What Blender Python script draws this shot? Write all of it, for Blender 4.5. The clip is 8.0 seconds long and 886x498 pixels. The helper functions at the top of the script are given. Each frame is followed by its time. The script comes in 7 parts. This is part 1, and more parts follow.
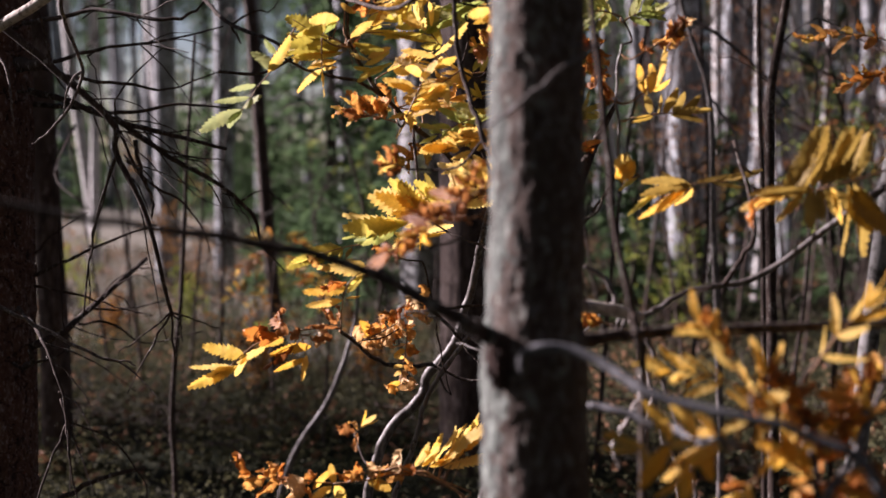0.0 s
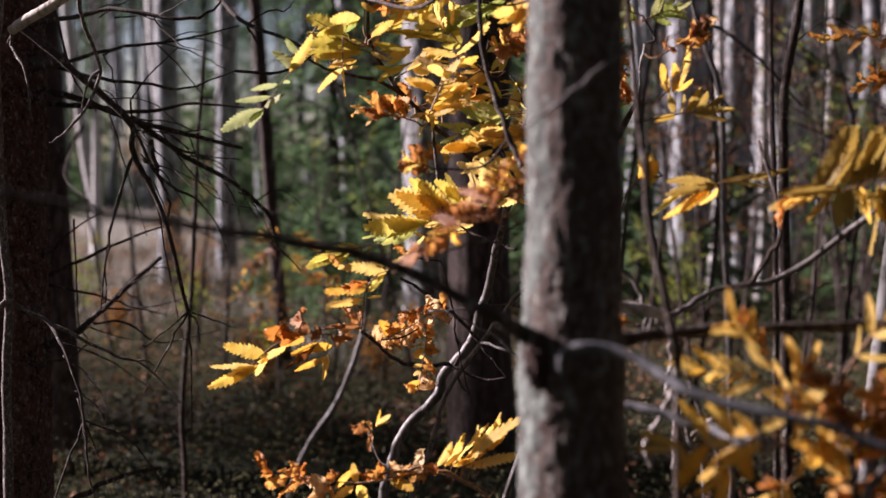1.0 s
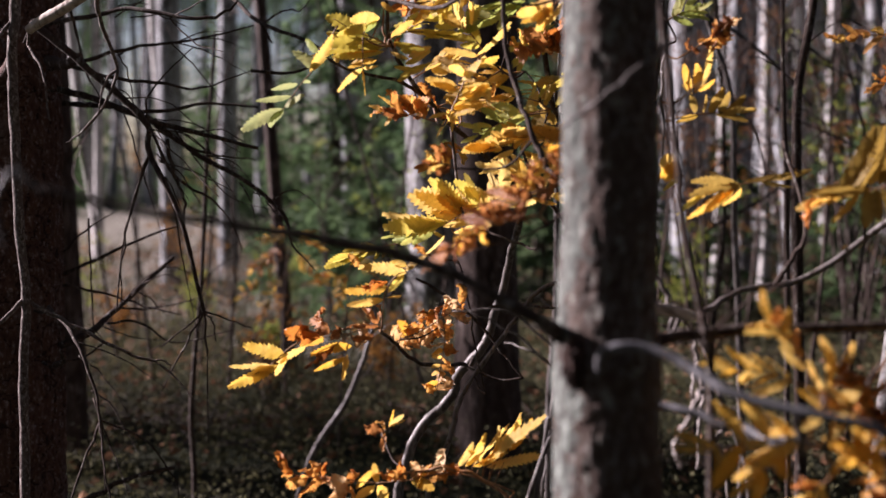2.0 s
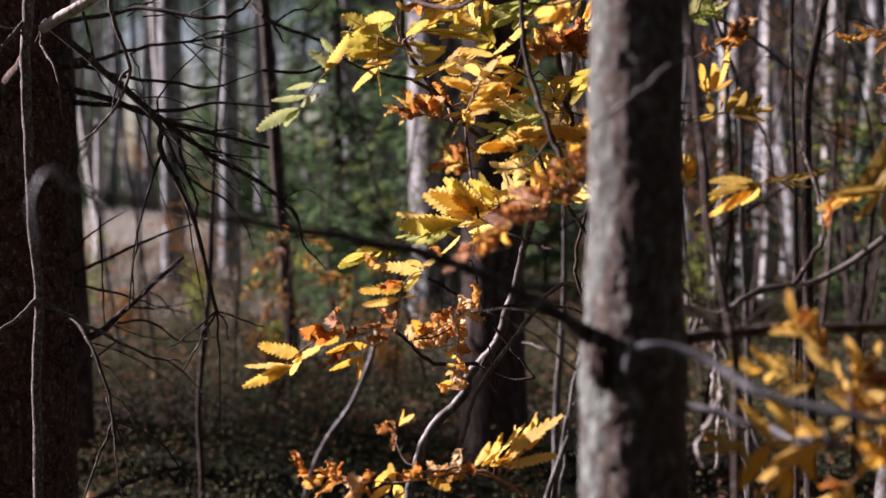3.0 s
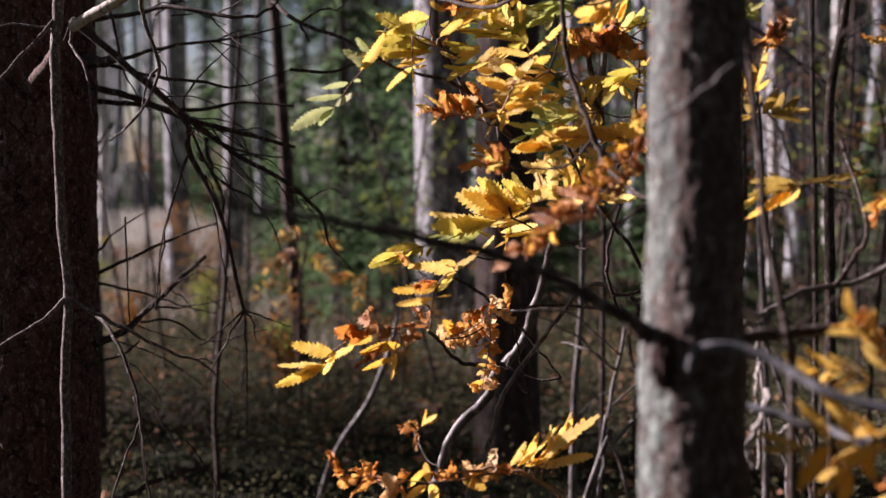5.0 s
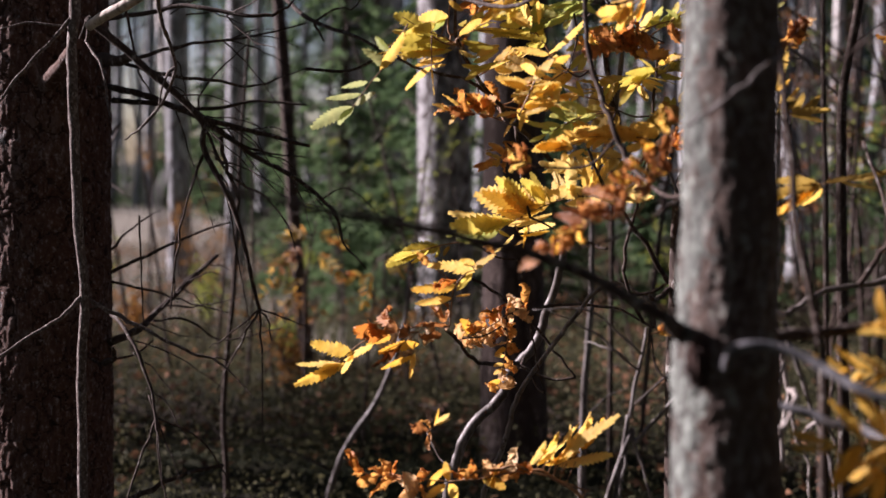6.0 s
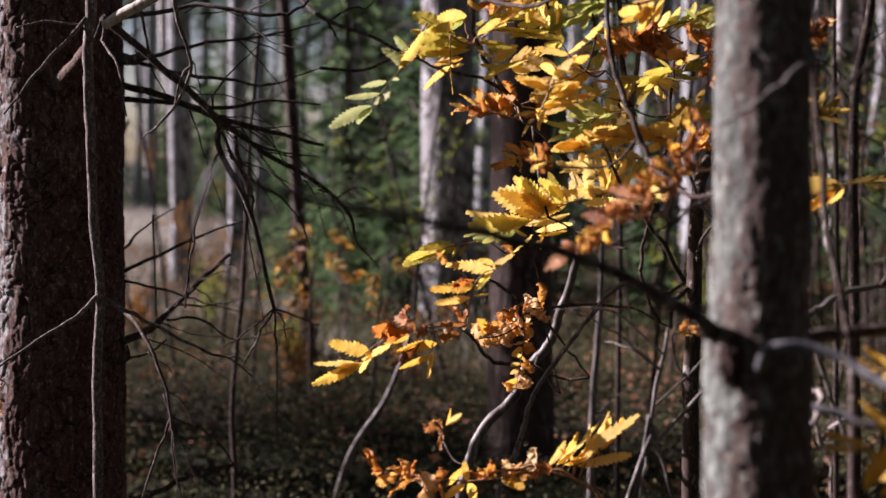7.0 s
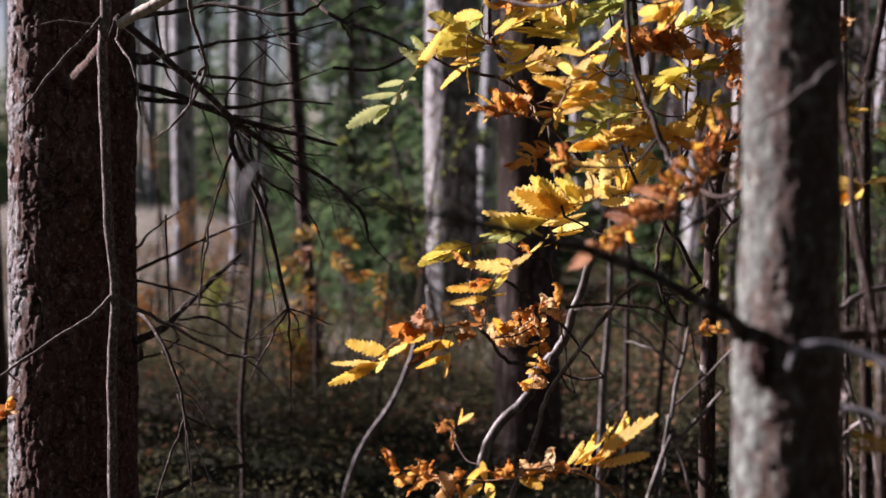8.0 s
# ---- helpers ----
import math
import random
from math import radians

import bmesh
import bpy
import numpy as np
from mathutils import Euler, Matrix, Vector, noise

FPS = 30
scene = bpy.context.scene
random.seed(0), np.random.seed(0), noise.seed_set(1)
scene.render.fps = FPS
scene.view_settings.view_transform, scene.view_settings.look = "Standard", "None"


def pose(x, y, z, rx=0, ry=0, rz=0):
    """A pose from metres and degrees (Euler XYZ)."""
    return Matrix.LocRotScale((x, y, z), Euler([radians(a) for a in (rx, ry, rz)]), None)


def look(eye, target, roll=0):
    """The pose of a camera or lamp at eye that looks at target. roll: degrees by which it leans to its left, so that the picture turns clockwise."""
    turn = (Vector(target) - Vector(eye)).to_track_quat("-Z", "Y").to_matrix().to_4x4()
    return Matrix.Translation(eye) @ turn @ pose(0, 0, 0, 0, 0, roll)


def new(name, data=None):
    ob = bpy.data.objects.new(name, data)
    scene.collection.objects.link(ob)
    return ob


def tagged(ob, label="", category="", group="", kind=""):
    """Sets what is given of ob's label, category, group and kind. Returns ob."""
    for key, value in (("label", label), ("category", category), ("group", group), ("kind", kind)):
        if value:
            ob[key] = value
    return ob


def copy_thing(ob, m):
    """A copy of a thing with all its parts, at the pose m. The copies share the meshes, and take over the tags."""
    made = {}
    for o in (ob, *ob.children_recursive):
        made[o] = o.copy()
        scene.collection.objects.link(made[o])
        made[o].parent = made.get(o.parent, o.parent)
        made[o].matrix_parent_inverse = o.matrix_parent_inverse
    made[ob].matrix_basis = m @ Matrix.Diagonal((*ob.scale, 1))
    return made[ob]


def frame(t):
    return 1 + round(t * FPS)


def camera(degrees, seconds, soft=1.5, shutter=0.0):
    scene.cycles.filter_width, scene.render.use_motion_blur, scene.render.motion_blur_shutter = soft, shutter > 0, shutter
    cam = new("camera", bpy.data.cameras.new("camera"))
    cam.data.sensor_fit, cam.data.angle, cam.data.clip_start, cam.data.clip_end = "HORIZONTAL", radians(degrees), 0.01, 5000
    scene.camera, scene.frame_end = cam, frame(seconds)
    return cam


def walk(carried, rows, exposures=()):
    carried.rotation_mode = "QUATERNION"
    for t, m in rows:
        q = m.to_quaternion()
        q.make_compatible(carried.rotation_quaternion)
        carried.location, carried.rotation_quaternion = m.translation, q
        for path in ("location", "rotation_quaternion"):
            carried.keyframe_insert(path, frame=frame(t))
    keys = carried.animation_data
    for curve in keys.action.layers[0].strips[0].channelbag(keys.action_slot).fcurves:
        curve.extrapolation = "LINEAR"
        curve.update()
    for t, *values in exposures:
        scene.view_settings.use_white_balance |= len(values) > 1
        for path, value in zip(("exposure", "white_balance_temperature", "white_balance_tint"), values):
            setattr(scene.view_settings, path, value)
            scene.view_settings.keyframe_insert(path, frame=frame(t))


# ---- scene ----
cam = camera(40.0, 8.0)
METRES, EYE, TILT, LEAN, TURN = 0.22, 1.1, -4.0, 0.0, 0.0
ROWS = [
    (0.0, 0.0, 0.0, 0.0, 0.0, 0.0, -0.0),
    (0.5, -0.0661, 0.001, -0.001, -0.05, -0.06, -0.03),
    (1.0, -0.1462, 0.0038, -0.0017, -0.15, -0.04, -0.02),
    (1.5, -0.2205, 0.0064, -0.0049, -0.23, 0.03, -0.07),
    (3.0, -0.3928, 0.0073, -0.001, -0.45, -0.1, -0.11),
    (3.5, -0.4394, 0.0052, -0.003, -0.51, -0.12, -0.15),
    (4.0, -0.4971, 0.0079, -0.004, -0.55, -0.07, -0.19),
    (4.5, -0.5586, 0.0123, -0.0065, -0.57, 0.04, -0.24),
    (6.0, -0.7603, 0.0103, -0.0147, -0.85, 0.0, -0.39),
    (6.5, -0.8199, 0.0124, -0.0132, -0.88, -0.0, -0.44),
    (7.0, -0.8877, 0.0124, -0.0173, -0.99, -0.02, -0.51),
    (7.5, -0.941, 0.0154, -0.0165, -1.01, -0.08, -0.5),
    (8.0, -0.9984, 0.0169, -0.018, -0.99, -0.06, -0.51),
]
EXPOSURE, KELVIN, TINT = 1.54, 6150, 31
walk(cam, [(t, pose(0, 0, EYE, TILT, LEAN, TURN) @ pose(METRES * x, METRES * y, METRES * z, 90 + 0.377 * pitch, roll, 0.377 * yaw)) for t, x, y, z, yaw, pitch, roll in ROWS],
     exposures=[(0.0, EXPOSURE, KELVIN, TINT), (8.0, EXPOSURE, KELVIN, TINT)])
# a fast lens, focused on the rowan leaves
cam.data.dof.use_dof = True
cam.data.dof.focus_distance = 1.97
cam.data.dof.aperture_fstop = 3.6

# ---- world and sun ----
SUN_ELEVATION, SUN_AHEAD = radians(24), radians(20)   # low autumn sun from the left, a little ahead
world = bpy.data.worlds.new("sky")
scene.world = world
world.use_nodes = True
sky = world.node_tree.nodes.new("ShaderNodeTexSky")
sky.sky_type, sky.sun_disc = "NISHITA", False
sky.sun_elevation, sky.sun_rotation = SUN_ELEVATION, -(math.pi / 2 - SUN_AHEAD)
background = world.node_tree.nodes["Background"]
background.inputs["Strength"].default_value = 0.026
world.node_tree.links.new(sky.outputs["Color"], background.inputs["Color"])
to_sun = Vector((-math.cos(SUN_ELEVATION) * math.cos(SUN_AHEAD), math.cos(SUN_ELEVATION) * math.sin(SUN_AHEAD), math.sin(SUN_ELEVATION)))
sun = new("sun", bpy.data.lights.new("sun", "SUN"))
sun.data.energy, sun.data.angle, sun.data.color = 5.0, radians(0.5), (1.0, 0.92, 0.82)
sun.matrix_world = look(to_sun * 50, (0, 0, 0))

# ---- materials ----


def nodes_of(name):
    mat = bpy.data.materials.new(name)
    mat.use_nodes = True
    nt = mat.node_tree
    return mat, nt, nt.nodes["Principled BSDF"]


def node(nt, kind, inputs=None, operation="", use_clamp=False, feature="", data_type="", blend_type=""):
    n = nt.nodes.new(kind)
    if operation:
        n.operation = operation
    if use_clamp:
        n.use_clamp = True
    if feature:
        n.feature = feature
    if data_type:
        n.data_type, n.blend_type = data_type, blend_type
    for key, value in (inputs or {}).items():
        n.inputs[key].default_value = value
    return n


def ramp(nt, fac, stops):
    r = nt.nodes.new("ShaderNodeValToRGB")
    while len(r.color_ramp.elements) < len(stops):
        r.color_ramp.elements.new(0.5)
    for e, (p, c) in zip(r.color_ramp.elements, stops):
        e.position, e.color = p, (*c, 1)
    nt.links.new(fac, r.inputs["Fac"])
    return r.outputs["Color"]


def mapped(nt, scale):
    tc = node(nt, "ShaderNodeTexCoord")
    mp = node(nt, "ShaderNodeMapping")
    mp.inputs["Scale"].default_value = scale
    nt.links.new(tc.outputs["Object"], mp.inputs["Vector"])
    return mp.outputs["Vector"]


def noise_tex(nt, vector, scale, detail=5.0, rough=0.6):
    n = node(nt, "ShaderNodeTexNoise", {"Scale": scale, "Detail": detail, "Roughness": rough})
    nt.links.new(vector, n.inputs["Vector"])
    return n.outputs["Fac"]


def mix(nt, fac, a, b, mode="MIX"):
    m = node(nt, "ShaderNodeMix", data_type="RGBA", blend_type=mode)
    for socket, value in (("Factor", fac), ("A", a), ("B", b)):
        ins = [i for i in m.inputs if i.name == socket and i.type == ("VALUE" if socket == "Factor" else "RGBA")][0]
        if isinstance(value, bpy.types.NodeSocket):
            nt.links.new(value, ins)
        else:
            ins.default_value = value if socket == "Factor" else (*value, 1)
    return [o for o in m.outputs if o.type == "RGBA"][0]


def bump(nt, bsdf, height, strength, distance):
    b = node(nt, "ShaderNodeBump", {"Strength": strength, "Distance": distance})
    nt.links.new(height, b.inputs["Height"])
    nt.links.new(b.outputs["Normal"], bsdf.inputs["Normal"])


def bark(name, dark, mid, light, patch, patch_amount, stretch=(1, 1, 0.25), scale=60, depth=0.004, rough=0.9, spot_scale=0.45):
    """Bark: streaks along the stem, coarser stains, patches of lichen or flaking skin."""
    mat, nt, bsdf = nodes_of(name)
    v = mapped(nt, stretch)
    fine = noise_tex(nt, v, scale, 6, 0.65)
    coarse = noise_tex(nt, v, scale * 0.16, 3)
    colour = ramp(nt, fine, ((0.36, dark), (0.49, mid), (0.64, light)))
    colour = mix(nt, ramp(nt, coarse, ((0.42, (0, 0, 0)), (0.6, (0.75, 0.75, 0.75)))), colour, mid)
    spots = noise_tex(nt, mapped(nt, (1, 1, 0.55)), scale * spot_scale, 6, 0.75)
    edge = 0.62 - 0.2 * patch_amount
    colour = mix(nt, ramp(nt, spots, ((edge, (0, 0, 0)), (edge + 0.06, (1, 1, 1)))), colour, patch)
    nt.links.new(colour, bsdf.inputs["Base Color"])
    bsdf.inputs["Roughness"].default_value = rough
    bsdf.inputs["Specular IOR Level"].default_value = 0.25
    bump(nt, bsdf, fine, 0.8, depth)
    return mat


def flake_bark(name, low, high, grey):
    """Old pine bark: fine flaky scales, greyer on worn patches."""
    mat, nt, bsdf = nodes_of(name)
    scales = noise_tex(nt, mapped(nt, (1, 1, 0.7)), 120, 8, 0.72)
    lines = noise_tex(nt, mapped(nt, (1, 1, 0.35)), 60, 3, 0.55)
    stains = noise_tex(nt, mapped(nt, (1, 1, 0.4)), 14, 5, 0.7)
    colour = ramp(nt, scales, ((0.34, low), (0.54, high), (0.69, grey)))
    colour = mix(nt, ramp(nt, stains, ((0.55, (0, 0, 0)), (0.70, (0.4, 0.4, 0.4)))), colour, grey)
    gaps = ramp(nt, lines, ((0.47, (1, 1, 1)), (0.495, (0.3, 0.3, 0.3)), (0.505, (0.3, 0.3, 0.3)), (0.53, (1, 1, 1))))
    colour = mix(nt, gaps, low, colour)
    nt.links.new(colour, bsdf.inputs["Base Color"])
    bsdf.inputs["Roughness"].default_value = 0.92
    bsdf.inputs["Specular IOR Level"].default_value = 0.2
    bump(nt, bsdf, mix(nt, 0.5, gaps, scales), 1.0, 0.007)
    return mat


def birch_bark(name, white=0.58, dark_share=0.0, stretch=(4, 4, 30)):
    mat, nt, bsdf = nodes_of(name)
    bands = noise_tex(nt, mapped(nt, stretch), 1.6, 5, 0.7)
    blotch = noise_tex(nt, mapped(nt, (1, 1, 0.6)), 6, 4)
    colour = ramp(nt, bands, ((0.36 + dark_share, (0.05, 0.045, 0.04)), (0.45 + dark_share, (0.7 * white, 0.67 * white, 0.65 * white)), (0.75, (white, white, white))))
    colour = mix(nt, ramp(nt, blotch, ((0.58, (0, 0, 0)), (0.68, (1, 1, 1)))), colour, (0.07, 0.06, 0.055))
    nt.links.new(colour, bsdf.inputs["Base Color"])
    bsdf.inputs["Roughness"].default_value = 0.75
    bump(nt, bsdf, bands, 0.3, 0.003)
    return mat


def leaf_mat(name, base, second, spot, spot_amount, through_light=0.5, gloss=0.35, veins=0.25):
    """A thin leaf that lets light through; the tone differs from leaf to leaf, with specks of decay and paler side veins."""
    mat, nt, bsdf = nodes_of(name)
    tc = node(nt, "ShaderNodeTexCoord")
    info = node(nt, "ShaderNodeObjectInfo")
    large = noise_tex(nt, tc.outputs["Object"], 3.0, 3)
    fac = node(nt, "ShaderNodeMath", operation="ADD", use_clamp=True)
    nt.links.new(large, fac.inputs[0])
    shift = node(nt, "ShaderNodeMath", operation="MULTIPLY_ADD")
    shift.inputs[1].default_value, shift.inputs[2].default_value = 0.9, -0.45
    nt.links.new(info.outputs["Random"], shift.inputs[0])
    nt.links.new(shift.outputs[0], fac.inputs[1])
    colour = ramp(nt, fac.outputs[0], ((0.2, base), (0.8, second)))
    specks = noise_tex(nt, tc.outputs["Object"], 9.0, 5, 0.75)
    edge = 0.72 - 0.25 * spot_amount
    sep = node(nt, "ShaderNodeSeparateXYZ")
    nt.links.new(tc.outputs["Object"], sep.inputs[0])
    side = node(nt, "ShaderNodeMath", operation="ABSOLUTE")
    nt.links.new(sep.outputs["Y"], side.inputs[0])
    rim = node(nt, "ShaderNodeMath", operation="MULTIPLY_ADD")    # decay starts at the rim and the tip
    rim.inputs[1].default_value = 0.55
    nt.links.new(side.outputs[0], rim.inputs[0])
    nt.links.new(specks, rim.inputs[2])
    tip = node(nt, "ShaderNodeMath", operation="MULTIPLY_ADD")
    tip.inputs[1].default_value = 0.16
    nt.links.new(sep.outputs["X"], tip.inputs[0])
    nt.links.new(rim.outputs[0], tip.inputs[2])
    less = node(nt, "ShaderNodeMath", operation="SUBTRACT")
    less.inputs[1].default_value = 0.11
    nt.links.new(tip.outputs[0], less.inputs[0])
    specks = less.outputs[0]
    colour = mix(nt, ramp(nt, specks, ((edge, (0, 0, 0)), (edge + 0.12, (1, 1, 1)))), colour, spot)
    slope = node(nt, "ShaderNodeMath", operation="MULTIPLY_ADD")
    slope.inputs[1].default_value = -0.8
    nt.links.new(side.outputs[0], slope.inputs[0])
    nt.links.new(sep.outputs["X"], slope.inputs[2])
    wave = node(nt, "ShaderNodeMath", operation="PINGPONG")
    wave.inputs[1].default_value = 0.05
    nt.links.new(slope.outputs[0], wave.inputs[0])
    lines = ramp(nt, wave.outputs[0], ((0.0, (1, 1, 1)), (0.012, (0, 0, 0))))
    pale = node(nt, "ShaderNodeMath", operation="MULTIPLY")
    pale.inputs[1].default_value = veins
    nt.links.new(lines, pale.inputs[0])
    colour = mix(nt, pale.outputs[0], colour, tuple(min(1, c * 0.55) for c in base))
    nt.links.new(colour, bsdf.inputs["Base Color"])
    bsdf.inputs["Roughness"].default_value = 0.45
    bsdf.inputs["Specular IOR Level"].default_value = gloss
    bump(nt, bsdf, specks, 0.3, 0.02)
    glow = node(nt, "ShaderNodeBsdfTranslucent")
    nt.links.new(colour, glow.inputs["Color"])
    both = node(nt, "ShaderNodeMixShader", {"Fac": through_light})
    nt.links.new(bsdf.outputs[0], both.inputs[1])
    nt.links.new(glow.outputs[0], both.inputs[2])
    nt.links.new(both.outputs[0], nt.nodes["Material Output"].inputs["Surface"])
    return mat


def clump_mat(name, dark, light, through_light=0.3):
    """Small leaves, needles or blades: one tone for each, by chance."""
    mat, nt, bsdf = nodes_of(name)
    geo = node(nt, "ShaderNodeNewGeometry")
    big = noise_tex(nt, mapped(nt, (1, 1, 1)), 0.9, 3)
    fac = node(nt, "ShaderNodeMath", operation="MULTIPLY_ADD", use_clamp=True)
    fac.inputs[1].default_value = 0.6
    nt.links.new(geo.outputs["Random Per Island"], fac.inputs[0])
    half = node(nt, "ShaderNodeMath", operation="MULTIPLY_ADD")
    half.inputs[1].default_value, half.inputs[2].default_value = 0.9, -0.25
    nt.links.new(big, half.inputs[0])
    nt.links.new(half.outputs[0], fac.inputs[2])
    colour = ramp(nt, fac.outputs[0], ((0.1, dark), (0.9, light)))
    nt.links.new(colour, bsdf.inputs["Base Color"])
    bsdf.inputs["Roughness"].default_value = 0.75
    bsdf.inputs["Specular IOR Level"].default_value = 0.12
    glow = node(nt, "ShaderNodeBsdfTranslucent")
    nt.links.new(colour, glow.inputs["Color"])
    both = node(nt, "ShaderNodeMixShader", {"Fac": through_light})
    nt.links.new(bsdf.outputs[0], both.inputs[1])
    nt.links.new(glow.outputs[0], both.inputs[2])
    nt.links.new(both.outputs[0], nt.nodes["Material Output"].inputs["Surface"])
    return mat


def soil_mat(name):
    mat, nt, bsdf = nodes_of(name)
    v = mapped(nt, (1, 1, 1))
    patches = noise_tex(nt, v, 0.9, 4)
    litter = noise_tex(nt, v, 26, 6, 0.7)
    moss = ramp(nt, litter, ((0.3, (0.007, 0.010, 0.004)), (0.7, (0.032, 0.040, 0.014))))
    needles = ramp(nt, litter, ((0.3, (0.009, 0.006, 0.005)), (0.6, (0.03, 0.019, 0.013)), (0.8, (0.10, 0.06, 0.032))))
    colour = mix(nt, ramp(nt, patches, ((0.36, (0, 0, 0)), (0.54, (1, 1, 1)))), needles, moss)
    nt.links.new(colour, bsdf.inputs["Base Color"])
    bsdf.inputs["Roughness"].default_value = 0.95
    bsdf.inputs["Specular IOR Level"].default_value = 0.15
    bump(nt, bsdf, litter, 1.0, 0.03)
    return mat


M_PLATE = flake_bark("pine_plate_bark", (0.062, 0.030, 0.022), (0.104, 0.058, 0.045), (0.29, 0.265, 0.26))
M_CRACK = flake_bark("pine_bark_cracks", (0.026, 0.014, 0.011), (0.046, 0.026, 0.021), (0.07, 0.043, 0.035))
# pale copy of the plate bark for a painted sunlit strip
M_SUNLIT_EDGE = flake_bark("sunlit_edge_bark", (0.09, 0.078, 0.074), (0.27, 0.265, 0.268), (0.44, 0.44, 0.45))
M_YOUNG = bark("young_pine_bark", (0.042, 0.024, 0.018), (0.078, 0.055, 0.045), (0.17, 0.163, 0.152), (0.23, 0.24, 0.215), 0.30, stretch=(1, 1, 0.5), scale=170, depth=0.006, spot_scale=0.5)
# pale green lichen that also stands in for light on the sunny side
M_SUNLIT_LICHEN = bark("sunlit_side_lichen", (0.036, 0.032, 0.028), (0.095, 0.103, 0.094), (0.25, 0.285, 0.255), (0.06, 0.045, 0.038), 0.34, stretch=(1, 1, 0.6), scale=105, depth=0.005, spot_scale=0.6)
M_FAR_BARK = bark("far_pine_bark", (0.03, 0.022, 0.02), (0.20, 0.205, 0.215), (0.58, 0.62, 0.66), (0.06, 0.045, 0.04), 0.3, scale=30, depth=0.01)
# darker bark copy with the shade put into its colour
M_SHADED_BARK = bark("shaded_pine_bark", (0.02, 0.013, 0.011), (0.06, 0.042, 0.036), (0.13, 0.10, 0.09), (0.16, 0.13, 0.12), 0.3, scale=45, depth=0.008)
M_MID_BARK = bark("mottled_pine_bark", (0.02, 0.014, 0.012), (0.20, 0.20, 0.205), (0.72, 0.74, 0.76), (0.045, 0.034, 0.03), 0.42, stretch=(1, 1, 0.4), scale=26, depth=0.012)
M_BIRCH = birch_bark("birch_bark")
M_YOUNG_BIRCH = birch_bark("young_birch_bark", 0.32, 0.05, (9, 9, 9))
M_STUB = bark("smooth_grey_twig", (0.05, 0.048, 0.05), (0.10, 0.10, 0.108), (0.19, 0.19, 0.205), (0.05, 0.045, 0.043), 0.3, scale=90, depth=0.0004, rough=0.5)
M_TWIG = bark("dead_twig_bark", (0.021, 0.014, 0.011), (0.041, 0.028, 0.023), (0.10, 0.077, 0.066), (0.20, 0.19, 0.175), 0.28, scale=160, depth=0.001)
M_GREY = bark("grey_rowan_bark", (0.04, 0.032, 0.03), (0.11, 0.098, 0.093), (0.27, 0.255, 0.25), (0.05, 0.038, 0.034), 0.35, scale=130, depth=0.001, rough=0.45)
M_SPECK = bark("speckled_dead_bark", (0.045, 0.032, 0.027), (0.105, 0.082, 0.074), (0.24, 0.215, 0.20), (0.36, 0.34, 0.32), 0.3, stretch=(1, 1, 0.7), scale=190, depth=0.002, spot_scale=0.9)
M_PALE = bark("bare_dead_wood", (0.30, 0.26, 0.22), (0.48, 0.43, 0.38), (0.60, 0.55, 0.50), (0.17, 0.13, 0.11), 0.38, scale=110, depth=0.001)
M_PALE_TWIG = bark("pale_dead_twig", (0.12, 0.10, 0.09), (0.26, 0.23, 0.215), (0.42, 0.39, 0.37), (0.10, 0.08, 0.07), 0.25, scale=140, depth=0.0008, rough=0.6)
M_STALK = bark("leaf_stalk", (0.10, 0.05, 0.03), (0.22, 0.12, 0.06), (0.35, 0.22, 0.10), (0.2, 0.1, 0.05), 0.1, scale=200, depth=0.0005, rough=0.5)
LEAVES = {
    "yellow": leaf_mat("yellow_rowan_leaf", (0.77, 0.50, 0.08), (0.84, 0.63, 0.20), (0.44, 0.19, 0.03), 0.3, 0.58),
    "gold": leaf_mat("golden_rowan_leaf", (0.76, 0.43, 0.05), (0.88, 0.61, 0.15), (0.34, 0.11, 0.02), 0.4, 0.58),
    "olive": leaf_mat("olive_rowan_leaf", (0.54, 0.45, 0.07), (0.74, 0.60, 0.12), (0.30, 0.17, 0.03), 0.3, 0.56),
    # dull golden leaves, and leaflets whose shade is put into the tint
    "dull": leaf_mat("dull_and_shaded_rowan_leaf", (0.31, 0.20, 0.04), (0.46, 0.32, 0.075), (0.18, 0.085, 0.025), 0.4),
    "green": leaf_mat("fading_green_rowan_leaf", (0.42, 0.50, 0.12), (0.60, 0.58, 0.16), (0.40, 0.30, 0.06), 0.15),
    "pale": leaf_mat("pale_green_rowan_leaf", (0.36, 0.41, 0.17), (0.50, 0.50, 0.20), (0.27, 0.25, 0.08), 0.3),
    "brown": leaf_mat("dry_brown_rowan_leaf", (0.28, 0.10, 0.03), (0.54, 0.24, 0.07), (0.09, 0.03, 0.014), 0.4, 0.45, 0.4),
    "tan": leaf_mat("tan_dry_rowan_leaf", (0.60, 0.30, 0.08), (0.84, 0.60, 0.32), (0.34, 0.12, 0.03), 0.4, 0.5, 0.55),
    "rust": leaf_mat("rusty_rowan_leaf", (0.54, 0.19, 0.03), (0.80, 0.42, 0.10), (0.20, 0.06, 0.02), 0.4, 0.5, 0.45),
}
M_SOIL = soil_mat("forest_floor_soil")
# green lightened a little to paint haze into the far crowns
M_PINE_NEEDLE = clump_mat("pine_needles", (0.045, 0.08, 0.045), (0.12, 0.18, 0.09))
M_SPRUCE_NEEDLE = clump_mat("spruce_needles", (0.03, 0.06, 0.032), (0.16, 0.245, 0.105), 0.45)
M_BIRCH_LEAF = clump_mat("birch_leaves", (0.30, 0.22, 0.04), (0.55, 0.42, 0.08), 0.45)
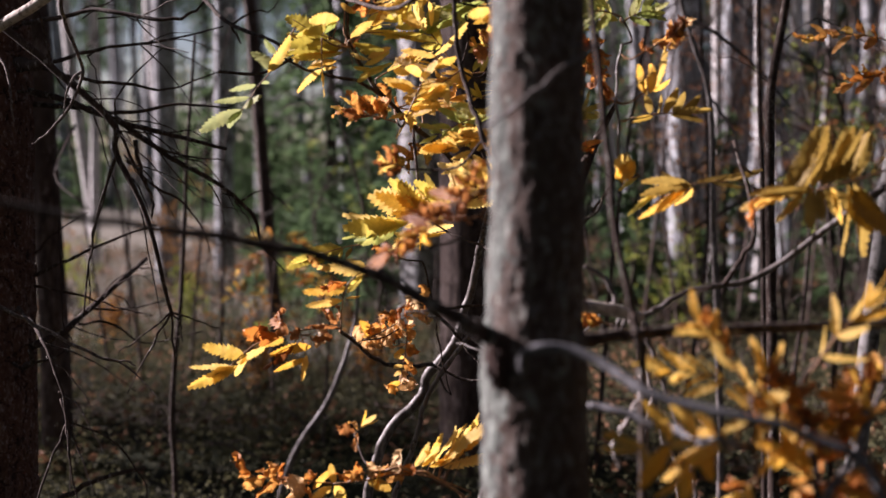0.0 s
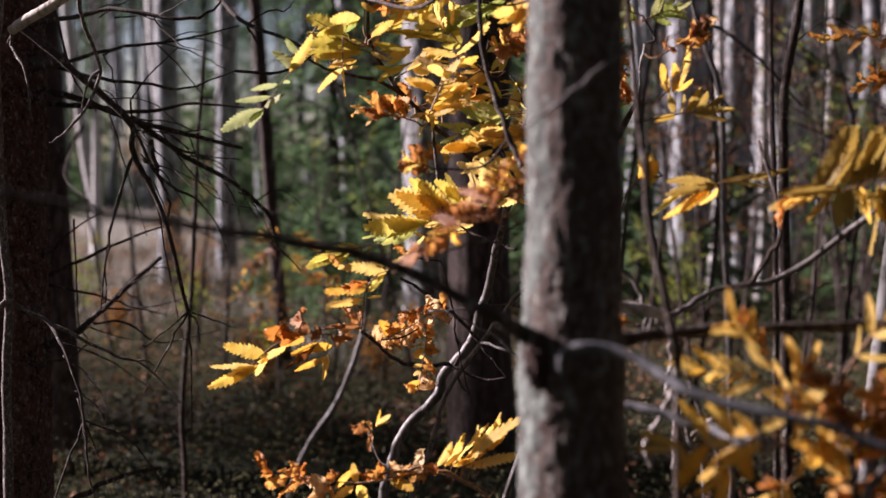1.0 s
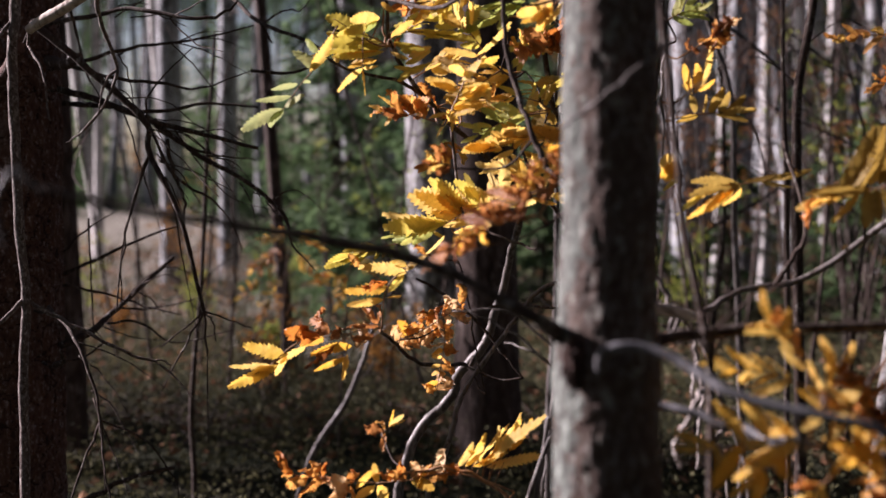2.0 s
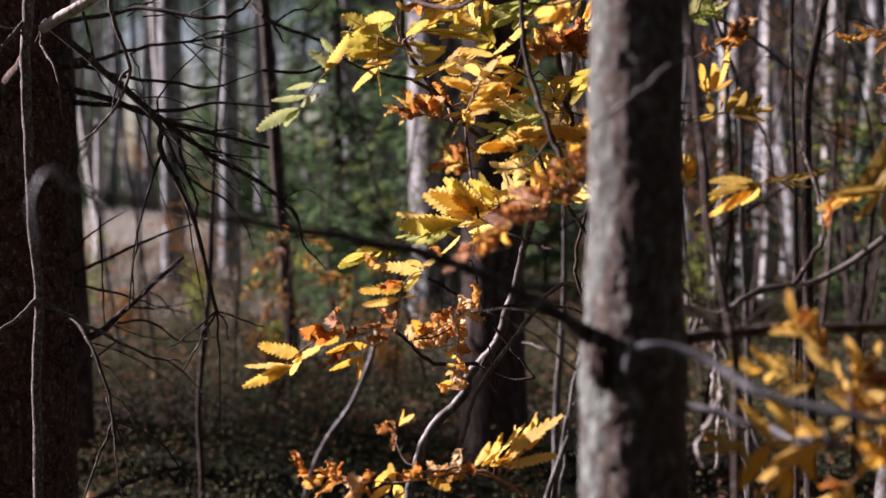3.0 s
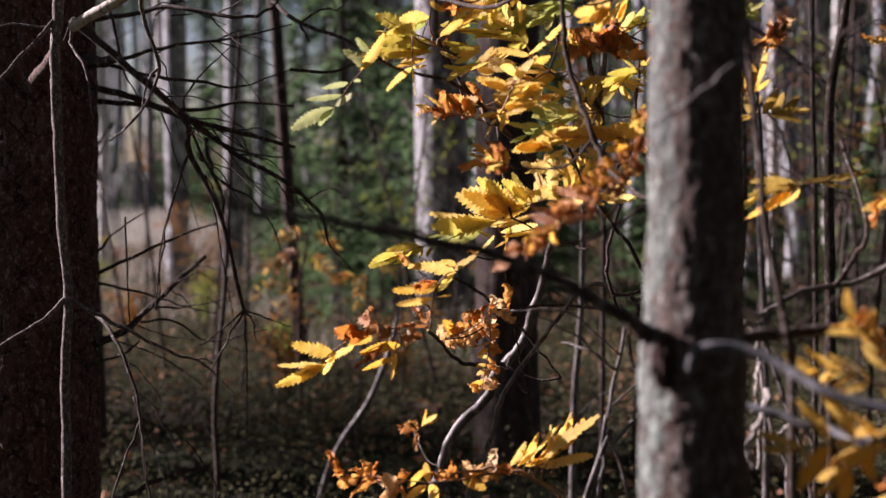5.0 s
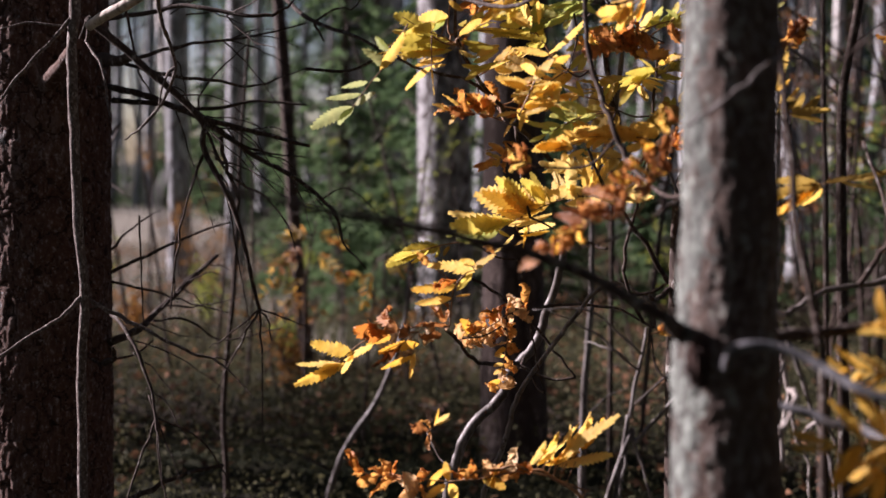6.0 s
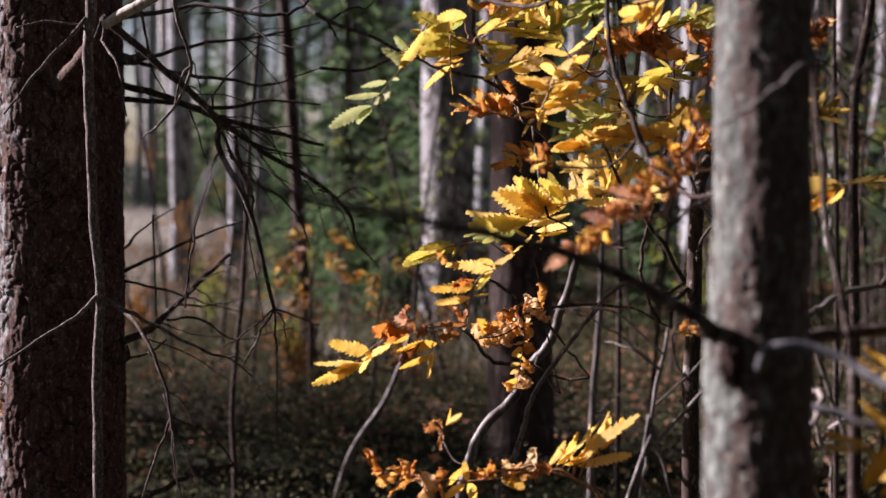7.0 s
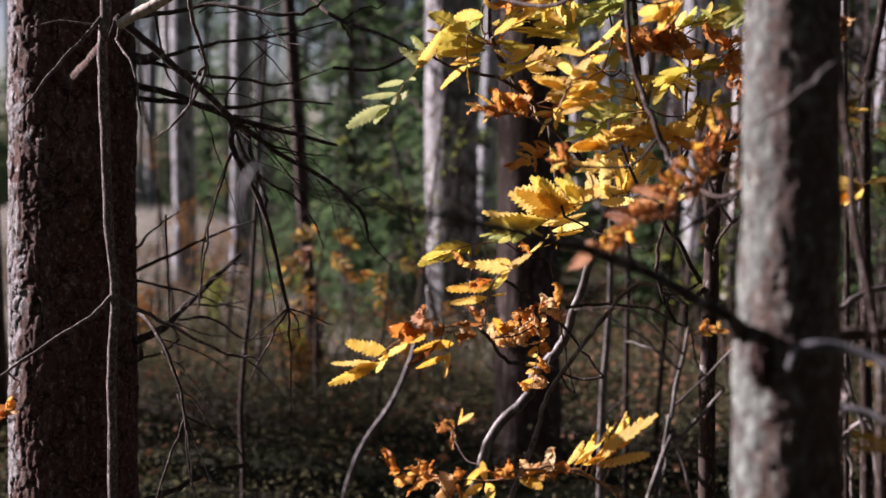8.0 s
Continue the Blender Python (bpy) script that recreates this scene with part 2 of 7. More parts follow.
M_SHRUB = clump_mat("bilberry_leaves", (0.026, 0.027, 0.018), (0.15, 0.145, 0.07))
M_LITTER = clump_mat("fallen_leaves", (0.075, 0.042, 0.032), (0.34, 0.18, 0.095), 0.2)
M_STRAW = clump_mat("dry_grass", (0.24, 0.22, 0.185), (0.55, 0.52, 0.47), 0.35)
M_BUSH = clump_mat("bush_leaves", (0.16, 0.075, 0.02), (0.40, 0.20, 0.05), 0.4)
M_RUST_BUSH = clump_mat("rusty_bush_leaves", (0.12, 0.045, 0.02), (0.40, 0.17, 0.06), 0.4)
# rusty tint picked so the added leaf ring bounces warm light
M_BOUNCE_LEAF = clump_mat("warm_bounce_leaves", (0.07, 0.04, 0.02), (0.30, 0.16, 0.055), 0.3)
M_GREEN_BUSH = clump_mat("green_bush_leaves", (0.12, 0.16, 0.03), (0.38, 0.42, 0.08), 0.45)

# ---- mesh helpers ----
WORLD_OF = {}


def thing(name, place, label, category, group=""):
    """An Empty at the foot of a thing."""
    ob = new(name)
    ob.location = place
    WORLD_OF[ob.name] = Matrix.Translation(place)
    return tagged(ob, label, category, group)


def part(name, mesh, material, parent, label="", at=None):
    """Links a bmesh or mesh as one object under a thing or under a part; at: its world pose."""
    if isinstance(mesh, bmesh.types.BMesh):
        data = bpy.data.meshes.new(name)
        mesh.to_mesh(data)
        mesh.free()
    else:
        data = mesh
    if not data.materials:
        data.materials.append(material)
    ob = new(name, data)
    at = at or Matrix.Identity(4)
    ob.matrix_basis = at
    ob.parent = parent
    ob.matrix_parent_inverse = WORLD_OF[parent.name].inverted()
    WORLD_OF[ob.name] = at
    return tagged(ob, label)


def spline(points, steps):
    """A smooth line through the points."""
    p = [Vector(q) for q in points]
    p = [p[0] * 2 - p[1]] + p + [p[-1] * 2 - p[-2]]
    out = []
    for i in range(1, len(p) - 2):
        for k in range(steps):
            t = k / steps
            a, b, c, d = p[i - 1], p[i], p[i + 1], p[i + 2]
            out.append(0.5 * (2 * b + (c - a) * t + (2 * a - 5 * b + 4 * c - d) * t * t + (3 * b - a - 3 * c + d) * t ** 3))
    out.append(p[-2])
    return out


def tube(points, radii, sides=8, steps=6, rough=0.0, grain=20.0, relief=None, into=None):
    """A tapering round stem along a smooth line; rough: how uneven its skin is, as a share of the radius; relief(place, angle, z): metres added outwards."""
    bm = into or bmesh.new()
    line = spline(points, steps)
    n = len(line) - 1
    rings, side = [], None
    for i, c in enumerate(line):
        ahead = (line[min(i + 1, n)] - line[max(i - 1, 0)]).normalized()
        if side is None:
            side = ahead.orthogonal().normalized()
        side = (side - ahead * side.dot(ahead)).normalized()
        other = ahead.cross(side)
        f = i / n * (len(radii) - 1)
        k = min(int(f), len(radii) - 2)
        r = radii[k] + (radii[k + 1] - radii[k]) * (f - k)
        ring = []
        for j in range(sides):
            a = 2 * math.pi * j / sides
            out = side * math.cos(a) + other * math.sin(a)
            q = c + out * r
            swell = rough * r * noise.noise(q * grain) if rough else 0.0
            if relief:
                swell += relief(q, a)
            ring.append(bm.verts.new(q + out * swell))
        rings.append(ring)
    for a, b in zip(rings, rings[1:]):
        for j in range(sides):
            bm.faces.new((a[j], a[(j + 1) % sides], b[(j + 1) % sides], b[j])).smooth = True
    bm.faces.new(rings[0][::-1])
    bm.faces.new(rings[-1])
    return bm


def knots(bm, line, count, seed, radius):
    """Small buds and knots along a twig."""
    rnd = random.Random(seed)
    pts = spline(line, 8)
    for _ in range(count):
        c = pts[rnd.randrange(1, len(pts) - 1)]
        m = Matrix.Translation(c) @ Euler((rnd.random() * 6, rnd.random() * 6, 0)).to_matrix().to_4x4() @ Matrix.Diagonal((1, 1, 1.7, 1))
        bmesh.ops.create_icosphere(bm, subdivisions=1, radius=radius * rnd.uniform(0.8, 1.3), matrix=m)
    return bm


def cards(name, centres, along, across, fold=0.0):
    """Many small pointed leaves in one mesh: each a diamond of two folded halves."""
    c, a, b = np.asarray(centres), np.asarray(along), np.asarray(across)
    up = np.cross(a, b)
    up /= np.linalg.norm(up, axis=1, keepdims=True) + 1e-9
    lift = up * (fold * np.linalg.norm(b, axis=1, keepdims=True))
    v = np.stack([c - a, c + b + lift, c + a, c - b + lift], 1).reshape(-1, 3)
    k = np.arange(len(c))[:, None] * 4
    f = np.concatenate([k + [0, 1, 2], k + [0, 2, 3]])
    me = bpy.data.meshes.new(name)
    me.from_pydata(v.tolist(), [], f.tolist())
    return me


def spread(rng, n):
    d = rng.normal(size=(n, 3))
    return d / np.linalg.norm(d, axis=1, keepdims=True)


def square_to(rng, d):
    s = np.cross(d, rng.normal(size=d.shape))
    return s / (np.linalg.norm(s, axis=1, keepdims=True) + 1e-9)


def ground_z(x, y):
    """The forest floor: nearly flat, with hummocks."""
    far = min(1.0, math.hypot(x, y) / 6)
    return far * (0.10 * noise.noise(Vector((x * 0.35, y * 0.35, 0))) + 0.045 * noise.noise(Vector((x * 1.3, y * 1.3, 5)))) + 0.02

# ---- the forest floor ----


def graded(near, far, n):
    """Places from -far to far, close together in the middle."""
    k = np.linspace(-1, 1, n)
    return np.sign(k) * (near * np.abs(k) + (far - near) * np.abs(k) ** 5)


def build_ground():
    xs, ys = graded(22, 900, 171), graded(26, 900, 171)
    verts = [(x, y, ground_z(x, y)) for y in ys for x in xs]
    w = len(xs)
    faces = [(j * w + i, j * w + i + 1, (j + 1) * w + i + 1, (j + 1) * w + i) for j in range(len(ys) - 1) for i in range(w - 1)]
    me = bpy.data.meshes.new("ground")
    me.from_pydata(verts, [], faces)
    me.materials.append(M_SOIL)
    for p in me.polygons:
        p.use_smooth = True
    tagged(new("ground", me), "dark mossy forest floor with needles and leaf litter", "ground", kind="structure")


build_ground()


def scatter(rng, n, x0, x1, y0, y1, clump, reach):
    """Places on the floor in clumps."""
    k = max(1, n // clump)
    cx, cy = rng.uniform(x0, x1, k), rng.uniform(y0, y1, k)
    i = rng.integers(0, k, n)
    x, y = cx[i] + rng.normal(0, reach, n), cy[i] + rng.normal(0, reach, n)
    return np.array([(a, b, ground_z(a, b)) for a, b in zip(x, y)])


def build_cover():
    rng = np.random.default_rng(3)
    # bilberry and moss tufts
    p = np.concatenate([scatter(rng, 90000, -6, 7, 4.0, 16, 120, 0.3), scatter(rng, 100000, -3.2, 3.6, 2.8, 7.6, 190, 0.2)])
    p[:, 2] += np.abs(rng.normal(0, 0.085, len(p)))
    d = spread(rng, len(p))
    d[:, 2] = np.abs(d[:, 2]) * 0.7
    s = rng.uniform(0.005, 0.015, (len(p), 1))
    me = cards("bilberry_shrubs", p, d * s, square_to(rng, d) * s * 0.55, 0.3)
    me.materials.append(M_SHRUB)
    tagged(new("bilberry_shrubs", me), "low dark green bilberry shrubs covering the forest floor", "shrub", kind="stuff")
    # fallen leaves
    p = scatter(rng, 22000, -6, 7, 2.6, 16, 60, 0.3)
    p[:, 2] += rng.uniform(0.01, 0.11, len(p))
    d = spread(rng, len(p))
    d[:, 2] *= 0.35
    s = rng.uniform(0.012, 0.034, (len(p), 1))
    me = cards("fallen_leaves", p, d * s, square_to(rng, d) * s * 0.6, 0.5)
    me.materials.append(M_LITTER)
    tagged(new("fallen_leaves", me), "brown and orange fallen leaves scattered over the moss", "leaf litter", kind="stuff")
    # dry grass, thick in the clearing behind
    p = np.concatenate([scatter(rng, 15000, -9, -1.0, 11, 24, 60, 0.4), scatter(rng, 15000, -9, -1.8, 14, 24, 60, 0.4), scatter(rng, 1900, -4, 0.2, 6.0, 11, 40, 0.14)])
    p = p[(p[:, 1] < 10.5) | (p[:, 0] < -0.185 * p[:, 1] + rng.normal(0, 0.35, len(p)))]
    h = rng.uniform(0.05, 0.15, (len(p), 1))
    d = spread(rng, len(p)) * 0.5
    d[:, 2] = 1
    d /= np.linalg.norm(d, axis=1, keepdims=True)
    me = cards("dry_grass", p + d * h, d * h, square_to(rng, d) * 0.0028, 0.2)
    me.materials.append(M_STRAW)
    tagged(new("dry_grass", me), "pale dry grass tufts in a sunlit clearing", "grass", kind="stuff")
    # fallen twigs
    bm = bmesh.new()
    rnd = random.Random(8)
    for _ in range(150):
        x, y, a, l = rnd.uniform(-4, 4), rnd.uniform(4, 11), rnd.uniform(0, 6.3), rnd.uniform(0.15, 0.6)
        pts = [(x + k * l * math.cos(a) + rnd.gauss(0, 0.02), y + k * l * math.sin(a), ground_z(x, y) + 0.03 + rnd.uniform(0, 0.09)) for k in (-0.5, 0, 0.5)]
        tube(pts, (0.006, 0.003), 5, 3, into=bm)
    me = bpy.data.meshes.new("fallen_twigs")
    bm.to_mesh(me)
    bm.free()
    me.materials.append(M_TWIG)
    tagged(new("fallen_twigs", me), "thin dead twigs lying on the forest floor", "twigs", kind="stuff")


build_cover()

# ---- trees of the forest ----


def dead_limbs(tree, rnd, z0, z1, count, radius, reach, material):
    """Thin dead branches low on a trunk."""
    for _ in range(count):
        z, a, l = rnd.uniform(z0, z1), rnd.uniform(0, 2 * math.pi), rnd.uniform(0.4, 1.0) * reach
        out = Vector((math.cos(a), math.sin(a), 0))
        side = Vector((-math.sin(a), math.cos(a), 0))
        pts = [out * (radius * 0.6) + Vector((0, 0, z))]
        for k in (0.35, 0.7, 1.0):
            pts.append(out * (radius + l * k) + side * rnd.gauss(0, 0.09) * l + Vector((0, 0, z + l * (0.1 * k - 0.3 * k * k + rnd.gauss(0, 0.06)))))
        part("branch", tube(pts, (min(0.012, radius * 0.1), min(0.009, radius * 0.075), 0.002), 5, 4), material, tree)


def pine(name, radius, height, seed, label, low=5.5, limbs=8, material=None, place=(0, 0, 0), lean=(0, 0), group="", branch_low=1.0, sides=14):
    """A tall pine: straight trunk, dead lower branches, clumps of needles high up."""
    rng, rnd = np.random.default_rng(seed), random.Random(seed)
    tree = thing(name, (0, 0, 0), label, "tree", group)
    bend = [rnd.gauss(0, 0.05 if group else 0.01) for _ in range(6)]
    line = [(lean[0] * z + bend[i], lean[1] * z + bend[5 - i], z) for i, z in enumerate((-0.3, 0.5, height * 0.2, height * 0.45, height * 0.75, height))]
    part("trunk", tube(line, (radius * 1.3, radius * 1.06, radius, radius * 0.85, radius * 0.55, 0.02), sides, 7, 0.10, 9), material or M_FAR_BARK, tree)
    dead_limbs(tree, rnd, branch_low, low, limbs, radius, 1.1, M_TWIG)
    c, d = [], []
    for _ in range(46):
        f = rng.uniform(0, 1) ** 0.8
        z, a = low + (height - low) * f, rng.uniform(0, 2 * math.pi)
        reach = (1.9 * (1 - f) + 0.35) * rng.uniform(0.4, 1)
        hub = np.array([lean[0] * z + reach * math.cos(a), lean[1] * z + reach * math.sin(a), z + 0.2 * reach])
        k = 110
        q = rng.normal(0, 1, (k, 3)) * (0.34, 0.34, 0.17)
        c.append(hub + q)
        d.append(q / (np.linalg.norm(q, axis=1, keepdims=True) + 1e-6) + spread(rng, k) * 0.6 + (0, 0, 0.3))
    c, d = np.concatenate(c), np.concatenate(d)
    d /= np.linalg.norm(d, axis=1, keepdims=True)
    part("crown", cards("crown", c, d * 0.11, square_to(rng, d) * 0.028, 0.2), M_PINE_NEEDLE, tree, "tufts of dark green needles")
    tree.matrix_basis = pose(*place)
    return tree


def birch(name, radius, height, seed, label, group="", place=(0, 0, 0), lean=(0, 0), material=None):
    rng, rnd = np.random.default_rng(seed), random.Random(seed)
    tree = thing(name, (0, 0, 0), label, "tree", group)
    bend = [rnd.gauss(0, 0.03) for _ in range(6)]
    line = [(lean[0] * z + bend[i], lean[1] * z + bend[5 - i], z) for i, z in enumerate((-0.3, 0.6, height * 0.2, height * 0.45, height * 0.75, height))]
    part("trunk", tube(line, (radius * 1.2, radius * 1.05, radius, radius * 0.8, radius * 0.45, 0.01), 12, 7, 0.06, 9), material or M_BIRCH, tree)
    c, d = [], []
    for _ in range(8):
        f = rng.uniform(0.35, 1)
        z, a, l = height * f, rng.uniform(0, 6.3), rng.uniform(0.5, 1.6) * (1.25 - f)
        out = Vector((math.cos(a), math.sin(a), 0.9))
        b0 = Vector((lean[0] * z, lean[1] * z, z))
        pts = [b0, b0 + out * l * 0.6, b0 + Vector((out.x * l * 1.1, out.y * l * 1.1, l * 0.7))]
        part("branch", tube(pts, (0.012, 0.004), 5, 4), M_TWIG, tree)
        k = 110
        c.append(np.array(pts[2]) + rng.normal(0, 0.28, (k, 3)))
        d.append(spread(rng, k))
    c, d = np.concatenate(c), np.concatenate(d)
    part("crown", cards("crown", c, d * 0.026, square_to(rng, d) * 0.018, 0.2), M_BIRCH_LEAF, tree, "thin yellow autumn leaves")
    tree.matrix_basis = pose(*place)
    return tree


def spruce(name, height, width, seed, label, group="", place=(0, 0, 0), base=0.15):
    """A young spruce: whorls of drooping boughs set with short needles."""
    rng, rnd = np.random.default_rng(seed), random.Random(seed)
    tree = thing(name, (0, 0, 0), label, "tree", group)
    part("trunk", tube([(0, 0, -0.2), (0.02, 0, height * 0.5), (0, 0.01, height)], (0.018 * height, 0.011 * height, 0.004), 9, 6), M_TWIG, tree)
    c, d, w = [], [], []
    for _ in range(int(26 * height)):
        f = rng.uniform(0, 1) ** 1.25
        z, a = base + (height - base) * f, rng.uniform(0, 6.3)
        l = width * (1 - f) * rng.uniform(0.55, 1.1) + 0.08
        n = int(70 * l / 0.8) + 14
        s = rng.uniform(0.05, 1, n)
        out = np.array([math.cos(a), math.sin(a), 0])
        side = np.array([-math.sin(a), math.cos(a), 0])
        spreadw = rng.normal(0, 0.16, n) * l * (1.1 - s)
        q = out * (s * l)[:, None] + side * spreadw[:, None]
        q[:, 2] = z + l * (0.12 * s - 0.42 * s * s) - np.abs(spreadw) * 0.35 + rng.normal(0, 0.015, n)
        c.append(q)
        e = out + side * (np.sign(spreadw) * rng.uniform(0.2, 1.0, n))[:, None]
        e[:, 2] += rng.normal(-0.25, 0.3, n)
        d.append(e / np.linalg.norm(e, axis=1, keepdims=True))
    c, d = np.concatenate(c), np.concatenate(d)
    part("crown", cards("crown", c, d * 0.055, square_to(rng, d) * 0.014, 0.2), M_SPRUCE_NEEDLE, tree, "drooping green needle boughs")
    tree.matrix_basis = pose(*place)
    return tree


def bush(name, height, seed, label, material, leaves=420, place=(0, 0, 0), size=0.015):
    """A knee-high to man-high bush of thin stems with loose leaves."""
    rng, rnd = np.random.default_rng(seed), random.Random(seed)
    shrub = thing(name, (0, 0, 0), label, "bush", "autumn bushes")
    c = []
    for _ in range(7):
        a, l = rnd.uniform(0, 6.3), rnd.uniform(0.6, 1.0) * height
        tip = Vector((math.cos(a) * l * 0.35, math.sin(a) * l * 0.35, l))
        pts = [(0, 0, -0.05), (tip.x * 0.3 + rnd.gauss(0, 0.04), tip.y * 0.3, l * 0.5), tuple(tip)]
        part("stem", tube(pts, (0.007, 0.003), 5, 5), M_TWIG, shrub)
        for _ in range(4):
            k = rnd.uniform(0.35, 1)
            c.append(np.array((tip.x * k * k, tip.y * k * k, l * k)) + rng.normal(0, 0.02, (leaves // 28, 3)) + rng.normal(0, 1, 3) * (0.13, 0.13, 0.06) * height * rng.uniform(0, 1, (leaves // 28, 1)))
    c = np.concatenate(c)
    d = spread(rng, len(c)) * (1, 1, 0.5)
    d /= np.linalg.norm(d, axis=1, keepdims=True)
    part("foliage", cards("foliage", c, d * size, square_to(rng, d) * size * 0.45, 0.25), material, shrub)
    shrub.matrix_basis = pose(*place)
    return shrub


def on_ground(x, y):
    return (x, y, ground_z(x, y))


def build_forest():
    rnd = random.Random(21)
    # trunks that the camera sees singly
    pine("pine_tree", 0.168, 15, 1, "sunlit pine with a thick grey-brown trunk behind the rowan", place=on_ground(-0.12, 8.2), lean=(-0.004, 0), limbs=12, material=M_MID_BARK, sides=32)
    # the dark trunks wear bark darkened in place of shade
    pine("pine_tree", 0.102, 13, 2, "dark pine trunk close behind the rowan, in shade", place=on_ground(0.10, 4.1), lean=(-0.002, 0), limbs=9, sides=20, material=M_SHADED_BARK)
    pine("pine_tree", 0.046, 11, 3, "slim dark pine trunk beside the large scaly pine", place=on_ground(-1.335, 4.15), lean=(-0.025, 0.0), limbs=8, material=M_SHADED_BARK)
    pine("pine_tree", 0.045, 11, 14, "slim dark pine trunk in deep shade", place=on_ground(-1.84, 4.4), lean=(0.0, 0.0), limbs=6, material=M_SHADED_BARK)
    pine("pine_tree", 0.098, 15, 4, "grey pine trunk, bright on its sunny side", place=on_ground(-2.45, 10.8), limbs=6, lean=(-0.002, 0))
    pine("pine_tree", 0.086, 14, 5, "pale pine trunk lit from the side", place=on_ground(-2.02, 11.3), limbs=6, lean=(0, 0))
    pine("pine_tree", 0.031, 8, 6, "thin dark young pine stem, slightly leaning", place=on_ground(-0.79, 6.0), lean=(-0.078, 0), low=4.5, limbs=7, material=M_SHADED_BARK)
    birch("birch_tree", 0.05, 9, 7, "white birch trunk with dark bands", "birches", on_ground(-3.93, 12.2), (-0.005, 0))
    birch("birch_tree", 0.058, 10, 8, "leaning white birch trunk in the sun", "birches", on_ground(-3.60, 12.4), (-0.095, 0))
    birch("birch_tree", 0.048, 9, 9, "slim white birch beside a leaning one", "birches", on_ground(-3.52, 12.3), (-0.018, 0))
    birch("birch_tree", 0.021, 6, 10, "young white birch, leaning, behind the yellow leaves", "birches", on_ground(0.93, 2.75), (0.10, 0.02), M_YOUNG_BIRCH)
    birch("birch_tree", 0.04, 8, 11, "thin white birch among brown stems", "birches", on_ground(2.12, 9.6), (0, 0))
    birch("birch_tree", 0.04, 8, 12, "thin white birch, spotted, among brown stems", "birches", on_ground(2.46, 9.4), (-0.01, 0))
    birch("birch_tree", 0.055, 10, 13, "bluish-white birch trunk in the distance", "birches", on_ground(-2.68, 11.8), (-0.035, 0))
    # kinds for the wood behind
    pines = [pine("pine_tree", r, h, 30 + i, "tall straight pine of the wood, some added out of view for shade", low=l, limbs=5, place=on_ground(x, y), group="forest pines")
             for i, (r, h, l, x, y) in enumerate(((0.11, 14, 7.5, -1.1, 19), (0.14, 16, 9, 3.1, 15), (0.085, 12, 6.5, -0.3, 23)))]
    birches = [birch("birch_tree", r, h, 50 + i, "white birch in the wood behind", "forest birches", on_ground(x, y))
               for i, (r, h, x, y) in enumerate(((0.06, 11, 3.9, 13.5), (0.045, 9, 1.9, 14.0)))]
    spruces = [spruce("spruce_tree", h, w, 60 + i, "young green spruce with drooping boughs", "young spruces", on_ground(x, y))
               for i, (h, w, x, y) in enumerate(((3.6, 0.95, -0.95, 10.2), (2.6, 0.8, -0.25, 9.3), (5.0, 1.3, -0.9, 14.5)))]
    for x, y, k, s in ((-3.9, 21.5, 2, 0.8), (0.9, 12.0, 0, 0.8), (-2.2, 17.5, 0, 0.8), (0.8, 17.5, 2, 1.1),
                       (-6.4, 20.0, 0, 0.8), (2.9, 19.0, 0, 1.3), (4.8, 16.5, 1, 1.2), (1.2, 7.6, 1, 0.5), (2.0, 8.6, 1, 0.62), (2.7, 7.9, 1, 0.55), (0.75, 9.6, 1, 0.6), (3.3, 10.5, 0, 0.6), (1.7, 10.8, 0, 0.5), (-0.85, 8.4, 1, 0.42), (-0.5, 7.8, 1, 0.36), (-1.3, 9.3, 1, 0.45), (-0.6, 20.0, 2, 0.75), (-1.6, 23.0, 2, 0.7)):
        ob = copy_thing(spruces[k], pose(*on_ground(x, y), 0, 0, rnd.uniform(0, 360)))
        ob.scale = (s, s, s * rnd.uniform(0.9, 1.1))
    # the wood goes on, denser behind and to the right
    taken = [(-2.45, 10.8), (-2.02, 11.3), (0.06, 8.2)]
    count = 0
    while count < 230:
        y = rnd.uniform(9, 75) if count > 60 else rnd.uniform(9, 30)
        x = rnd.uniform(-1, 1) * (2.5 + y * 0.42)
        if any((x - a) ** 2 + (y - b) ** 2 < 0.7 for a, b in taken) or (x < -1.2 and y < 24) or (x < 1.0 and y < 14) or (x < -0.1 * y and rnd.random() < 0.6):
            continue
        taken.append((x, y))
        kind = birches if rnd.random() < (0.24 if x > 0 else 0.2) else pines
        ob = copy_thing(rnd.choice(kind), pose(*on_ground(x, y), rnd.gauss(0, 1.2), rnd.gauss(0, 1.2), rnd.uniform(0, 360)))
        s = rnd.uniform(0.75, 1.2)
        ob.scale = (s, s, s)
        count += 1
    for _ in range(60):
        y = rnd.uniform(26, 70)
        x = rnd.uniform(-1, 1) * (2.5 + y * 0.42)
        ob = copy_thing(rnd.choice(spruces), pose(*on_ground(x, y), 0, 0, rnd.uniform(0, 360)))
        s = rnd.uniform(1.2, 3.0)
        if x < 0.03 * y:
            s *= 0.42
        ob.scale = (s, s, s)
    for _ in range(22):
        y = rnd.uniform(25, 38)
        ob = copy_thing(spruces[rnd.choice((0, 2))], pose(*on_ground(rnd.uniform(-0.38, -0.1) * y, y), 0, 0, rnd.uniform(0, 360)))
        s = rnd.uniform(0.55, 0.9)
        ob.scale = (s, s, s)
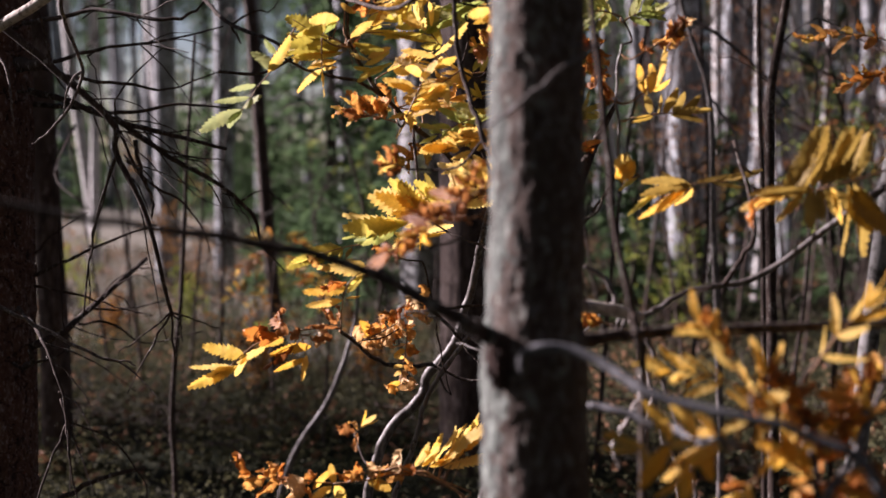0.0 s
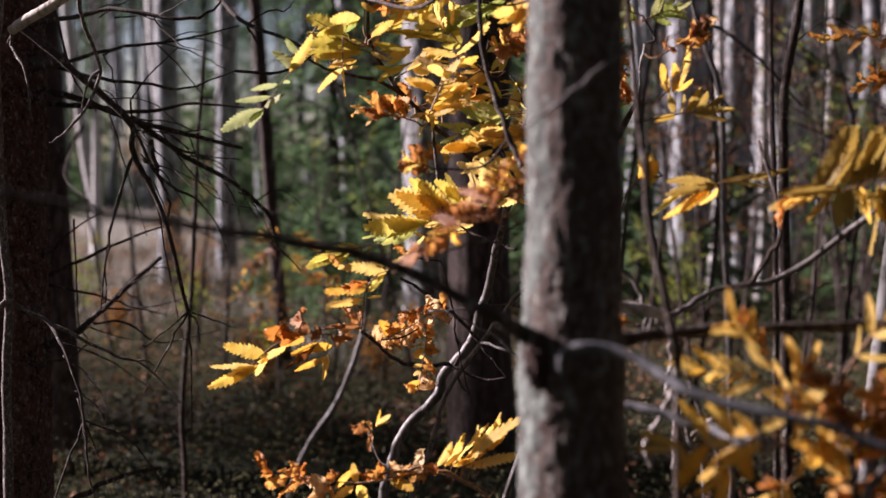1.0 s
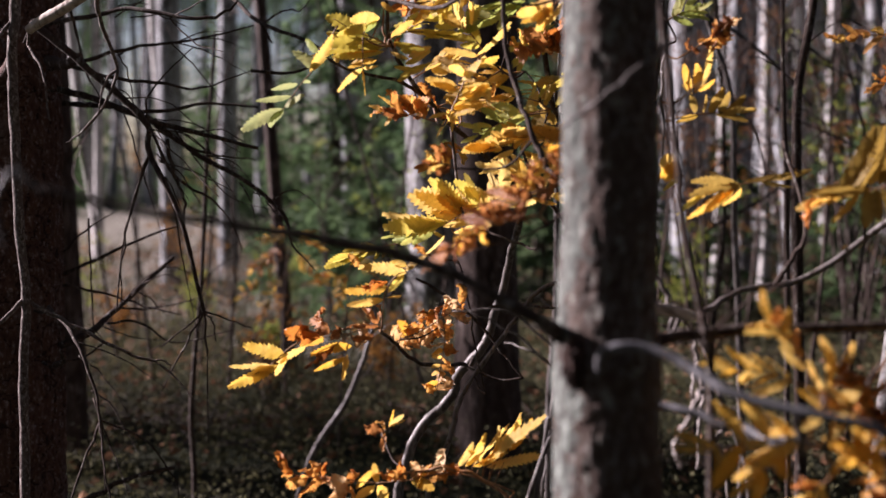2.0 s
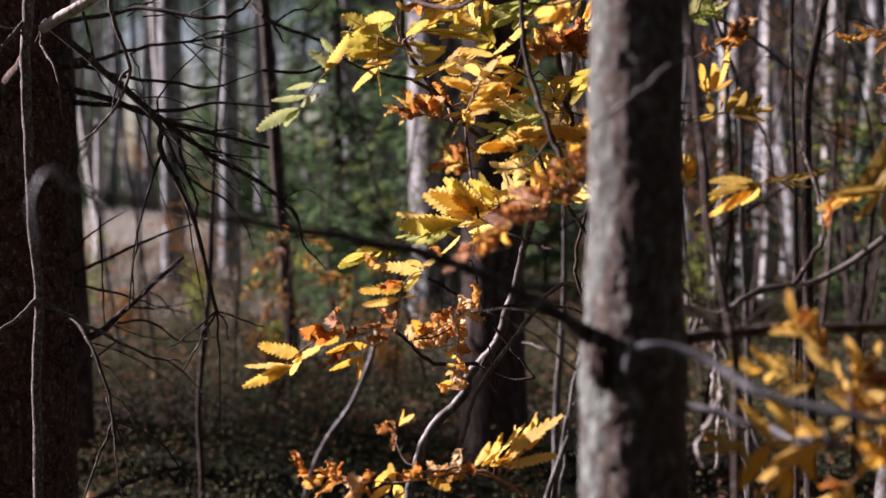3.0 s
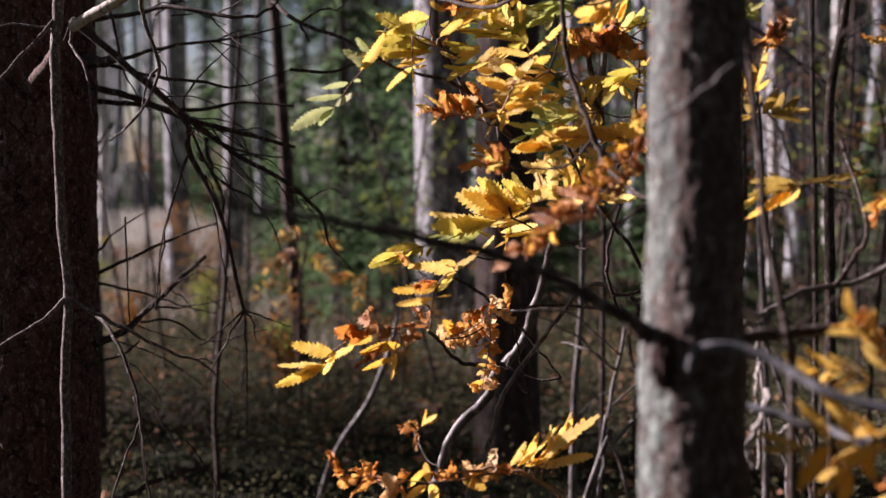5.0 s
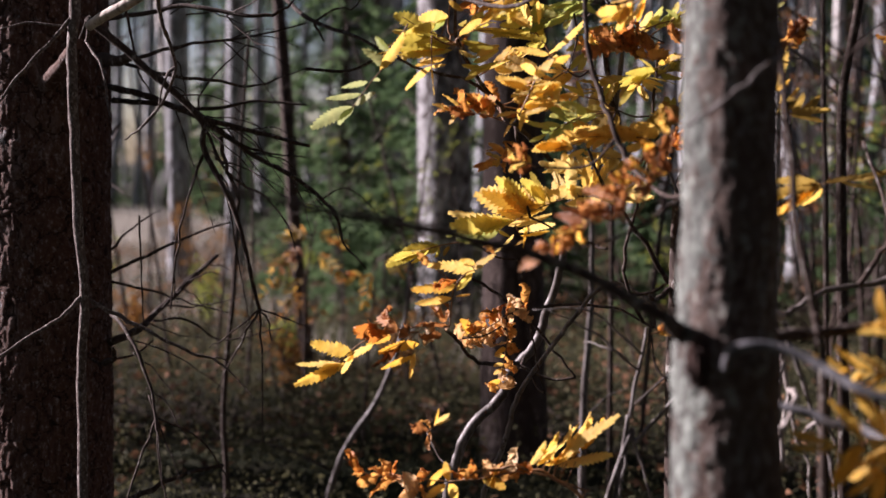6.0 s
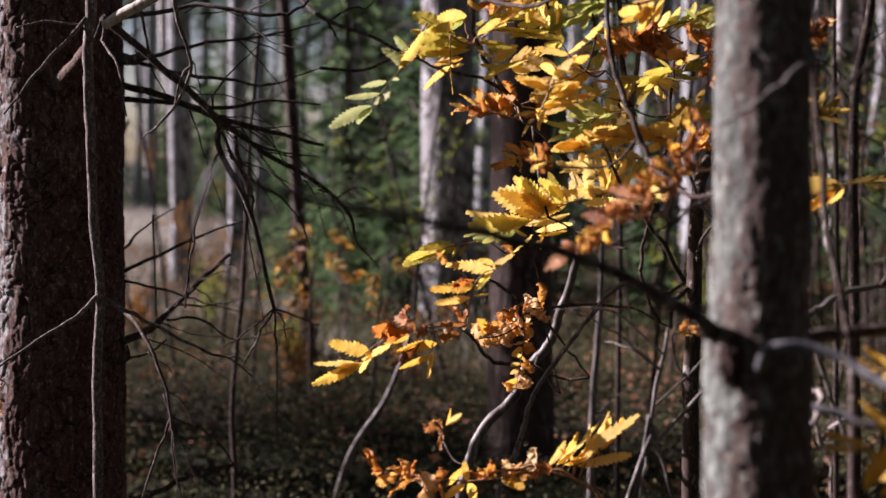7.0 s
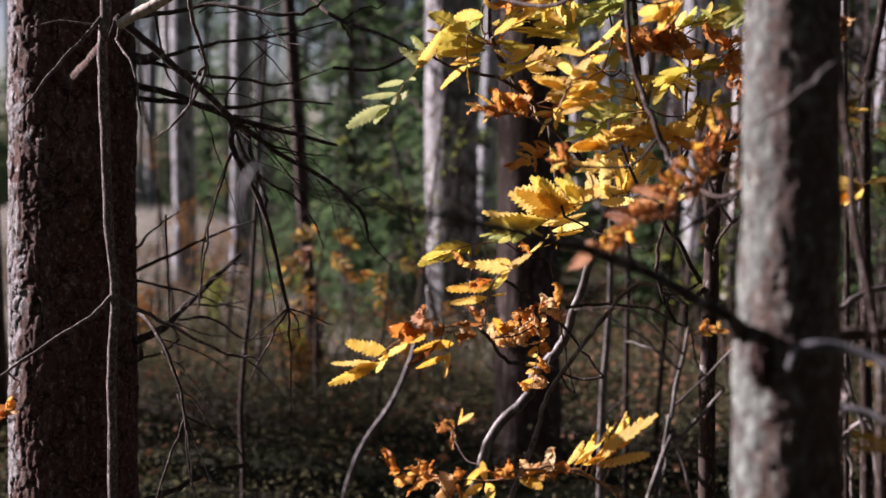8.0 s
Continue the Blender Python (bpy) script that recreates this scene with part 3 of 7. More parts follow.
    # unseen trees added beside and behind the camera, to shade the floor and dim skylight
    shade_pines = [pine("pine_tree", r, h, 30 + i, "tall straight pine of the wood, some added out of view for shade", low=l, limbs=5, place=on_ground(x, y), group="forest pines")
                   for i, (r, h, l, x, y) in enumerate(((0.11, 14, 5.5, -10, 7.9), (0.14, 16, 7, -6.2, 0.2), (0.085, 12, 4.5, -12, 2.6)))]
    for x, y in ((-4.6, -2.8), (-9, -1.5), (-18, 2), (-19, 11.1),
                 (2.5, -1.5), (1.5, -3.2), (-2.4, -2.2), (3.2, 1.2), (-3.2, 0.6), (-3.4, 4.9), (-5.2, 6.2), (3.5, -3.5), (-1.5, -5.5), (6, 1.0), (7, 5.5), (9, -4), (2.5, -9), (-6, -8)):
        ob = copy_thing(rnd.choice(shade_pines), pose(*on_ground(x, y), 0, 0, rnd.uniform(0, 360)))
        s = rnd.uniform(0.85, 1.15)
        ob.scale = (s, s, s)
    # unseen spruces added to darken the young pine's right side and near ground
    for x, y, k, s in ((4.2, 3.2, 0, 1.3), (-6.2, 5.2, 1, 1.0), (-6.5, 6.2, 1, 0.95)):
        ob = copy_thing(spruces[k], pose(*on_ground(x, y), 0, 0, rnd.uniform(0, 360)))
        ob.scale = (s, s, s)
    # ring of unseen spruces, added to cut skylight from behind
    for a in range(-75, 150, 9):
        d = rnd.uniform(7, 17)
        x, y = d * math.cos(radians(a)), -d * math.sin(radians(a))
        if y < 5 and not (x < -3 and -2.6 < y + 0.364 * x < 4):
            ob = copy_thing(rnd.choice(spruces), pose(*on_ground(x, y), 0, 0, rnd.uniform(0, 360)))
            s = rnd.uniform(1.8, 3.0)
            ob.scale = (s, s, s)
    # bushes with autumn leaves; the last three, unseen, are added to bounce warm light
    for i, (x, y, h, m, w) in enumerate(((-0.82, 5.3, 0.5, M_BUSH, "orange"), (-0.3, 5.4, 0.5, M_BUSH, "orange"), (-1.9, 8.9, 0.8, M_BUSH, "orange"),
                                         (-2.2, 9.8, 1.35, M_BUSH, "rust-orange"), (1.3, 6.8, 0.8, M_GREEN_BUSH, "yellow-green"), (2.0, 6.0, 2.2, M_GREEN_BUSH, "yellow-green"), (2.6, 7.6, 2.6, M_BUSH, "orange"),
                                         (1.9, 8.2, 1.8, M_BUSH, "orange"), (3.0, 9.2, 2.6, M_GREEN_BUSH, "yellow-green"), (-0.4, 7.8, 1.5, M_GREEN_BUSH, "yellow-green"), (-1.6, 7.6, 0.5, M_GREEN_BUSH, "yellow-green"), (-1.9, 6.9, 0.35, M_BUSH, "orange"), (-2.4, 8.0, 0.6, M_GREEN_BUSH, "yellow-green"), (-1.2, 8.8, 0.5, M_GREEN_BUSH, "yellow-green"), (-2.9, 9.2, 0.7, M_BUSH, "orange"), (-0.9, 6.3, 0.3, M_GREEN_BUSH, "yellow-green"), (2.3, 5.4, 2.5, M_RUST_BUSH, "rust-brown"), (2.9, 6.8, 2.9, M_RUST_BUSH, "rust-brown"), (1.55, 7.3, 2.3, M_RUST_BUSH, "rust-brown"), (3.6, 8.4, 3.2, M_RUST_BUSH, "rust-brown"), (2.5, 5.0, 2.0, M_GREEN_BUSH, "yellow-green"), (2.2, 7.8, 3.0, M_RUST_BUSH, "rust-brown"), (3.2, 9.8, 3.4, M_RUST_BUSH, "rust-brown"), (2.9, 8.6, 3.3, M_RUST_BUSH, "rust-brown"), (1.9, 9.2, 3.0, M_RUST_BUSH, "rust-brown"), (1.25, 8.8, 2.7, M_RUST_BUSH, "rust-brown"), (1.9, 2.0, 2.4, M_RUST_BUSH, "rust-brown"), (2.1, 1.1, 2.2, M_RUST_BUSH, "rust-brown"), (1.7, 0.4, 2.0, M_RUST_BUSH, "rust-brown"))):
        bush("autumn_bush", h, 80 + i, "loose bush with small %s autumn leaves" % w, m, place=on_ground(x, y))


build_forest()


def build_unseen_wood():
    """Unseen leaf ring behind the camera, added to block sky and bounce warm light."""
    rng = np.random.default_rng(12)
    n = 26000
    a, r = np.radians(rng.uniform(-165, 32, n)), rng.uniform(19, 30, n)
    z = rng.uniform(0, 1, n) ** 0.8 * 13
    c = np.stack([r * np.cos(a), r * np.sin(a), z], 1) + rng.normal(0, 0.4, (n, 3))
    d = spread(rng, n)
    me = cards("sky_blocking_leaves", c, d * 0.42, square_to(rng, d) * 0.2, 0.2)
    me.materials.append(M_BOUNCE_LEAF)
    tagged(new("sky_blocking_leaves", me), "added unseen ring of rusty brown leaves that blocks low sky", "foliage", kind="stuff")


build_unseen_wood()

# ---- the large scaly pine ----


GROWN = {}      # where each plant has wood to grow from


def join(tree, line, radius, material):
    """Lets a twig or leaf stalk that starts free grow out of the nearest wood of its plant."""
    wood = GROWN.setdefault(tree.name, [])
    if wood:
        gap, near, end = min(((w - e).length, i, k) for k, e in enumerate((line[0], line[-1])) for i, w in enumerate(wood))
        if gap > 0.02:
            a, b = wood[near], (line[0], line[-1])[end]
            mid = a.lerp(b, 0.55) - Vector((0, 0, 0.12 * gap))
            part("twig", tube([a, mid, b], (min(radius * 1.2, 0.003), min(radius, 0.0025)), 6, 5, 0.3, 150), material, tree)
            wood += spline([a, mid, b], 4)
    for p, q in zip(line, line[1:]):
        wood += [p.lerp(q, k / 8) for k in range(8)] if (q - p).length > 0.03 else [p]
    wood.append(line[-1])


def limb(tree, points, radii, material, name="branch", label="", sides=7, rough=0.45, buds=0, seed=1, steps=7):
    rnd = random.Random(seed * 17 + int(1000 * points[0][0]) + int(1000 * points[-1][2]))
    line = spline(points, 4)
    last = len(line) - 1
    kink = (0.0011 if radii[0] < 0.007 else 0.0006) if material != M_PALE and rough > 0 else 0.0
    line = [p + Vector((rnd.gauss(0, 1), rnd.gauss(0, 1), rnd.gauss(0, 1))) * kink * (0 < i < last) for i, p in enumerate(line)]
    join(tree, line, radii[0], material)
    bm = tube(line, radii, sides, 2, rough if radii[0] < 0.004 else rough * 0.5, 170)
    if buds:
        knots(bm, points, buds, seed, min(0.0022, min(radii) * 1.25))
    return part(name, bm, material, tree, label)


def plates(q):
    """Bark plates at a place: how far from the nearest crack, and two steps of height."""
    w = noise.noise_vector(q * 20) * 0.55 + noise.noise_vector(q * 60) * 0.22
    near, cell = noise.voronoi(Vector((q.x * 25, q.y * 25, q.z * 15)) + w)
    flakes, scale = noise.voronoi(Vector((q.x * 62, q.y * 62, q.z * 44)) + w * 1.6)
    return near[1] - near[0], noise.noise(cell[0] * 3.7), flakes[1] - flakes[0], noise.noise(scale[0] * 2.9)


def plate_relief(q, a):
    gap, step, small, flake = plates(q)
    return 0.0046 * min(1.0, gap / 0.11) + 0.0022 * step + 0.0018 * flake + 0.0008 * min(1.0, small / 0.2) + 0.0048 * abs(noise.noise(Vector((q.x * 62, q.y * 62, q.z * 13)))) + 0.0016 * noise.noise(q * 9) - 0.005


def build_scaly_pine():
    tree = thing("pine_tree", (-0.86, 2.42, 0.0), "thick pine trunk with dark scaly plated bark and dead branches", "tree")
    foot, top = Vector((-0.921, 2.349, 0.460)), Vector((-0.933, 2.416, 1.408))
    up = (top - foot) / (top.z - foot.z)
    line = [foot + up * (z - foot.z) for z in (-0.3, 0.45, 1.1, 1.75)]
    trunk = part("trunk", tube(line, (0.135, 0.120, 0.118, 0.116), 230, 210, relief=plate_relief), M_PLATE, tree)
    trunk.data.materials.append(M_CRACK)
    trunk.data.materials.append(M_SUNLIT_EDGE)
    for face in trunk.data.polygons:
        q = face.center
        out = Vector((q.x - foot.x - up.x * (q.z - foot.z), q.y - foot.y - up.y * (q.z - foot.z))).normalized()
        # bark at the left edge is painted paler, as if sunlit
        lit_edge = out.dot(Vector((-0.93, -0.37))) + 0.22 * noise.noise(Vector((q.x * 22, q.y * 22, q.z * 8))) + 0.14 * noise.noise(q * 70)
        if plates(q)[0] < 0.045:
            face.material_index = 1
        elif lit_edge > 0.89:
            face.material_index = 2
    line = [foot + up * (z - foot.z) for z in (1.74, 4, 8, 13)]
    part("upper_trunk", tube(line, (0.117, 0.11, 0.08, 0.02), 24, 12, 0.06, 12), M_PLATE, tree)
    rng = np.random.default_rng(77)
    hub = rng.normal(0, 1, (40, 3)) * (1.0, 1.0, 0) + np.array(line[2])
    hub[:, 2] = rng.uniform(7, 13, 40)
    c = (hub[:, None] + rng.normal(0, 0.3, (40, 90, 3))).reshape(-1, 3)
    d = spread(rng, len(c))
    part("crown", cards("crown", c, d * 0.11, square_to(rng, d) * 0.028, 0.2), M_PINE_NEEDLE, tree, "tufts of dark green needles")
    GROWN[tree.name] = [foot + up * (z - foot.z) + Vector((0.118 * math.cos(a), 0.118 * math.sin(a), 0)) for z in np.arange(0.3, 1.9, 0.02) for a in np.arange(0, 6.28, 0.16)]
    # dead branches
    limb(tree, [(-0.741, 2.027, 1.318), (-0.710, 2.008, 1.333), (-0.662, 1.979, 1.351), (-0.598, 1.951, 1.385), (-0.515, 1.975, 1.455), (-0.52, 2.08, 1.56), (-0.66, 2.21, 1.70), (-0.84, 2.34, 1.80)], (0.008, 0.0088, 0.009, 0.0095, 0.011, 0.013, 0.016), M_PALE, "branch_stub", "pale bare broken branch", sides=12, rough=0.15)
    limb(tree, [(-0.900, 2.303, 1.237), (-0.846, 2.225, 1.271), (-0.788, 2.127, 1.299)], (0.017, 0.013, 0.010), M_PLATE, "branch_stub", "short dead stub", sides=10)
    limb(tree, [(-0.795, 2.332, 1.367), (-0.703, 2.231, 1.364), (-0.613, 2.181, 1.372), (-0.486, 2.128, 1.348), (-0.433, 2.129, 1.361), (-0.414, 2.130, 1.380)], (0.0050, 0.0040, 0.0031, 0.0015), M_TWIG, buds=9, seed=2)
    limb(tree, [(-0.787, 2.180, 1.349), (-0.692, 2.174, 1.270), (-0.586, 2.167, 1.173), (-0.578, 2.163, 1.117), (-0.515, 2.124, 0.999), (-0.475, 2.113, 0.842)], (0.0074, 0.0060, 0.0050, 0.0031), M_TWIG, buds=10, seed=3)
    limb(tree, [(-0.475, 2.113, 0.842), (-0.469, 2.106, 0.749), (-0.467, 2.096, 0.612)], (0.0020, 0.0010), M_TWIG, "twig", buds=4)
    limb(tree, [(-0.475, 2.113, 0.842), (-0.460, 2.111, 0.823), (-0.452, 2.099, 0.790)], (0.0020, 0.0009), M_TWIG, "twig")
    limb(tree, [(-0.475, 2.113, 0.842), (-0.511, 2.088, 0.772), (-0.541, 2.063, 0.707)], (0.0020, 0.0009), M_TWIG, "twig", buds=2)
    limb(tree, [(-0.475, 2.113, 0.842), (-0.521, 2.090, 0.801), (-0.556, 2.069, 0.779)], (0.0018, 0.0009), M_TWIG, "twig")
    limb(tree, [(-0.475, 2.113, 0.842), (-0.438, 2.141, 0.824), (-0.401, 2.170, 0.806)], (0.0018, 0.0009), M_TWIG, "twig")
    limb(tree, [(-0.578, 2.162, 1.114), (-0.610, 2.156, 1.022), (-0.627, 2.150, 0.932), (-0.636, 2.143, 0.837)], (0.0024, 0.0015), M_TWIG, "twig", buds=6)
    limb(tree, [(-0.578, 2.162, 1.114), (-0.614, 2.208, 1.041), (-0.638, 2.201, 0.949), (-0.641, 2.194, 0.847)], (0.0022, 0.0010), M_TWIG, "twig", buds=3)
    limb(tree, [(-0.798, 2.363, 1.241), (-0.703, 2.321, 1.216), (-0.612, 2.288, 1.181), (-0.506, 2.285, 1.153), (-0.404, 2.283, 1.128)], (0.0070, 0.0060, 0.0050, 0.0031), M_TWIG, buds=6, seed=4)
    limb(tree, [(-0.807, 2.422, 1.217), (-0.715, 2.381, 1.211), (-0.626, 2.369, 1.198), (-0.523, 2.420, 1.217), (-0.423, 2.419, 1.210)], (0.0060, 0.0040, 0.0020), M_TWIG, buds=5, seed=5)
    limb(tree, [(-0.612, 2.288, 1.186), (-0.531, 2.313, 1.122), (-0.434, 2.309, 1.067), (-0.364, 2.304, 1.009), (-0.342, 2.299, 0.945), (-0.299, 2.296, 0.897)], (0.0055, 0.0045, 0.0031, 0.0010), M_TWIG, buds=8, seed=6)
    limb(tree, [(-0.590, 2.286, 1.160), (-0.520, 2.313, 1.122), (-0.469, 2.332, 1.112), (-0.415, 2.331, 1.106)], (0.0031, 0.0010), M_TWIG, "twig")
    limb(tree, [(-0.595, 2.217, 1.178), (-0.548, 2.210, 1.082), (-0.476, 2.206, 1.032), (-0.434, 2.202, 0.981), (-0.422, 2.199, 0.940)], (0.0031, 0.0020, 0.0010), M_TWIG, "twig", buds=3)
    limb(tree, [(-0.558, 2.214, 1.143), (-0.546, 2.210, 1.082), (-0.527, 2.207, 1.036), (-0.529, 2.204, 1.001)], (0.0040, 0.0020), M_TWIG, "twig", buds=5)
    limb(tree, [(-0.799, 2.346, 1.281), (-0.724, 2.276, 1.288), (-0.620, 2.277, 1.315), (-0.530, 2.308, 1.330), (-0.416, 2.329, 1.360)], (0.0050, 0.0031, 0.0015), M_TWIG, buds=4, seed=7)
    limb(tree, [(-0.805, 2.327, 1.292), (-0.751, 2.266, 1.282), (-0.718, 2.226, 1.292)], (0.012, 0.008), M_TWIG, "branch_stub")
    limb(tree, [(-0.794, 2.347, 1.294), (-0.672, 2.223, 1.256), (-0.580, 2.222, 1.245), (-0.498, 2.221, 1.235), (-0.406, 2.222, 1.267)], (0.0040, 0.0031, 0.0010), M_TWIG, "twig", buds=4)
    limb(tree, [(-0.609, 2.270, 1.217), (-0.567, 2.273, 1.269), (-0.521, 2.276, 1.313)], (0.0020, 0.0010), M_TWIG, "twig")
    limb(tree, [(-0.801, 2.348, 0.745), (-0.753, 2.390, 0.768), (-0.723, 2.493, 0.807), (-0.639, 2.619, 0.897)], (0.0081, 0.0070, 0.0060, 0.0045), M_TWIG, buds=5, seed=8)
    limb(tree, [(-0.810, 2.398, 0.878), (-0.743, 2.400, 0.910), (-0.675, 2.452, 0.943), (-0.591, 2.503, 0.974)], (0.0040, 0.0031, 0.0020), M_TWIG, buds=3)
    limb(tree, [(-0.810, 2.397, 0.860), (-0.724, 2.415, 0.838), (-0.657, 2.413, 0.816), (-0.575, 2.391, 0.801)], (0.0031, 0.0020, 0.0010), M_TWIG, "twig", buds=3)
    limb(tree, [(-0.815, 2.421, 0.921), (-0.777, 2.454, 0.965), (-0.731, 2.506, 1.000)], (0.0028, 0.0012), M_TWIG, "twig")
    limb(tree, [(-0.729, 2.492, 0.803), (-0.648, 2.492, 0.802), (-0.555, 2.493, 0.826)], (0.0024, 0.0010), M_TWIG, "twig")
    limb(tree, [(-0.744, 2.451, 0.777), (-0.653, 2.390, 0.785), (-0.586, 2.387, 0.747), (-0.474, 2.388, 0.770)], (0.0028, 0.0010), M_TWIG, "twig", buds=3)
    limb(tree, [(-0.791, 2.254, 0.833), (-0.717, 2.141, 0.802), (-0.671, 2.087, 0.746), (-0.644, 2.061, 0.663), (-0.639, 2.056, 0.600), (-0.626, 2.050, 0.513)], (0.0039, 0.0031, 0.0023, 0.0012), M_TWIG, buds=6, seed=9)
    limb(tree, [(-0.644, 2.061, 0.658), (-0.664, 2.026, 0.597), (-0.683, 1.991, 0.520)], (0.0026, 0.0015), M_TWIG, "twig", buds=3)
    limb(tree, [(-0.642, 2.061, 0.660), (-0.591, 2.127, 0.614), (-0.543, 2.171, 0.532), (-0.537, 2.168, 0.481)], (0.0020, 0.0010), M_TWIG, "twig")
    limb(tree, [(-0.792, 2.268, 0.451), (-0.717, 2.268, 0.471), (-0.664, 2.270, 0.500), (-0.576, 2.321, 0.513)], (0.0060, 0.0050, 0.0040), M_TWIG, buds=5, seed=11)
    limb(tree, [(-0.792, 2.286, 0.717), (-0.761, 2.237, 0.734), (-0.757, 2.209, 0.759)], (0.0070, 0.0031), M_TWIG, "bark_flake")
    limb(tree, [(-0.622, 1.981, 1.380), (-0.618, 2.027, 1.323), (-0.611, 2.072, 1.255), (-0.631, 2.068, 1.196), (-0.669, 2.065, 1.153), (-0.695, 2.064, 1.134)], (0.0036, 0.0032, 0.0025, 0.001), M_SPECK, buds=6, seed=12)
    limb(tree, [(-0.611, 2.072, 1.255), (-0.617, 2.020, 1.230), (-0.626, 2.017, 1.179)], (0.003, 0.001), M_SPECK, "twig", buds=2)
    limb(tree, [(-0.760, 2.076, 1.299), (-0.719, 2.022, 1.248), (-0.697, 1.987, 1.168)], (0.0025, 0.0016), M_SPECK, "twig", buds=4)
    # branch that reaches across from above
    limb(tree, [(-0.575, 2.642, 1.513), (-0.458, 2.433, 1.410), (-0.400, 2.329, 1.362), (-0.315, 2.226, 1.324), (-0.258, 2.173, 1.292)], (0.0050, 0.0040, 0.0024), M_TWIG, buds=6, seed=14)
    limb(tree, [(-0.400, 2.329, 1.362), (-0.389, 2.327, 1.339), (-0.381, 2.327, 1.328)], (0.0031, 0.0010), M_TWIG, "twig")
    limb(tree, [(-0.400, 2.329, 1.362), (-0.362, 2.331, 1.387), (-0.325, 2.331, 1.390), (-0.309, 2.332, 1.414)], (0.0024, 0.0010), M_TWIG, "twig", buds=3)
    limb(tree, [(-0.734, 2.232, 1.376), (-0.729, 2.277, 1.299), (-0.724, 2.323, 1.250), (-0.686, 2.319, 1.197)], (0.0028, 0.0010), M_TWIG, "twig")
    # fine dead twigs on the branches
    rnd = random.Random(31)
    for a, b, n in (((-0.692, 2.174, 1.270), (-0.586, 2.167, 1.173), 5), ((-0.586, 2.167, 1.173), (-0.515, 2.124, 0.999), 7), ((-0.703, 2.321, 1.216), (-0.506, 2.285, 1.153), 7), ((-0.531, 2.313, 1.122), (-0.364, 2.304, 1.009), 6),
                    ((-0.724, 2.276, 1.288), (-0.530, 2.308, 1.330), 5), ((-0.703, 2.231, 1.364), (-0.486, 2.128, 1.348), 5), ((-0.753, 2.390, 0.768), (-0.639, 2.619, 0.897), 5), ((-0.717, 2.141, 0.802), (-0.644, 2.061, 0.663), 5)):
        a, b = Vector(a), Vector(b)
        for _ in range(n):
            p = a.lerp(b, rnd.uniform(0.05, 0.95))
            l, w, h = rnd.uniform(0.06, 0.24), rnd.uniform(-0.3, 1.0), rnd.uniform(-1.0, 0.45)
            d = ((b - a).normalized() * 0.7 + Vector((w, rnd.gauss(0, 0.5), h))).normalized() * l
            pts = [p, p + d * 0.5 + Vector((0, 0, rnd.gauss(0, 0.1) * l)), p + d + Vector((0, 0, -0.18 * l))]
            limb(tree, [tuple(q) for q in pts], (0.0016, 0.0012, 0.0006), M_TWIG, "twig", buds=2, seed=rnd.randrange(99), sides=5)
    limb(tree, [(-0.729, 2.305, 0.995), (-0.725, 2.299, 0.899), (-0.720, 2.292, 0.803), (-0.701, 2.289, 0.760)], (0.0020, 0.0010), M_TWIG, "twig")


build_scaly_pine()


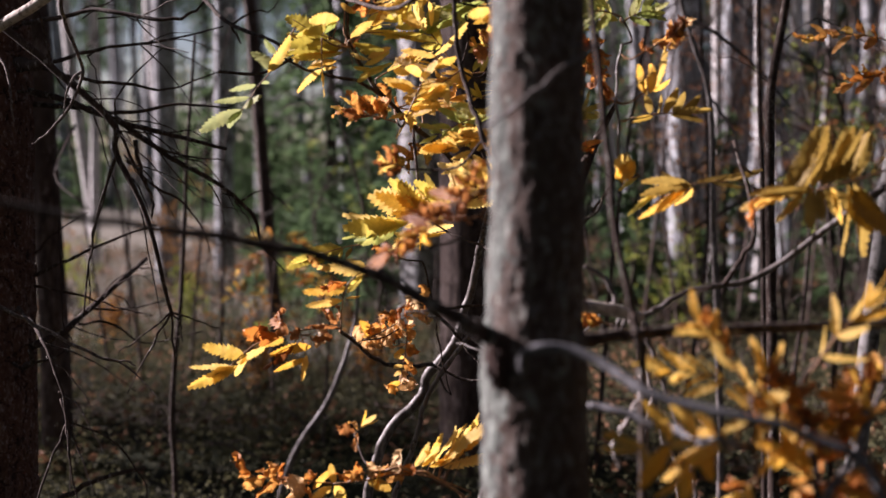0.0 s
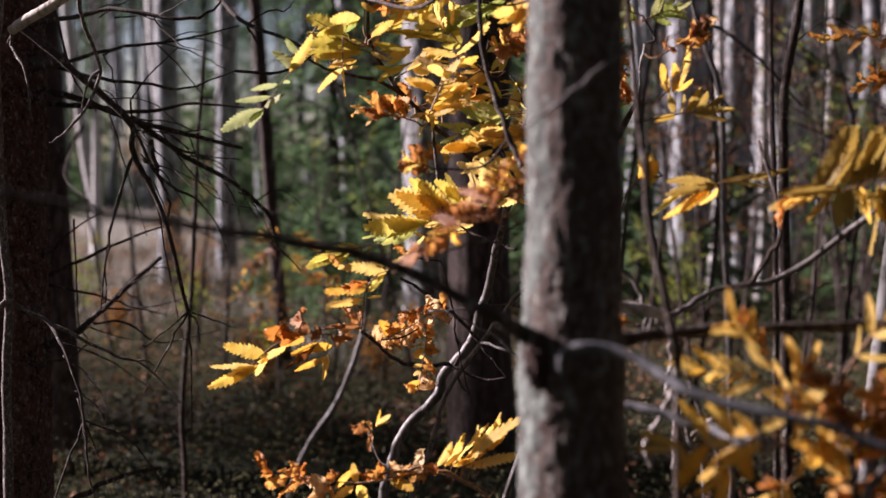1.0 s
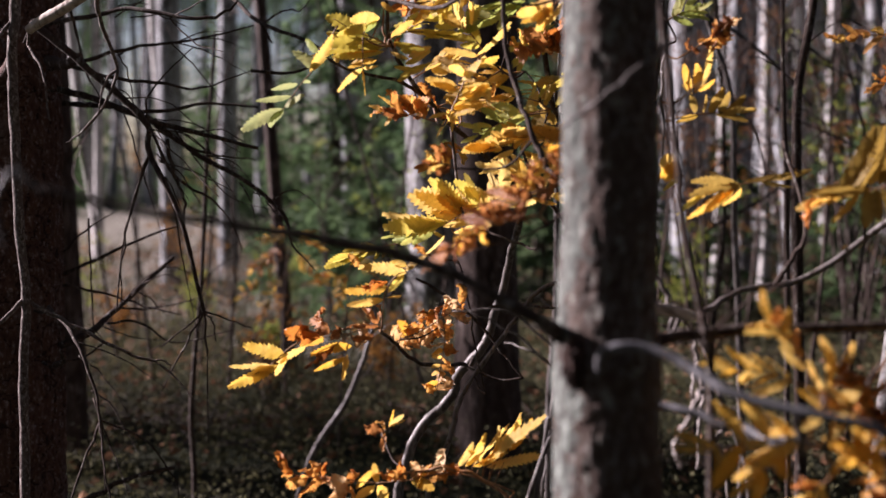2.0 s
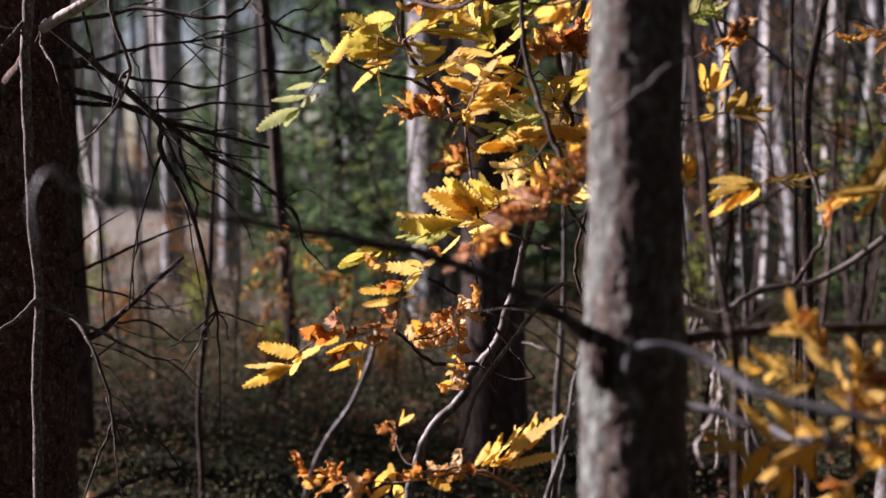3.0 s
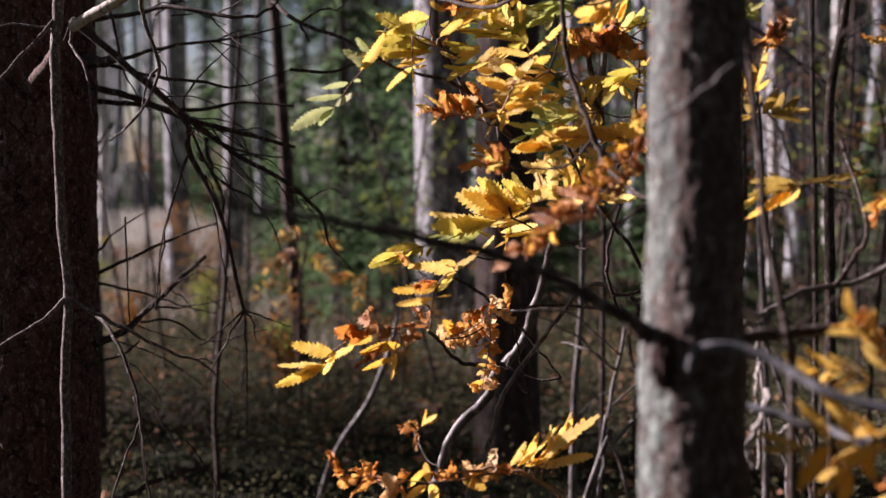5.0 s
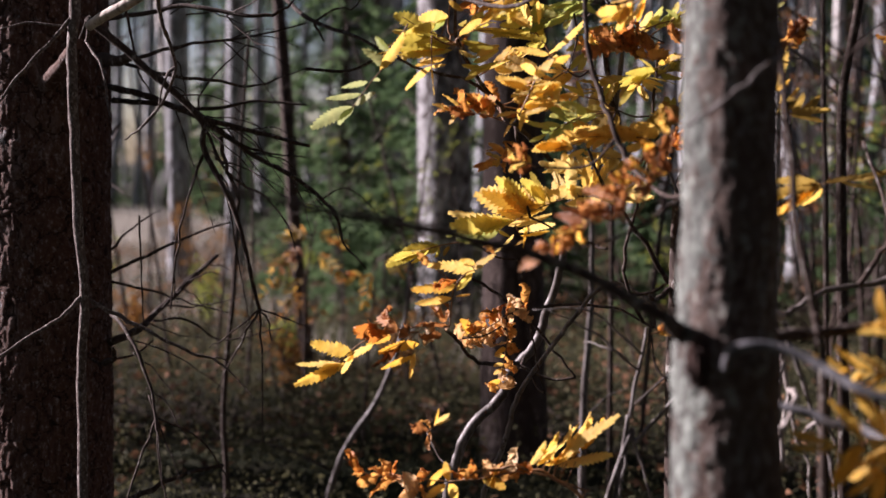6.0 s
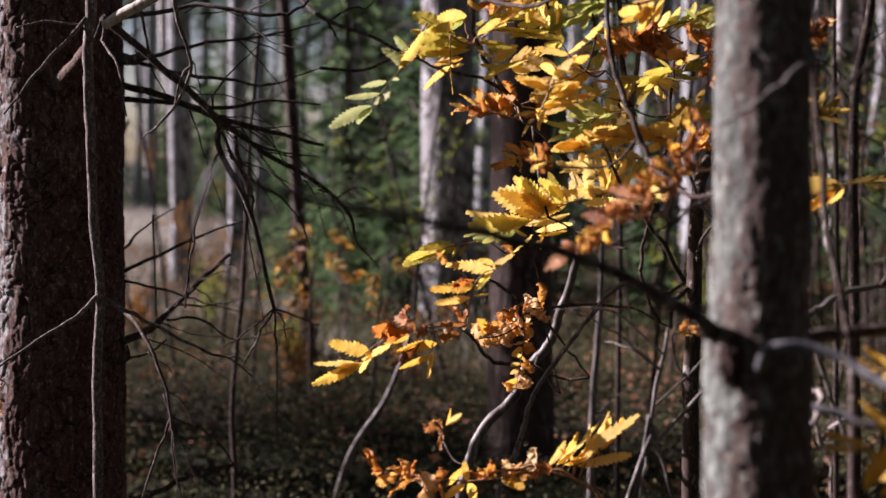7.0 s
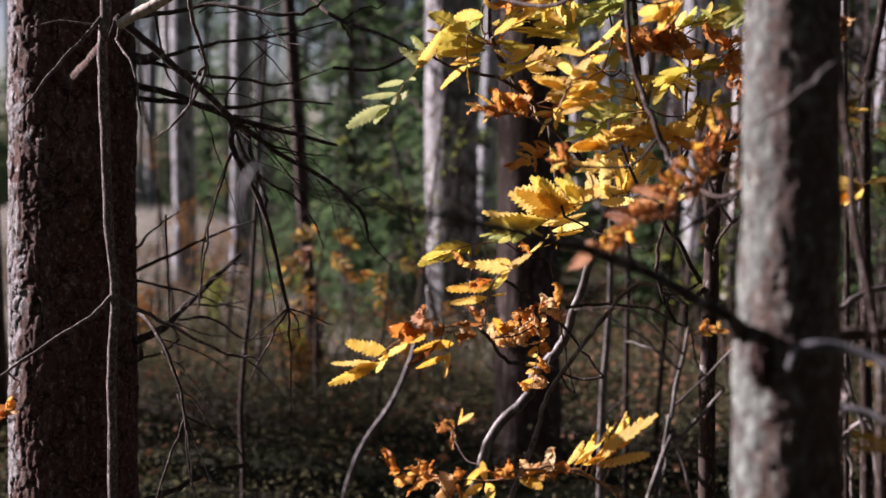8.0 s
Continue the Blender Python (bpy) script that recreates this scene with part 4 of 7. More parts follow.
def build_young_pine():
    tree = thing("pine_tree", (0.075, 1.06, 0.0), "young pine with smooth grey flaky bark and lichen", "tree")
    foot, top = Vector((0.077, 1.007, 0.819)), Vector((0.080, 1.036, 1.238))
    up = (top - foot) / (top.z - foot.z)
    line = [foot + up * (z - foot.z) for z in (-0.3, 0.5, 0.87, 0.93, 0.955, 1.0, 1.235, 1.6, 3.0, 6.0)]

    def skin(q, a):
        knot = math.exp(-((q.z - 0.94) / 0.024) ** 2) * 0.004
        flake = abs(noise.noise(Vector((q.x * 52, q.y * 52, q.z * 20)))) + 0.6 * abs(noise.noise(Vector((q.x * 95, q.y * 95, q.z * 48))))
        return 0.0028 * min(0.6, flake) + 0.001 * noise.noise(q * 170) + 0.002 * noise.noise(q * 14) - 0.001 + knot * (0.6 + 0.6 * noise.noise(q * 30))

    collar = bmesh.new()
    bmesh.ops.create_icosphere(collar, subdivisions=4, radius=1.0)
    for v in collar.verts:
        swell = 1 + 0.28 * noise.noise(v.co * 2.3) + 0.12 * noise.noise(v.co * 7)
        v.co = Vector((0.047 + 0.011 * v.co.x * swell, 0.977 + 0.007 * v.co.y * swell, 0.938 + 0.021 * v.co.z * swell))
    for f in collar.faces:
        f.smooth = True
    part("branch_collar", collar, M_CRACK, tree, "dark cracked collar under a dead branch")
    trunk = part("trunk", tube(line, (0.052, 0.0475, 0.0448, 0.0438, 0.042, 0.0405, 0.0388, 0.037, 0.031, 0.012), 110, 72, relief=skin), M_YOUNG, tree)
    trunk.data.materials.append(M_SUNLIT_LICHEN)
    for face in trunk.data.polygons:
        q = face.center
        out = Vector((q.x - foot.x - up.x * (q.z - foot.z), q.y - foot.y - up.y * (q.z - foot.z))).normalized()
        # real lichen patches, spread over this side to paint it sunlit too
        lit_edge = out.dot(Vector((-0.97, -0.24))) + 0.30 * noise.noise(Vector((q.x * 40, q.y * 40, q.z * 16))) + 0.22 * noise.noise(q * 110)
        if lit_edge > 0.78:
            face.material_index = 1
    rng = np.random.default_rng(78)
    hub = rng.normal(0, 0.5, (22, 3)) + np.array(line[-1])
    c = (hub[:, None] + rng.normal(0, 0.2, (22, 80, 3)) + (0, 0, 0.3)).reshape(-1, 3)
    d = spread(rng, len(c))
    part("crown", cards("crown", c, d * 0.09, square_to(rng, d) * 0.02, 0.2), M_PINE_NEEDLE, tree, "tufts of dark green needles")
    GROWN[tree.name] = [foot + up * (z - foot.z) + Vector((0.036 * math.cos(a), 0.036 * math.sin(a), 0)) for z in np.arange(0.6, 1.6, 0.01) for a in np.arange(0, 6.28, 0.3)]
    limb(tree, [(0.034, 1.009, 0.959), (0.028, 0.993, 0.965), (0.020, 0.975, 0.971), (0.007, 0.962, 0.980), (-0.065, 0.962, 1.017), (-0.143, 0.918, 1.041), (-0.193, 0.839, 1.055), (-0.236, 0.790, 1.066), (-0.287, 0.782, 1.075), (-0.319, 0.778, 1.082)], (0.0075, 0.0066, 0.0056, 0.005, 0.004, 0.0032, 0.0026, 0.002), M_TWIG, "branch", "dark dead branch", sides=12, buds=6)
    limb(tree, [(-0.319, 0.778, 1.082), (-0.325, 0.775, 1.088), (-0.326, 0.763, 1.095), (-0.333, 0.758, 1.090), (-0.339, 0.757, 1.074), (-0.337, 0.756, 1.057), (-0.333, 0.755, 1.047)], (0.0015, 0.0016, 0.0018, 0.002, 0.0014), M_STUB, "twig", "pale curled dead tip", rough=0.0)
    limb(tree, [(0.107, 1.062, 0.942), (0.140, 1.082, 0.944), (0.187, 1.092, 0.947), (0.320, 1.112, 0.950), (0.489, 1.143, 0.953)], (0.008, 0.006, 0.005, 0.004), M_TWIG, "branch", "dark dead branch", sides=12)
    limb(tree, [(0.034, 0.989, 1.129), (0.055, 0.977, 1.143), (0.079, 0.977, 1.163), (0.122, 0.994, 1.196)], (0.0014, 0.0022, 0.0018), M_GREY, "twig", "thin pale twig lying against the bark")


build_young_pine()

# ---- rowan saplings ----
LEAFLETS = {}


def leaflet_mesh(tint, shape, curled):
    """A saw-edged leaflet one unit long, folded at its midrib; a dry one is bent and crumpled."""
    key = (tint, shape, curled)
    if key in LEAFLETS:
        return LEAFLETS[key]
    rnd = random.Random(shape * 7 + (100 if curled else 0))
    wide = 0.19
    peak = rnd.uniform(0.84, 1.0)
    fold, bend, roll = (rnd.uniform(0.2, 0.8), rnd.choice((-1, 1)) * rnd.uniform(0.7, 2.2), rnd.uniform(-1.2, 1.2)) if curled else (rnd.uniform(0.0, 0.4), rnd.uniform(-0.7, 0.35), rnd.uniform(-0.5, 0.5))
    bow = rnd.uniform(-0.1, 0.1)
    crumple = 0.16 if curled else 0.03
    n = 22
    verts, faces = [], []
    for i in range(n + 1):
        t = i / n
        w = wide * 2.25 * t ** (0.6 * peak) * (1 - t) ** 0.64
        w = max(0.003, w * (1.0 if i % 2 else rnd.uniform(0.62, 0.80)))
        ang = bend * t
        x = math.sin(ang) / bend if abs(bend) > 1e-3 else t
        z = (1 - math.cos(ang)) / bend if abs(bend) > 1e-3 else 0
        for s in (-1, -0.5, 0, 0.5, 1):
            y = s * w
            xx = x + (0.045 if i % 2 and abs(s) == 1 else 0)
            lift = abs(y) * fold
            if curled:
                lift += 3.0 * y * y
            elif abs(s) == 1:
                lift += 0.014 * math.sin(i * 1.3 + shape)
            c, sn = math.cos(roll * t), math.sin(roll * t)
            v = Vector((xx, y * c - lift * sn + bow * math.sin(math.pi * t), z + lift * c + y * sn))
            v += noise.noise_vector(Vector((t * 3 + shape, s * 1.2, shape * 3.1))) * crumple * min(1, t * 4)
            if curled:
                v += noise.noise_vector(Vector((t * 7 + shape, s * 2.4, shape * 5.3))) * 0.07 * min(1, t * 4)
            verts.append(tuple(v))
    for i in range(n):
        for k in range(4):
            a = i * 5 + k
            faces.append((a, a + 5, a + 6, a + 1))
    me = bpy.data.meshes.new("leaflet")
    me.from_pydata(verts, [], faces)
    for p in me.polygons:
        p.use_smooth = True
    me.materials.append(LEAVES[tint])
    LEAFLETS[key] = me
    return me


def rowan_leaf(tree, base, tip, tint="yellow", face=(-0.2, -0.75, 0.6), pairs=6, size=0.052, dry=(0.0, 0.0), dry_tint="brown", arch=0.08, seed=0, sides=(-1, 1), first=0.28, spread_deg=46, limp=0.0, slim=1.0):
    """A feathered rowan leaf: a stalk with paired leaflets. dry: how many of them are shrivelled, from base to tip; limp: how far they hang."""
    rnd = random.Random(seed * 131 + int(base[0] * 1000) + int(tip[2] * 777))
    pairs, size = pairs + 1, size * 0.88
    b, t = Vector(base), Vector(tip)
    along = (t - b).normalized()
    side = Vector(face).cross(along).normalized()
    out = along.cross(side)
    length = (t - b).length
    line = spline([b, b.lerp(t, 0.5) + Vector((0, 0, 1)) * arch * length, t], 8)
    wood = GROWN.get(tree.name, [])
    gap, near = min(((w - b).length, i) for i, w in enumerate(wood))
    if gap > 0.006:
        a = wood[near]
        mid = a.lerp(b, 0.5) - Vector((0, 0, 0.1 * gap)) - along * 0.15 * gap
        part("twig", tube([a, mid, b], (0.0018, 0.0013), 5, 5, 0.3, 150), M_TWIG if gap > 0.05 else M_STALK, tree)
        GROWN[tree.name] += spline([a, mid, b], 4)
    leaf = part("leaf", tube([tuple(p) for p in line[::4]], (0.0014, 0.0011, 0.0006), 5, 3), M_STALK, tree)
    spots = []
    for i in range(pairs):
        s = first + (0.93 - first) * i / max(1, pairs - 1)
        spots += [(s, k) for k in sides]
    spots.append((1.0, 0))
    for s, k in spots:
        f = s * (len(line) - 1)
        j = min(int(f), len(line) - 2)
        p = line[j].lerp(line[j + 1], f - j)
        a = radians(spread_deg + rnd.gauss(0, 12) - 10 * s) * k if k else rnd.gauss(0, 0.15)
        d = along * math.cos(a) + side * math.sin(a) + out * rnd.gauss(0.0, 0.3)
        d.z -= limp * rnd.uniform(0.5, 1.3)
        d.normalize()
        nrm = (out + along * rnd.gauss(0, 0.35) + side * rnd.gauss(0, 0.4))
        nrm = (nrm - d * nrm.dot(d)).normalized()
        curled = rnd.random() < dry[0] + (dry[1] - dry[0]) * s
        l = size * (0.72 + 0.36 * math.sin(math.pi * (0.15 + 0.7 * s))) * rnd.uniform(0.86, 1.12) * (0.8 if curled else 1)
        y = nrm.cross(d) * slim
        m = Matrix(((d.x * l, y.x * l, nrm.x * l, p.x), (d.y * l, y.y * l, nrm.y * l, p.y), (d.z * l, y.z * l, nrm.z * l, p.z), (0, 0, 0, 1)))
        colour = (dry_tint if rnd.random() < 0.75 else "gold") if curled else tint
        part("leaflet", leaflet_mesh(colour, rnd.randrange(7), curled), None, leaf, at=m)
    return leaf


def spray(tree, stalk, leaflets, fill=True):
    """A rowan leaf whose leaflets are set one by one: each by its base, tip, breadth as a share of its length, and tint."""
    rnd = random.Random(int(abs(stalk[0][0]) * 9000) + int(stalk[-1][2] * 7000))
    line = spline(stalk, 6)
    wood = GROWN.get(tree.name, [])
    gap, near = min(((w - line[0]).length, i) for i, w in enumerate(wood))
    if gap > 0.006:
        a = wood[near]
        mid = a.lerp(line[0], 0.5) - Vector((0, 0, 0.1 * gap))
        part("twig", tube([a, mid, line[0]], (0.0017, 0.0012), 5, 5, 0.3, 150), M_TWIG if gap > 0.05 else M_STALK, tree)
        GROWN[tree.name] += spline([a, mid, line[0]], 4)
    leaf = part("leaf", tube(stalk, (0.0013, 0.001, 0.0006), 5, 6), M_STALK, tree)
    rows = [(Vector(b), Vector(t), w, tint) for b, t, w, tint in leaflets]
    between = []
    for (b, t, w, tint), (b2, t2, w2, tint2) in zip(rows, rows[1:]):
        if fill and 0.011 < (b - b2).length < 0.05 and (t - b).dot(t2 - b2) > 0:
            l = (t - b).length
            between.append((b.lerp(b2, 0.5), t.lerp(t2, rnd.uniform(0.3, 0.7)) + Vector((rnd.gauss(0, 0.1), rnd.gauss(0, 0.3), rnd.gauss(0, 0.1))) * l, max(w, w2), rnd.choice((tint, tint2))))
    for b, t, breadth, tint in rows + between:
        root = min(line, key=lambda p: (p - b).length)
        if 0.004 < (root - b).length < 0.05:
            part("leaf_stalk", tube([root, root.lerp(b, 0.5), b], (0.0008, 0.0005), 4, 2), M_STALK, leaf)
        curled = tint in ("rust", "brown", "tan")
        d = t - b
        l = d.length * (1.06 if not curled else 1.2)
        d.normalize()
        turns = [Vector((rnd.gauss(0, 0.6), -0.7, rnd.gauss(0.05, 0.5))) for _ in range(5 if tint in ("yellow", "gold", "green", "pale") else 1)]
        n = max(((q - d * q.dot(d)).normalized() for q in turns), key=lambda q: abs(q.dot(to_sun)) * min(1.0, 0.25 + abs(q.y)))    # blades turn to the light
        y = n.cross(d) * (breadth / (0.36 if curled else 0.345))
        z = n * min(1.0, 0.45 + breadth)
        m = Matrix(((d.x * l, y.x * l, z.x * l, b.x), (d.y * l, y.y * l, z.y * l, b.y), (d.z * l, y.z * l, z.z * l, b.z), (0, 0, 0, 1)))
        part("leaflet", leaflet_mesh(tint, rnd.randrange(7), curled), None, leaf, at=m)
    return leaf


def build_dead_stem():
    stem = thing("dead_sapling", (-0.737, 1.907, -0.401), "thin brown speckled dead sapling standing before the scaly pine", "sapling")
    limb(stem, [(-0.737, 1.907, -0.401), (-0.743, 1.952, 0.247), (-0.745, 1.973, 0.544), (-0.749, 1.988, 0.757), (-0.744, 1.996, 0.877), (-0.754, 2.003, 0.970), (-0.764, 2.015, 1.146), (-0.768, 2.025, 1.275), (-0.762, 2.033, 1.396), (-0.759, 2.050, 1.637), (-0.773, 2.097, 2.016)],
         (0.011, 0.0095, 0.0082, 0.0076, 0.0074, 0.0078, 0.0084, 0.0088, 0.0084, 0.006), M_SPECK, "stem", sides=14, buds=40, steps=10, rough=0.45)
    limb(stem, [(-0.744, 1.996, 0.877), (-0.720, 1.995, 0.859), (-0.655, 1.992, 0.827), (-0.580, 1.989, 0.788), (-0.520, 1.987, 0.766), (-0.463, 1.983, 0.706)], (0.0037, 0.0033, 0.0025, 0.0008), M_SPECK, buds=9, seed=3)
    limb(stem, [(-0.562, 1.988, 0.781), (-0.524, 1.988, 0.776), (-0.506, 1.987, 0.768)], (0.0020, 0.0012), M_SPECK, "twig")
    limb(stem, [(-0.745, 1.996, 0.877), (-0.779, 1.974, 0.842), (-0.837, 1.952, 0.804), (-0.929, 1.928, 0.738)], (0.004, 0.003, 0.002), M_SPECK, buds=8, seed=4)
    limb(stem, [(-0.765, 2.029, 1.336), (-0.802, 2.006, 1.287), (-0.845, 1.982, 1.230), (-0.885, 1.958, 1.168)], (0.0035, 0.003, 0.0015), M_SPECK, buds=6, seed=5)
    limb(stem, [(-0.767, 2.028, 1.317), (-0.826, 2.028, 1.323), (-0.887, 2.028, 1.313)], (0.0025, 0.0012), M_SPECK, "twig", buds=3)
    spray(stem, [(-0.888, 1.953, 0.738), (-0.901, 1.953, 0.715), (-0.910, 1.953, 0.695)], [((-0.899, 1.953, 0.715), (-0.915, 1.943, 0.706), 0.5, "rust"), ((-0.903, 1.953, 0.710), (-0.894, 1.943, 0.679), 0.5, "rust"), ((-0.906, 1.953, 0.702), (-0.918, 1.943, 0.673), 0.45, "brown"), ((-0.908, 1.953, 0.699), (-0.911, 1.943, 0.669), 0.4, "rust")], False)


build_dead_stem()


def build_rowan():
    r = thing("rowan_sapling", (-0.145, 2.218, -0.193), "slender rowan sapling with yellow and shrivelled brown autumn leaves", "sapling")
    limb(r, [(-0.145, 2.218, -0.193), (-0.152, 2.262, 0.286), (-0.143, 2.273, 0.463), (-0.132, 2.273, 0.514), (-0.118, 2.273, 0.563), (-0.094, 2.273, 0.609), (-0.052, 2.273, 0.648), (-0.036, 2.273, 0.672), (-0.030, 2.273, 0.702), (0.010, 2.263, 0.747), (0.028, 2.263, 0.779), (0.039, 2.253, 0.825), (0.053, 2.243, 0.866), (0.066, 2.196, 0.945), (0.087, 2.103, 1.040), (0.121, 2.059, 1.136), (0.131, 2.016, 1.237), (0.143, 2.025, 1.367), (0.146, 2.038, 1.553)],
         (0.0105, 0.010, 0.0098, 0.0096, 0.0094, 0.0094, 0.0092, 0.0085, 0.008, 0.007, 0.006, 0.005, 0.004, 0.003), M_GREY, "stem", sides=12, buds=6, rough=0.2)
    limb(r, [(-0.116, 2.170, -0.165), (-0.098, 2.086, 0.440), (-0.085, 2.053, 0.525), (-0.066, 2.053, 0.576), (-0.046, 2.043, 0.635), (-0.037, 2.043, 0.676), (-0.021, 2.043, 0.715), (0.001, 2.033, 0.755), (0.038, 2.033, 0.804), (0.069, 2.023, 0.848), (0.107, 2.013, 0.894), (0.143, 1.992, 0.899), (0.184, 1.940, 0.873)], (0.006, 0.005, 0.0044, 0.004, 0.0038, 0.003), M_GREY, "stem", sides=10, buds=8)
    limb(r, [(-0.019, 2.182, 0.738), (-0.072, 2.083, 0.751), (-0.114, 1.936, 0.791), (-0.134, 1.839, 0.830), (-0.153, 1.790, 0.854)], (0.004, 0.0035, 0.003, 0.0025), M_TWIG, buds=3)
    limb(r, [(-0.107, 2.194, 0.892), (-0.055, 2.191, 0.862), (0.001, 2.188, 0.817), (0.048, 2.184, 0.761), (0.087, 2.180, 0.713)], (0.0025, 0.003, 0.002), M_TWIG, "twig", buds=3)
    limb(r, [(0.006, 2.090, 0.849), (0.064, 2.090, 0.855), (0.125, 1.990, 0.862), (0.174, 1.888, 0.844)], (0.003, 0.0025, 0.0015), M_TWIG, "twig", buds=2)
    limb(r, [(-0.034, 1.996, 0.940), (-0.015, 1.991, 0.866), (-0.005, 1.986, 0.792), (0.013, 1.981, 0.722)], (0.0018, 0.001), M_TWIG, "twig", buds=2)
    # upper twigs
    limb(r, [(0.087, 2.103, 1.040), (-0.004, 1.959, 1.124), (-0.082, 1.834, 1.193), (-0.126, 1.818, 1.255), (-0.141, 1.822, 1.304), (-0.143, 1.828, 1.388)], (0.005, 0.004, 0.0035, 0.003, 0.002), M_TWIG, buds=8, seed=2)
    limb(r, [(-0.082, 1.834, 1.196), (-0.130, 1.816, 1.223), (-0.197, 1.798, 1.237), (-0.243, 1.779, 1.260)], (0.003, 0.0025, 0.0015), M_TWIG, "twig", buds=3)
    limb(r, [(0.063, 1.453, 1.094), (0.053, 1.465, 1.119), (0.035, 1.488, 1.169), (0.022, 1.512, 1.218), (0.015, 1.516, 1.281), (0.011, 1.522, 1.357)], (0.0038, 0.0036, 0.0033, 0.003), M_TWIG, buds=8, seed=4)
    limb(r, [(0.131, 2.010, 1.154), (0.112, 2.017, 1.256), (0.101, 2.029, 1.422)], (0.005, 0.004), M_TWIG, buds=2)
    limb(r, [(0.125, 1.894, 0.931), (0.133, 1.898, 0.984), (0.159, 1.905, 1.090), (0.171, 1.913, 1.196), (0.176, 1.918, 1.266)], (0.003, 0.002), M_TWIG, "twig", buds=5)
    limb(r, [(0.072, 1.698, 0.980), (0.028, 1.749, 0.992), (-0.028, 1.801, 1.018)], (0.002, 0.0015), M_TWIG, "twig", buds=2)
    limb(r, [(0.195, 1.893, 0.914), (0.150, 1.847, 0.979), (0.084, 1.824, 1.064), (0.055, 1.808, 1.123)], (0.004, 0.002), M_TWIG, "twig", buds=4)
    limb(r, [(-0.130, 2.180, -0.05), (0.050, 1.830, 0.02), (0.112, 1.660, 0.20), (0.075, 1.618, 0.556), (0.036, 1.600, 0.646)], (0.008, 0.006, 0.004), M_GREY, "stem")
    limb(r, [(0.036, 1.600, 0.646), (-0.001, 1.610, 0.675), (-0.055, 1.620, 0.688), (-0.110, 1.630, 0.680)], (0.0028, 0.002), M_STALK, "twig")
    # the lowest leaf, half shrivelled, and the one hanging over it
    spray(r, [(-0.148, 1.753, 0.862), (-0.193, 1.753, 0.861), (-0.234, 1.753, 0.852), (-0.275, 1.753, 0.837), (-0.311, 1.753, 0.806), (-0.332, 1.753, 0.794)], [((-0.299, 1.753, 0.808), (-0.368, 1.753, 0.774), 0.26, "yellow"), ((-0.305, 1.753, 0.806), (-0.367, 1.759, 0.804), 0.28, "yellow"), ((-0.287, 1.753, 0.822), (-0.345, 1.746, 0.837), 0.42, "yellow"), ((-0.309, 1.753, 0.804), (-0.338, 1.758, 0.781), 0.48, "yellow"), ((-0.288, 1.753, 0.821), (-0.303, 1.766, 0.793), 0.55, "yellow"), ((-0.258, 1.753, 0.836), (-0.297, 1.758, 0.811), 0.42, "yellow"), ((-0.234, 1.753, 0.852), (-0.265, 1.774, 0.824), 0.48, "gold"), ((-0.191, 1.753, 0.836), (-0.246, 1.740, 0.824), 0.28, "gold"), ((-0.199, 1.753, 0.819), (-0.243, 1.754, 0.799), 0.26, "gold"), ((-0.198, 1.753, 0.823), (-0.204, 1.743, 0.789), 0.42, "gold")], False)
    spray(r, [(-0.148, 1.743, 0.864), (-0.168, 1.743, 0.865), (-0.192, 1.743, 0.855)], [((-0.236, 1.743, 0.849), (-0.279, 1.732, 0.871), 0.5, "rust"), ((-0.248, 1.743, 0.845), (-0.275, 1.740, 0.857), 0.5, "brown"), ((-0.223, 1.743, 0.854), (-0.256, 1.746, 0.886), 0.55, "brown"), ((-0.221, 1.743, 0.845), (-0.204, 1.748, 0.864), 0.42, "brown"), ((-0.191, 1.743, 0.846), (-0.166, 1.750, 0.856), 0.42, "brown"), ((-0.184, 1.743, 0.834), (-0.175, 1.774, 0.851), 0.4, "tan"), ((-0.215, 1.743, 0.837), (-0.264, 1.755, 0.821), 0.25, "brown"), ((-0.150, 1.743, 0.864), (-0.193, 1.720, 0.881), 0.2, "brown"), ((-0.152, 1.743, 0.872), (-0.142, 1.745, 0.896), 0.25, "brown")], False)
    spray(r, [(-0.147, 1.738, 0.864), (-0.145, 1.738, 0.893), (-0.140, 1.738, 0.921), (-0.123, 1.738, 0.942), (-0.099, 1.738, 0.957)], [((-0.111, 1.738, 0.943), (-0.176, 1.729, 0.950), 0.34, "yellow"), ((-0.116, 1.738, 0.946), (-0.084, 1.730, 0.968), 0.42, "yellow"), ((-0.137, 1.738, 0.923), (-0.200, 1.756, 0.914), 0.36, "gold"), ((-0.144, 1.738, 0.905), (-0.194, 1.734, 0.897), 0.24, "gold"), ((-0.138, 1.738, 0.930), (-0.186, 1.710, 0.946), 0.28, "rust"), ((-0.174, 1.738, 0.951), (-0.189, 1.742, 0.970), 0.4, "rust"), ((-0.138, 1.738, 0.915), (-0.117, 1.734, 0.939), 0.4, "olive"), ((-0.140, 1.738, 0.907), (-0.121, 1.721, 0.912), 0.45, "gold"), ((-0.152, 1.738, 0.871), (-0.174, 1.725, 0.892), 0.3, "brown"), ((-0.086, 1.738, 0.969), (-0.059, 1.729, 0.995), 0.28, "yellow"), ((-0.084, 1.738, 0.969), (-0.099, 1.737, 0.988), 0.32, "rust"), ((-0.111, 1.738, 0.954), (-0.134, 1.732, 0.958), 0.4, "yellow")], False)
